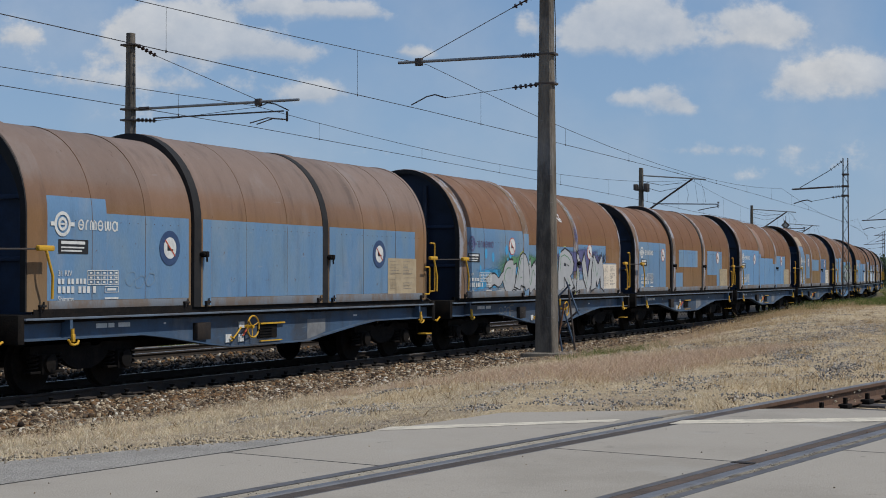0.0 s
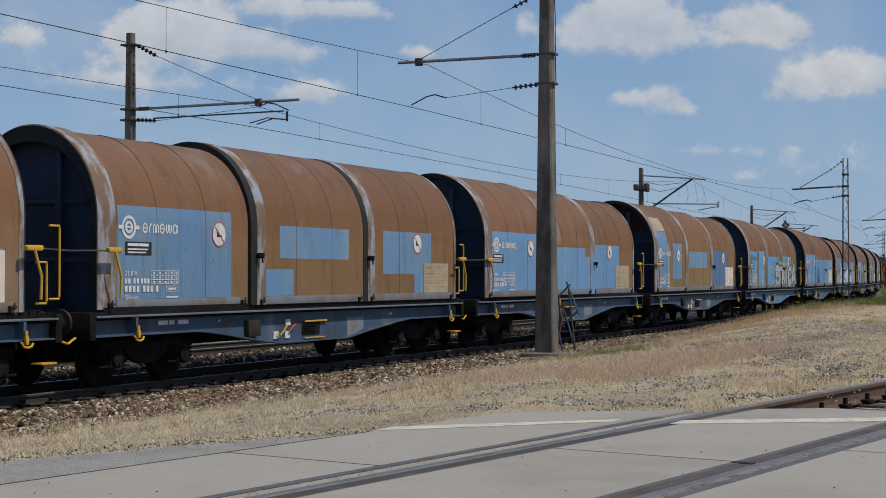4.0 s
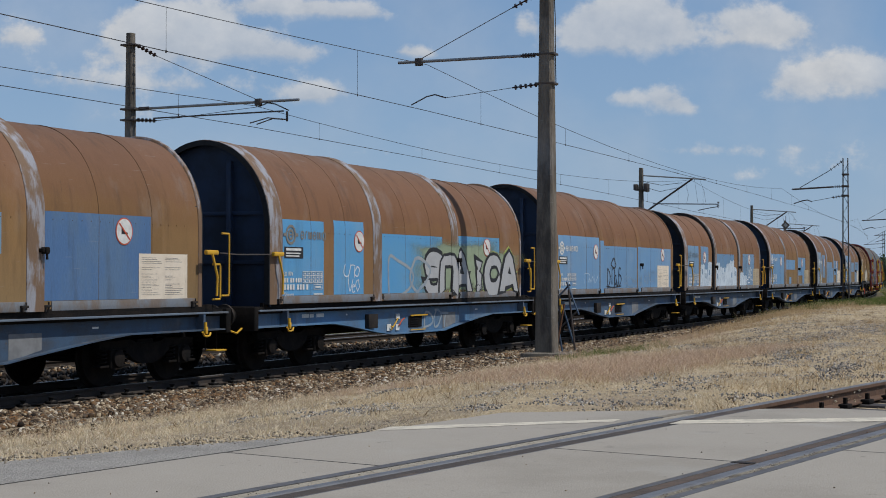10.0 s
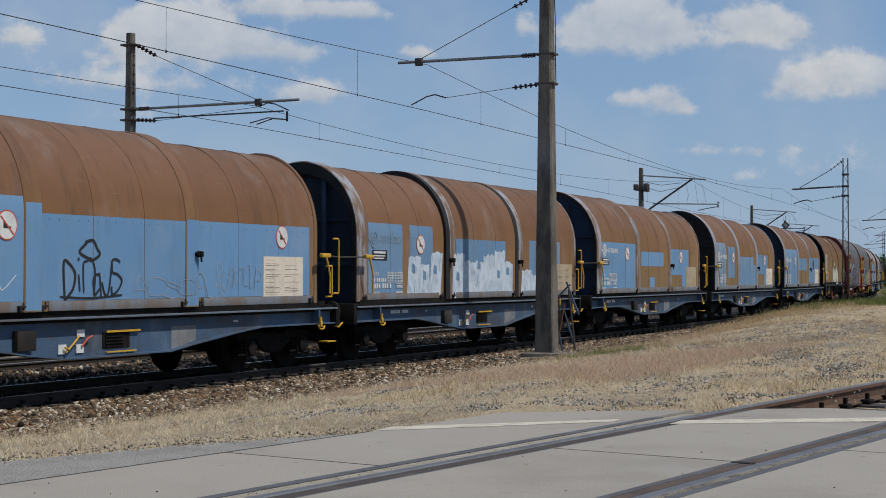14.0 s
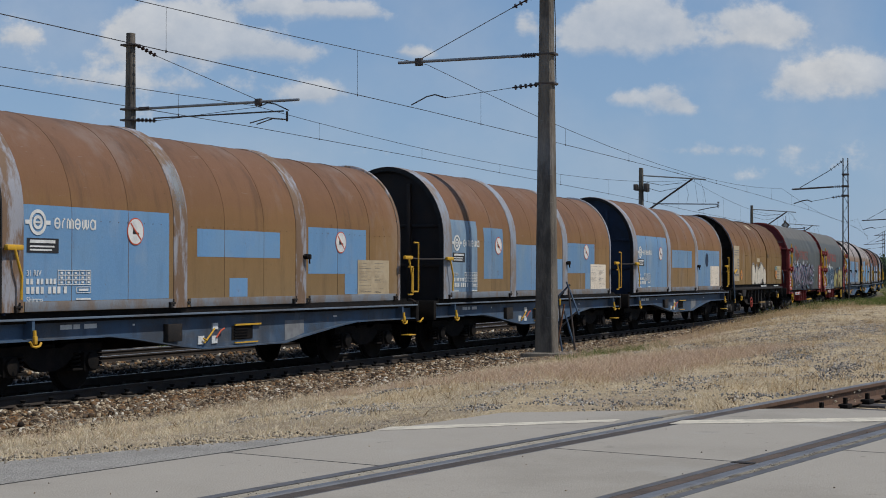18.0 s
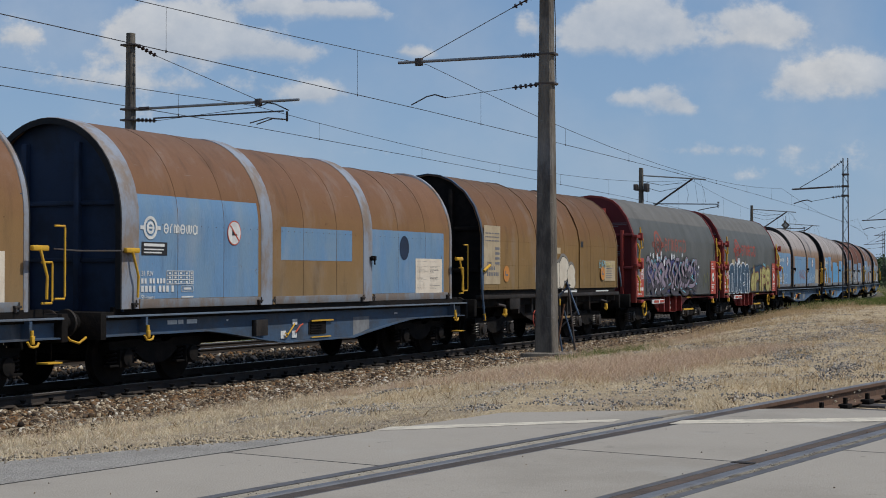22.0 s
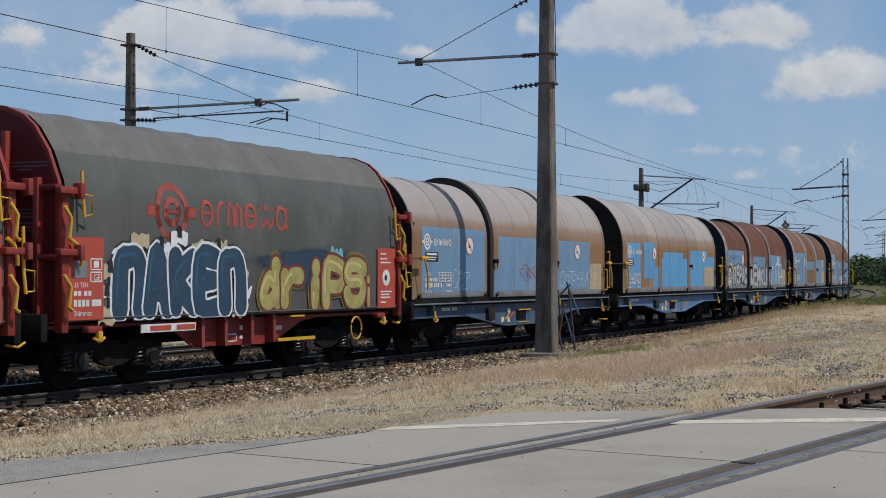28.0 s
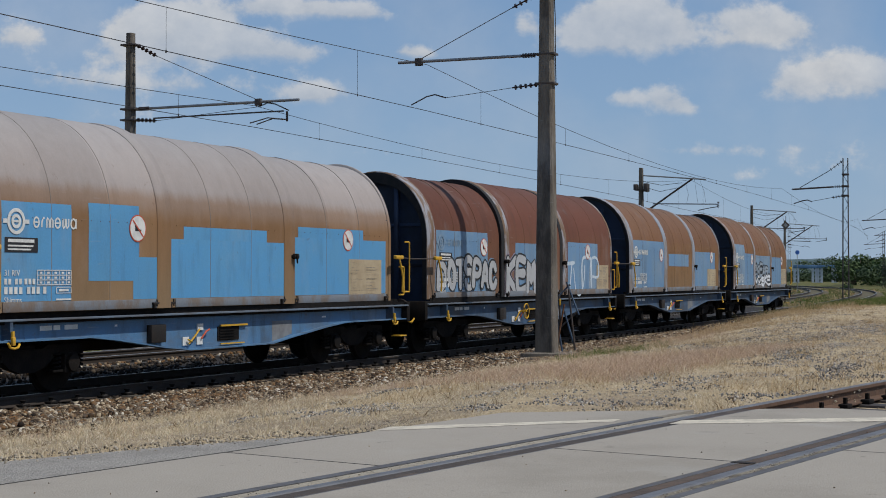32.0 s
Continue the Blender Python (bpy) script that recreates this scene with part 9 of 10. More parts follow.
# ---------------------------------------------------------------- the blue wagons, one by one
B, BR, BP, OC = M_BLUE, M_BLUE_BRIGHT, M_BLUE_PALE, M_OCHRE
SPECS = {}
SPECS[-1] = dict(label="blue and rust-brown three-hood coil wagon", roof=M_BROWN, patches=[(.3, 12.1, 1.27, 2.75, B)], sheet=(10.5, 11.9, 1.35, 2.1, M_PAPER))
SPECS[0] = dict(label="blue coil wagon with faded grey-brown roof and black hood seals", roof=M_DUSTY, ringmat=M_DUSTY, ring="black", halo=True, wheel=5.54, discs=((3.2, 2.21), (10.55, 2.21)), ring_paint=(2.71, 2.71), rings=(3.92, 8.28),
            patches=[(.10, 1.55, 1.27, 2.93, B), (1.55, 3.75, 1.27, 2.71, B), (4.30, 8.20, 1.27, 2.71, B), (8.70, 12.25, 1.27, 2.71, B)], sheet=(10.95, 12.3, 1.38, 2.13, M_CREAM),
            graffiti=[dict(kind="tag", word="ooo", box=(2.0, 2.8, 1.60, 1.8), fill=M_BLUE_PALE, w=.025, seed=2)])
SPECS[1] = dict(ring_spray=[(2, -.20, .18, 2.60, 3.30, M_SPRAY_VIOLET), (2, -.20, .18, 3.15, 3.95, M_SPRAY_HAZE)], label="blue and brown coil wagon covered in silver graffiti", roof=M_BROWN, wheel=7.22, logomat=M_SPRAY_VIOLET, discs=((3.2, 2.50), (9.5, 2.45)), ring_paint=(2.84, 0), e=(.0, -.05, -.09),
            patches=[(.35, 4.0, 1.27, 2.90, B), (4.35, 8.1, 1.27, 2.56, B), (8.35, 11.0, 1.27, 2.65, B), (11.0, 12.0, 1.27, 2.14, B)], sheet=(10.72, 12.03, 1.38, 2.11, M_PAPER),
            graffiti=[dict(kind="cloud", box=(1.0, 10.9, 1.27, 1.72), fill=M_SPRAY_SILVER, rough=.1), dict(kind="cloud", box=(2.2, 7.0, 1.5, 2.35), fill=M_SPRAY_GREEN, rough=.4), dict(kind="cloud", box=(.9, 3.0, 1.40, 1.95), fill=M_SPRAY_SKY, rough=.5), dict(kind="cloud", box=(6.5, 10.8, 1.8, 2.55), fill=M_SPRAY_VIOLET, rough=.4),
                      dict(kind="dots", box=(1.0, 6.9, 1.5, 2.45), fill=M_SPRAY_SKY, n=26, r=.13, seed=2), dict(kind="dots", box=(1.2, 6.6, 1.5, 2.2), fill=M_SPRAY_GREEN, n=12, r=.14, seed=9),
                      dict(kind="letters", word="~", box=(1.6, 3.1, 1.45, 1.95), fill=M_SPRAY_SILVER, line=M_PLATE_BLACK, rim=M_SPRAY_LIME, spike=.8, w=.22, ol=.035, rimw=.03, seed=2),
                      dict(kind="letters", word="aAWC", box=(2.55, 6.1, 1.30, 2.32), fill=M_SPRAY_SILVER, line=M_PLATE_BLACK, rim=M_SPRAY_LIME, inner=M_SPRAY_GREEN, innerw=.03, w=.38, ol=.045, rimw=.035, uneven=.12, fat=1.16, spike=.25, seed=3),
                      dict(kind="letters", word="RiVM", box=(6.85, 10.65, 1.28, 2.42), fill=M_SPRAY_SILVER, line=M_PLATE_BLACK, rim=M_SPRAY_LIME, inner=M_SPRAY_GREEN, innerw=.03, w=.36, ol=.05, rimw=.035, uneven=.08, fat=1.18, round=False, lean=.1, spike=.5, seed=4),
                      dict(kind="tag", word="WCuK", box=(10.2, 11.0, 2.16, 2.42), fill=M_PLATE_BLACK, w=.045, seed=21), dict(kind="tag", word="oos", box=(6.3, 6.6, 1.9, 2.25), fill=M_SPRAY_WHITE, w=.03, seed=22),
                      dict(kind="tag", word="PanE", box=(2.75, 3.7, .74, .98), fill=M_SPRAY_GREY, y=-1.266, w=.035, seed=7), dict(kind="roof_tag", box=(5.82, 7.28, 3.27, 3.42), fill=M_SPRAY_WHITE)])
SPECS[2] = dict(label="brown coil wagon with black hood seals and blue repaint squares", roof=M_BROWN, ring="black", wheel=None, discs=((3.05, 2.47), (10.78, 2.46)),
            patches=[(.22, 3.45, 1.38, 2.86, B), (4.98, 7.65, 2.08, 2.68, B), (4.45, 5.50, 1.30, 1.88, B), (9.15, 11.50, 1.80, 2.70, B), (10.65, 11.5, 1.32, 1.80, B)], sheet=(11.1, 12.38, 1.39, 2.04, M_CREAM),
            graffiti=[dict(kind="tag", word="UV", box=(1.7, 2.15, 1.45, 1.95), fill=M_BLUE_PALE, w=.035, slant=.4, seed=9)])
SPECS[3] = dict(ring_paint=(2.70, 2.32), ring_blue=M_BLUE_CLEAR, label="blue and brown coil wagon with scuffed hood rings", discs=((2.98, 2.47), (9.95, 2.47)), roof=M_BROWN, patches=[(.29, 4.1, 1.27, 2.85, M_BLUE_CLEAR), (4.35, 7.56, 1.27, 2.55, M_BLUE_CLEAR), (7.56, 8.12, 1.27, 2.31, M_BLUE_CLEAR), (8.35, 10.94, 1.27, 2.68, M_BLUE_CLEAR), (4.36, 5.5, 2.62, 3.85, M_PALE_BROWN)], sheet=(10.57, 11.9, 1.33, 2.08, M_CREAM))
SPECS[4] = dict(wall=M_END_TWO, label="ochre-brown coil wagon with blue repaint squares", discs=((3.0, 2.46), (10.3, 2.45)), roof=M_OCHRE, patches=[(.23, 1.62, 1.34, 3.25, B), (1.62, 1.83, 1.34, 2.82, BP), (.2, 1.65, 3.27, 3.72, M_CREAM_PAINT), (2.25, 3.51, 1.65, 2.88, B), (4.75, 7.48, 2.06, 2.64, B), (8.40, 11.0, 1.34, 2.70, M_BLUE_DEEP)], sheet=(10.68, 12.0, 1.37, 2.11, M_PAPER))
SPECS[5] = dict(label="blue and brown coil wagon with silver graffiti on green fog", roof=M_BROWN, logomat=M_SPRAY_GREY, discs=((3.35, 2.45), (10.2, 2.45)), frame=M_FRAME_BRIGHT,
            patches=[(.32, 1.9, 1.32, 2.80, BR), (2.3, 3.55, 1.32, 2.84, BR), (4.36, 7.5, 1.27, 2.64, BR), (8.5, 11.0, 1.9, 2.69, BR)],
            graffiti=[dict(kind="cloud", box=(5.6, 12.3, 1.32, 2.58), fill=M_SPRAY_SAGE, rough=.35), dict(kind="letters", word="Sn", box=(6.6, 8.2, 1.30, 2.28), fill=M_SPRAY_SILVER, line=M_PLATE_BLACK, rim=M_SPRAY_LIME, w=.27, ol=.085, rimw=.04, uneven=.15, fat=1.14, spike=.7, round=False, seed=13),
                      dict(kind="letters", word="AiCA", box=(8.15, 12.05, 1.30, 2.28), fill=M_SPRAY_SILVER, line=M_PLATE_BLACK, rim=M_SPRAY_LIME, w=.27, ol=.085, rimw=.04, uneven=.18, fat=1.14, spike=.7, round=False, seed=14),
                      dict(kind="tag", word="DO", box=(4.8, 6.65, 1.42, 2.12), fill=M_SPRAY_HAZE, w=.14, slant=.02, seed=5), dict(kind="tag", word="Uno", box=(2.75, 3.35, 1.74, 1.98), fill=M_SPRAY_WHITE, w=.035, seed=6), dict(kind="tag", word="Veo", box=(2.9, 3.35, 1.46, 1.68), fill=M_SPRAY_WHITE, w=.035, seed=8), dict(kind="tag", word="VoL", box=(9.0, 9.7, 1.42, 1.58), fill=M_PLATE_BLACK, w=.03, seed=6, y=-1.452),
                      dict(kind="tag", word="DOT", box=(6.8, 8.0, .62, .96), fill=M_SPRAY_HAZE, w=.075, y=-1.266, seed=7)])
SPECS[6] = dict(label="mid-blue coil wagon with brown roof and black scribble", roof=M_BROWN, ringmat=M_OCHRE, ring_paint=(2.80, 2.69), ring_blue=M_BLUE_CLEAR, patches=[(.25, 4.15, 1.27, 2.88, M_BLUE_CLEAR), (4.33, 8.12, 1.27, 2.66, M_BLUE_CLEAR), (8.3, 12.15, 1.27, 2.68, M_BLUE_CLEAR)], sheet=(10.5, 11.9, 1.34, 2.11, M_PAPER),
            graffiti=[dict(kind="tag", word="DinaJS", box=(4.92, 6.25, 1.48, 1.98), fill=M_PLATE_BLACK, w=.065, under=True, slant=.0, seed=11), dict(kind="tag", word="O", box=(5.2, 5.68, 2.02, 2.34), fill=M_PLATE_BLACK, w=.065, slant=0, seed=15), dict(kind="tag", word="n~v", box=(2.6, 3.8, 1.55, 1.80), fill=M_SPRAY_PALE, w=.025, seed=12),
                      dict(kind="tag", word="ADsCAu", box=(6.6, 9.1, 1.42, 1.72), fill=M_SPRAY_HAZE, w=.022, seed=13), dict(kind="tag", word="BUnKTCuP", box=(9.0, 10.4, 1.55, 1.90), fill=M_SPRAY_HAZE, w=.020, seed=17)])
SPECS[7] = dict(label="brown coil wagon with black seals and white-scrawled blue squares", roof=M_BROWN, ring="black", discs=((2.75, 2.45), (10.5, 2.45)), logomat=M_BLUE_PALE,
            patches=[(.25, 1.85, 1.40, 2.86, B), (2.2, 3.4, 1.40, 2.86, B), (4.55, 7.6, 1.32, 2.62, B), (9.25, 11.55, 1.30, 2.68, B)], sheet=(11.3, 12.5, 1.36, 2.08, M_CREAM),
            graffiti=[dict(kind="blocks", box=(2.1, 3.8, 1.30, 2.28), n=3, fill=M_SPRAY_PALE, gap=M_BLUE, seed=1), dict(kind="blocks", box=(4.35, 8.05, 1.27, 2.38), n=6, fill=M_SPRAY_PALE, gap=M_BLUE, seed=4), dict(kind="blocks", box=(8.65, 9.95, 1.27, 2.15), n=2, fill=M_SPRAY_PALE, gap=M_BLUE, seed=5),
                      dict(kind="tag", word="UiOS", box=(10.1, 11.0, 1.66, 2.08), fill=M_SPRAY_WHITE, w=.055, seed=8), dict(kind="tag", word="CE", box=(9.95, 10.7, 1.30, 1.66), fill=M_SPRAY_WHITE, w=.06, seed=9), dict(kind="tag", word="v~v", box=(11.0, 12.35, 1.58, 1.76), fill=M_SPRAY_WHITE, w=.045, seed=10)])
SPECS[8] = dict(ring_spray=[(1, -.2, .18, 2.75, 3.75, M_SPRAY_HAZE)], e=(.0, -.078, -.112), label="ochre-brown coil wagon with blue first hood", discs=((2.94, 2.45), (9.8, 2.42)), roof=M_OCHRE, patches=[(.28, 3.85, 1.29, 2.77, M_BLUE_CLEAR), (4.76, 7.43, 2.08, 2.55, M_BLUE_CLEAR), (5.75, 6.33, 1.36, 1.72, M_BLUE_CLEAR), (8.53, 10.88, 1.8, 2.69, M_BLUE_CLEAR), (9.98, 10.54, 1.31, 1.8, M_BLUE_CLEAR)], sheet=(10.51, 11.9, 1.33, 2.08, M_CREAM))
SPECS[9] = dict(wall=M_END_BROWN, label="ochre-brown coil wagon with pale blue squares and grey rings", discs=((3.17, 2.50), (10.15, 2.45)), roof=M_OCHRE, ringmat=M_RING_PALE, patches=[(.30, 1.86, 1.39, 3.05, BP), (2.26, 3.49, 1.69, 2.92, B), (4.35, 7.5, 1.30, 2.56, B), (7.5, 8.1, 1.29, 2.22, B), (8.56, 10.9, 1.84, 2.68, B), (10.07, 10.9, 1.37, 1.84, B)], sheet=(10.53, 11.93, 1.36, 2.1, M_PAPER))
SPECS[10] = dict(label="blue and ochre coil wagon with a dark painted-out disc", roof=M_OCHRE, ringmat=M_RING_PALE, discs=((3.08, 2.50),), patches=[(.32, 3.88, 1.29, 3.05, B), (4.77, 7.52, 2.05, 2.66, B), (8.36, 12.0, 1.34, 2.72, B)], sheet=(10.53, 11.9, 1.38, 2.14, M_PAPER),
             graffiti=[dict(kind="disc", box=(9.75, 10.2, 2.10, 2.62), fill=M_END_BLUE)])
SPECS[14] = dict(label="blue coil wagon with faded grey-lilac roof and black seals", roof=M_LILAC, ringmat=M_LILAC, ring="black", e=(-.145, -.072, -.065), rings=(4.09, 8.42), discs=((2.88, 2.47), (10.38, 2.44)), ring_paint=(1.9, 1.9), patches=[(.24, 3.85, 1.29, 2.86, B), (4.5, 8.2, 1.29, 2.74, B), (8.75, 11.5, 1.29, 2.73, B)], sheet=(11.45, 12.5, 1.36, 2.12, M_CREAM),
             graffiti=[dict(kind="tag", word="CRZ", box=(1.95, 2.8, 1.48, 1.85), fill=M_SPRAY_PALE, w=.026, slant=.35, seed=3), dict(kind="tag", word="niK", box=(6.1, 6.75, 1.72, 1.98), fill=M_SPRAY_RED, w=.035, seed=4), dict(kind="tag", word="rUu", box=(7.0, 7.75, 1.68, 1.96), fill=M_SPRAY_RED, w=.035, seed=5), dict(kind="tag", word="o", box=(5.98, 6.86, 1.66, 2.05), fill=M_SPRAY_RED, w=.03, slant=0, seed=8), dict(kind="tag", word="O", box=(6.88, 7.9, 1.6, 2.04), fill=M_SPRAY_RED, w=.03, slant=0, seed=9),
                       dict(kind="tag", word="CRTR", box=(9.0, 10.35, 1.46, 1.82), fill=M_SPRAY_PALE, w=.026, slant=.35, seed=6), dict(kind="tag", word="BUK", box=(10.5, 11.5, 1.52, 1.92), fill=M_SPRAY_PALE, w=.026, slant=.35, seed=7)])
SPECS[15] = dict(wall=M_END_BROWN, label="bright blue patched coil wagon with faded lilac-brown roof", roof=M_LILAC, ringmat=M_LILAC, discs=((3.45, 2.50), (10.55, 2.47)), frame=M_FRAME_BRIGHT,
             patches=[(.33, 1.85, 1.34, 2.80, BR), (2.25, 3.5, 1.68, 2.85, BR), (3.35, 4.1, 1.28, 2.05, BR), (4.25, 8.12, 1.30, 2.36, BR), (4.8, 7.4, 2.36, 2.57, BR), (8.35, 12.2, 1.31, 2.48, BR), (8.6, 11.2, 2.48, 2.68, BR)], sheet=(10.58, 12.0, 1.32, 2.09, M_CREAM))
SPECS[16] = dict(label="red-rust coil wagon with black seals and silver graffiti", roof=M_RUST, ring="black", wheel=5.5, discs=((3.0, 2.45), (10.6, 2.45)), logomat=M_BLUE_PALE, patches=[(.24, 3.25, 1.36, 2.80, B), (4.95, 7.6, 1.36, 2.60, B), (8.9, 11.5, 1.30, 2.70, B)], sheet=(11.4, 12.5, 1.36, 2.08, M_CREAM),
             graffiti=[dict(kind="letters", word="DOTSPAC", box=(.3, 3.78, 1.42, 2.22), fill=M_SPRAY_SILVER, line=M_PLATE_BLACK, rim=M_BLUE_PALE, w=.17, ol=.045, rimw=.02, uneven=.2, seed=2), dict(kind="letters", word="KEM", box=(4.3, 6.4, 1.28, 2.28), fill=M_SPRAY_SILVER, line=M_PLATE_BLACK, rim=M_SPRAY_MAUVE, w=.22, ol=.05, rimw=.03, seed=3),
                       dict(kind="letters", word="KU", box=(6.5, 7.9, 1.30, 2.2), fill=M_SPRAY_SILVER, line=M_PLATE_BLACK, rim=M_SPRAY_MAUVE, w=.18, ol=.05, rimw=.03, seed=5), dict(kind="tag", word="TUnP", box=(8.75, 11.6, 1.34, 2.20), fill=M_SPRAY_PALE, w=.13, seed=4)])
SPECS[17] = dict(label="blue and brown coil wagon with pale hood rings", roof=M_BROWN, ringmat=M_RING_PALE, patches=[(.3, 4.05, 1.3, 2.90, B), (4.8, 7.5, 2.1, 2.52, B), (8.35, 11.7, 1.35, 2.65, B)], sheet=(10.5, 11.8, 1.35, 2.02, M_CREAM))
SPECS[18] = dict(label="last brown and blue coil wagon with black scribbles", roof=M_BROWN, patches=[(.3, 2.2, 1.3, 3.05, BP), (2.2, 4.1, 1.3, 2.7, B), (4.4, 8.1, 1.3, 2.65, BP), (8.5, 11.0, 1.3, 2.62, B)], sheet=(11.0, 12.2, 1.33, 2.1, M_CREAM),
             graffiti=[dict(kind="letters", word="SKEAR", box=(4.4, 7.4, 1.75, 2.35), w=.12, ol=.06, uneven=.3, fat=1.2, spike=.6, fill=M_SPRAY_HAZE, line=M_PLATE_BLACK, seed=5), dict(kind="letters", word="MZSKE", box=(4.6, 7.9, 1.30, 1.85), w=.12, ol=.06, uneven=.3, fat=1.2, spike=.6, fill=M_SPRAY_WHITE, line=M_PLATE_BLACK, seed=6), dict(kind="roof_tag", box=(3.0, 4.0, 3.3, 3.55), fill=M_SPRAY_WHITE)])


# ---------------------------------------------------------------- train order and movement
LENGTHS = {11: 12.04, 12: 12.04, 13: 12.04}


SLACK = {11: -.15, 0: .12, 1: .17, 2: .04, 6: .07, 7: -.10, 12: .13, 13: .13, 14: -.03}     # play in the couplings


def start_of(n):
    return SLACK.get(n, 0.0) + (sum(LENGTHS.get(i, WAGON_LEN) for i in range(0, n)) if n >= 0 else n * WAGON_LEN)


# distance run by the train at these times, natural spline between
RUN_T = np.array([-1.0, 1.5, 4.0, 6.5, 9.0, 11.5, 14.0, 16.5, 19.0, 21.5, 24.0, 26.5, 29.0, 31.0, 33.0])
RUN_S = np.array([-5.093, 12.321, 29.279, 45.688, 61.845, 77.707, 93.439, 109.172, 125.348, 141.886, 158.324, 174.864, 192.079, 206.239, 220.806])


def spline_second(x, v):
    n = len(x)
    h = np.diff(x)
    a, b = np.eye(n), np.zeros(n)
    for i in range(1, n - 1):
        a[i, i - 1], a[i, i], a[i, i + 1] = h[i - 1], 2 * (h[i - 1] + h[i]), h[i]
        b[i] = 6 * ((v[i + 1] - v[i]) / h[i] - (v[i] - v[i - 1]) / h[i - 1])
    return np.linalg.solve(a, b)


RUN_M = spline_second(RUN_T, RUN_S)


def run(t):
    j = int(np.clip(np.searchsorted(RUN_T, t) - 1, 0, len(RUN_T) - 2))
    h = RUN_T[j + 1] - RUN_T[j]
    a, c = RUN_T[j + 1] - t, t - RUN_T[j]
    return RUN_M[j] * a ** 3 / (6 * h) + RUN_M[j + 1] * c ** 3 / (6 * h) + (RUN_S[j] / h - RUN_M[j] * h / 6) * a + (RUN_S[j + 1] / h - RUN_M[j + 1] * h / 6) * c


def wagon_pose(n, centre, t, half=4.9):
    s = start_of(n) + centre - run(t)
    a, b = on_line(s - half), on_line(s + half)
    d = b - a
    c = (a + b) / 2
    return Matrix.Translation((c.x, c.y, 0)) @ pose(0, 0, 0, 0, 0, math.degrees(math.atan2(d.y, d.x)))


TRAIN = []
for n_ in range(-1, 19):
    if n_ == 11:
        ob_, keyed_, c_ = brown_wagon(n_)
    elif n_ in (12, 13):
        ob_, keyed_, c_ = tarp_wagon(n_)
    else:
        (ob_, keyed_), c_ = blue_wagon(n_, SPECS[n_]), UC
    TRAIN.append((n_, ob_, keyed_, c_))


# ---------------------------------------------------------------- beyond the train
def leaf_cloud(seed, high, wide, count, leaf):
    """Crown of loose leaf clumps round several limbs' ends; returns verts and faces."""
    rng = np.random.default_rng(seed)
    lobes = [(rng.normal(0, wide * .30), rng.normal(0, wide * .30), high * rng.uniform(.38, .92), wide * rng.uniform(.20, .36)) for _ in range(11)]
    v, f = [], []
    for i in range(count):
        lx, ly, lz, lr = lobes[rng.integers(len(lobes))]
        d = rng.normal(size=3)
        d /= np.linalg.norm(d)
        r = lr * rng.uniform(.55, 1.1)
        c = np.array([lx, ly, lz]) + d * r * np.array([1, 1, .8])
        a = rng.normal(size=3)
        a /= np.linalg.norm(a)
        b = np.cross(a, d)
        b /= np.linalg.norm(b) + 1e-6
        k = leaf * rng.uniform(.5, 1.4)
        m = len(v)
        v += [c + a * k, c + b * k * .7, c - a * k, c - b * k * .7]
        f.append((m, m + 1, m + 2, m + 3))
    return v, f, lobes


TREE_MESHES = []
for sd in range(4):
    v_, f_, lobes_ = leaf_cloud(100 + sd, 1.0, .85, 2000, .030)
    me_ = bpy.data.meshes.new("crown")
    me_.from_pydata([tuple(q) for q in v_], [], f_)
    me_.materials.append(M_LEAF_FAR if sd % 2 else M_LEAF)
    bm = bmesh.new()
    tube(bm, [(0, 0, -.05), (.01, .01, .25), (.0, .02, .6)], .028, 8, .012)
    for lx, ly, lz, lr in lobes_[:6]:
        tube(bm, [(0, 0, .25), (lx * .5, ly * .5, lz * .7), (lx, ly, lz)], .012, 5, .004)
    tm_ = bpy.data.meshes.new("trunk")
    bm.to_mesh(tm_)
    bm.free()
    tm_.materials.append(M_BARK)
    TREE_MESHES.append((me_, tm_))


def tree(x, y, high, k, z=-.4, wide=1.0):
    z, high = z - high * .30, high * 1.28
    t = empty("tree", pose(x, y, z, 0, 0, 47 * k), "dark green broad-leaved tree beyond the railway", "tree", "trees beyond the railway")
    for name, me in zip(("crown", "trunk"), TREE_MESHES[k % 4]):
        ob = shared(name, me, t)
        ob.matrix_basis = Matrix.Diagonal((high * wide, high * wide, high, 1))
    return t


rt = random.Random(12)
for i in range(7):
    tree(73.5 + 4.2 * i + rt.uniform(-1, 1), 262 + rt.uniform(-10, 16), rt.uniform(5.0, 6.6), i, -.6, 1.2)
for i in range(20):
    y = rt.uniform(450, 540)
    tree(y * (.222 + .0044 * i), y, rt.uniform(2.6, 4.4) * (2.0 if i > 12 else 1.45 if i > 9 else 1.0), i, -.6, 1.7)
tree(119.5, 470, 7.6, 2, -.6, 1.25)
tree(124.5, 474, 6.4, 1, -.6, 1.2)
for i in range(10):
    tree(-60 - i * 9 + rt.uniform(-3, 3), 130 + rt.uniform(-10, 30), rt.uniform(4, 6), i, -.7, 1.3)

# bushes low by the line
for x_, y_, h_ in ((70, 210, 2.4), (76, 214, 3.0), (66.5, 222, 1.6), (60.5, 226, .9)):
    b_ = tree(x_, y_, h_, int(x_), -.4, 1.6)
    b_.name = "bush"
    tagged(b_, "low green bush beside the line", "bush", "bushes beside the line")


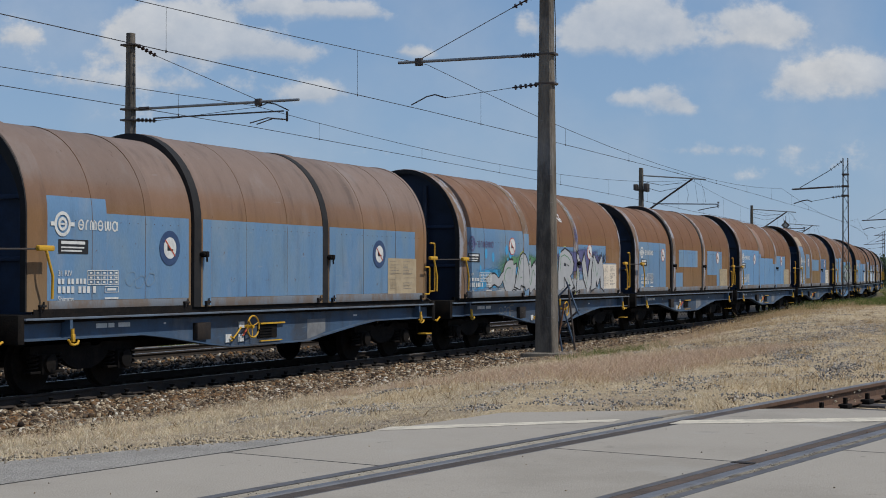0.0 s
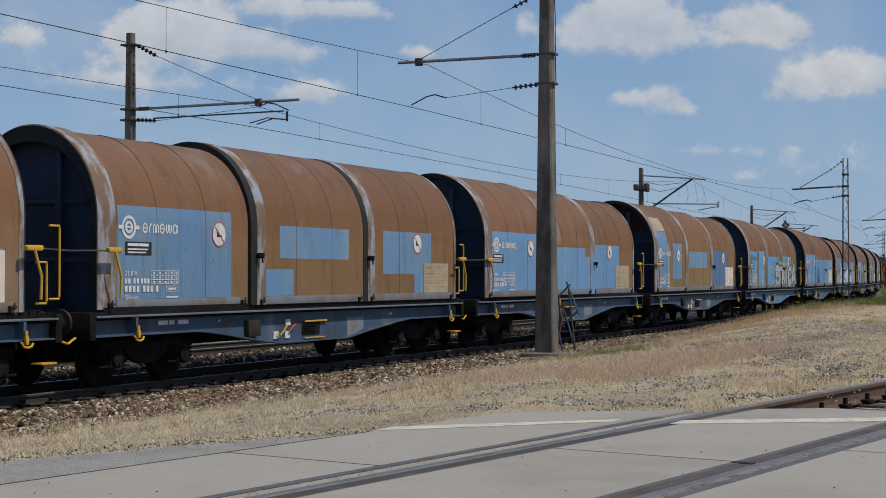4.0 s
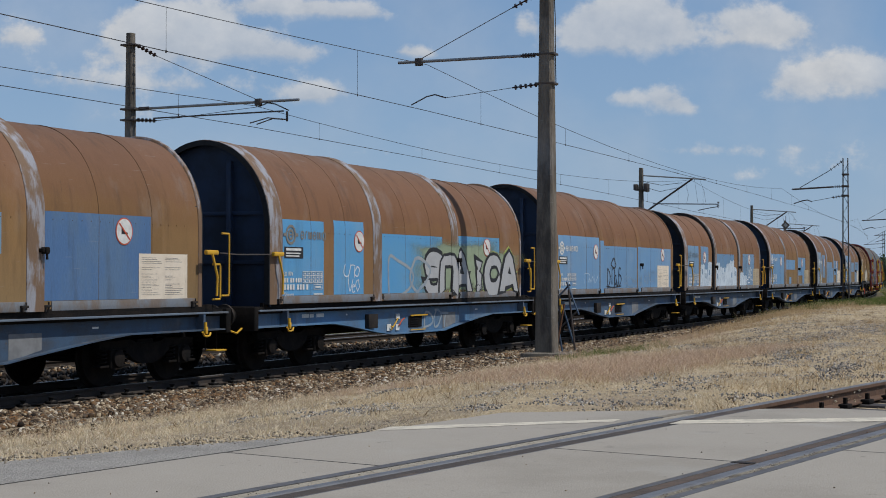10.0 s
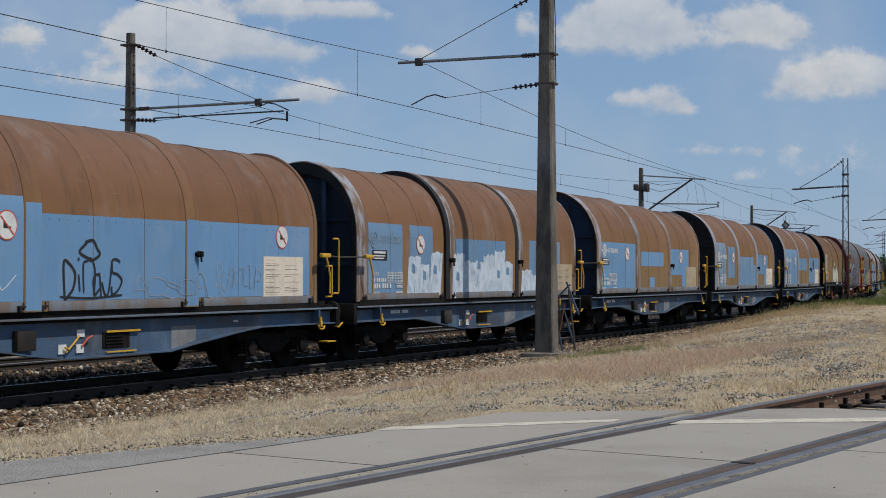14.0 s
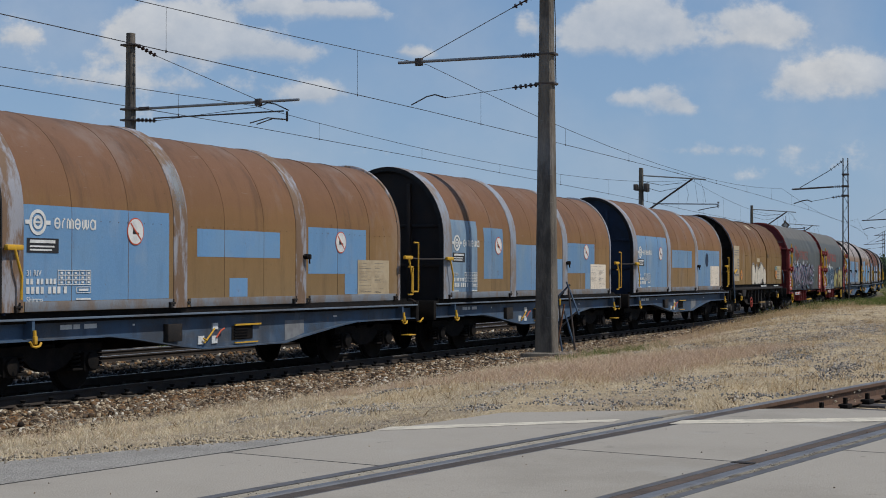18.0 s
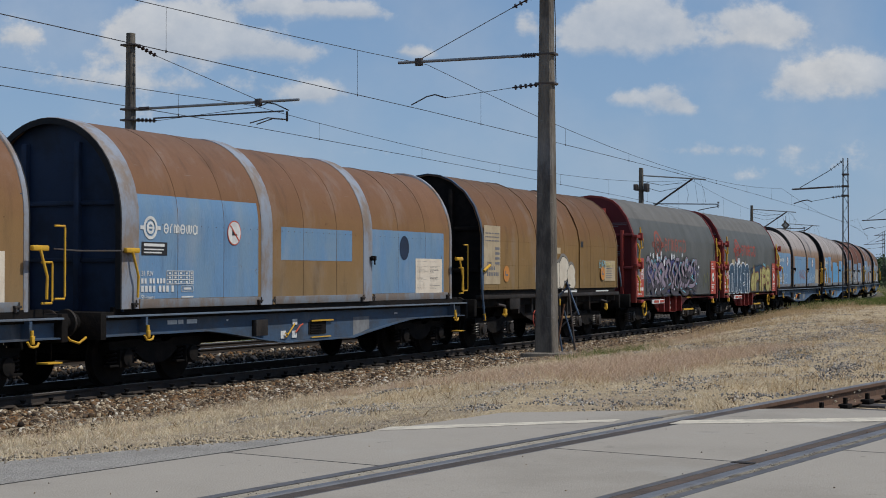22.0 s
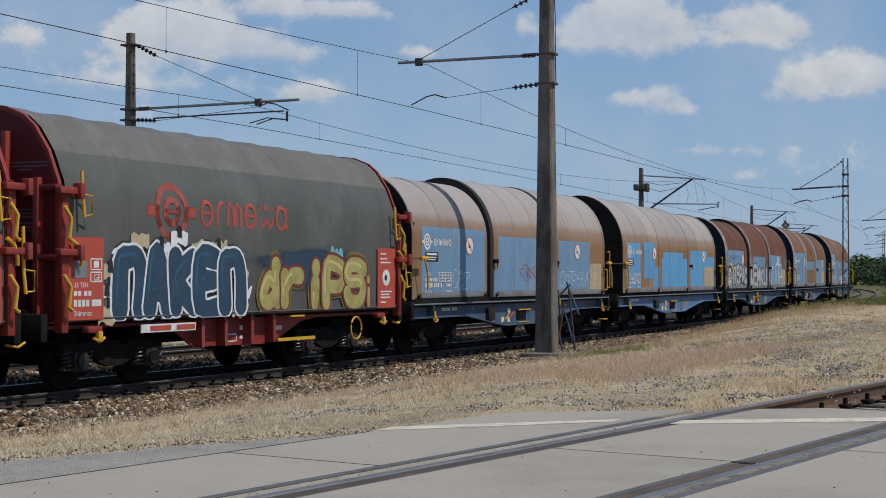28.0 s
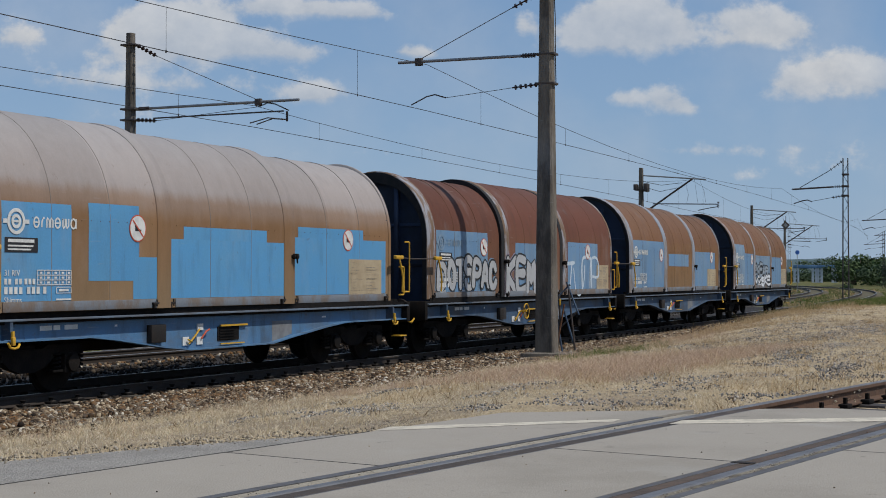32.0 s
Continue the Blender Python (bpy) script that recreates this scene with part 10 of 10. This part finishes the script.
def signal_gantry(x, y, span, high):
    g = empty("loading_gauge_gantry", pose(x, y, -.5, 0, 0, -14), "pale blue and white steel gantry over the distant tracks", "gantry")
    for sx in (0, span * .48, span * .62, span):
        for dx in (-.45, .45):
            bm = bmesh.new()
            box(bm, sx + dx - .30, sx + dx + .30, -.3, .3, 0, high)
            part("leg", bm, M_GANTRY, g)
        bm = bmesh.new()
        for q in range(5):
            z = high * (q + .2) / 5.2
            tube(bm, [(sx - .45, 0, z), (sx + .45, 0, z + high / 6)], .12, 5)
        part("bracing", bm, M_GANTRY, g)
    for a, b in ((0, span * .48), (span * .62, span)):
        bm = bmesh.new()
        box(bm, a - .8, b + .8, -.5, .5, high - .9, high, .05)
        part("beam", bm, M_GANTRY_BLUE, g)
    return g


signal_gantry(92.7, 396, 9.7, 5.2)

hv, hf = [], []
for i in range(121):
    x = -2600 + 5200 * i / 120
    h = 33 + 10 * noise.noise((x * .0016, 0, 7)) + 5 * noise.noise((x * .006, 3, 7))
    hv += [(x, 2700, -6), (x, 2760, h)]
hf = [(2 * i, 2 * i + 2, 2 * i + 3, 2 * i + 1) for i in range(120)]
tagged(raw("backdrop_hills", hv, hf, M_HILL, smooth=True), "low wooded hills on the horizon, tinted blue-green as by haze", "hills", kind="structure")

# round blue sign and diamond board by the far tracks
s_ = empty("track_sign", pose(44.6, 190, -.2, 0, 0, 0), "round blue lineside sign on a thin post", "sign")
bm = bmesh.new()
tube(bm, [(0, 0, 0), (0, 0, 4.95)], .04, 8)
part("post", bm, M_GALV, s_)
part("sign_face", disc(0, 4.95, .27, -.07, .03), M_SIGN_BLUE, s_)
d_ = empty("diamond_board", pose(33.6, 148, 5.55, 0, 0, 0), "dark diamond-shaped warning board hanging from a mast arm", "sign")
part("board", flat([(-.42, 1.2), (0, .78), (.42, 1.2), (0, 1.62)], 0, .04), M_IRON, d_)
part("board_face", flat([(-.22, 1.2), (0, .98), (.22, 1.2), (0, 1.42)], -.045, .01), M_GALV, d_)
bm = bmesh.new()
tube(bm, [(0, -.0, 1.6), (0, 0, 2.1)], .02, 6)
part("hanger", bm, M_IRON, d_)

# lever stand of crossed bars beside the track
l_ = empty("lever_stand", Matrix.Translation(on_line(16.3, 2.75, -.17)), "rusty blue-grey stand of crossed iron bars by the track", "lever stand")
for p_, q_, m_ in (((0, 0, 1.79), (.31, 0, .97), M_FRAME_BLUE), ((-.055, .05, 1.07), (.23, .05, .10), M_FRAME_BLUE), ((-.055, -.04, 1.24), (-.29, -.04, -.12), M_RUST_BAR), ((-.23, .03, 1.39), (.095, .03, 1.72), M_FRAME_BLUE), ((-.18, -.02, 1.44), (-.155, -.02, .60), M_IRON),
                   ((-.13, .07, .66), (.32, .07, 1.09), M_IRON), ((-.25, 0, .95), (-.08, 0, -.08), M_FRAME_BLUE), ((.05, -.05, 1.6), (.23, -.05, -.08), M_IRON)):
    bm = bmesh.new()
    tube(bm, [p_, q_], .026, 6)
    part("bar", bm, m_, l_)
bm = bmesh.new()
box(bm, -.18, -.14, -.06, -.02, 1.20, 1.36, .005)
part("yellow_tag", bm, M_YELLOW, l_)

# earthing pipe lying on the ballast by the mast
bm = bmesh.new()
tube(bm, [(.92, 36.0, -.135), (1.25, 33.2, -.12), (1.42, 31.6, -.10)], .028, 7)
tagged(link_mesh("pipe", bm, M_IRON), "dark thin pipe lying on the ballast", "pipe")

# kilometre post and relay box at the far verge
for s0_, o_, h_, lab in ((78, 7.5, 1.4, "small grey relay box at the verge"), (96, 6.0, 1.7, "small dark lineside cabinet")):
    c_ = empty("lineside_cabinet", Matrix.Translation(on_line(s0_, o_, .45)), lab, "cabinet")
    bm = bmesh.new()
    box(bm, -.3, .3, -.25, .25, .15, h_, .03)
    part("body", bm, M_GALV, c_)
    bm = bmesh.new()
    box(bm, -.22, .22, -.2, .2, -.2, .16, .01)
    part("plinth", bm, M_CONCRETE_POST, c_)


def motions():
    """The train rolls past towards the camera's left; its wheels turn with it."""
    times = [k * .5 for k in range(65)]
    fine_times = [k / 15 for k in range(481)]
    turn = [-(run(t) - run(0)) / .46 for t in fine_times]
    for n, ob, keyed, centre in TRAIN:
        walk(ob, [(t, wagon_pose(n, centre, t)) for t in times])
        for ws, x in keyed:
            walk(ws, [(t, pose(x, 0, .46, 0, math.degrees(a), 0)) for t, a in zip(fine_times, turn)])


motions()
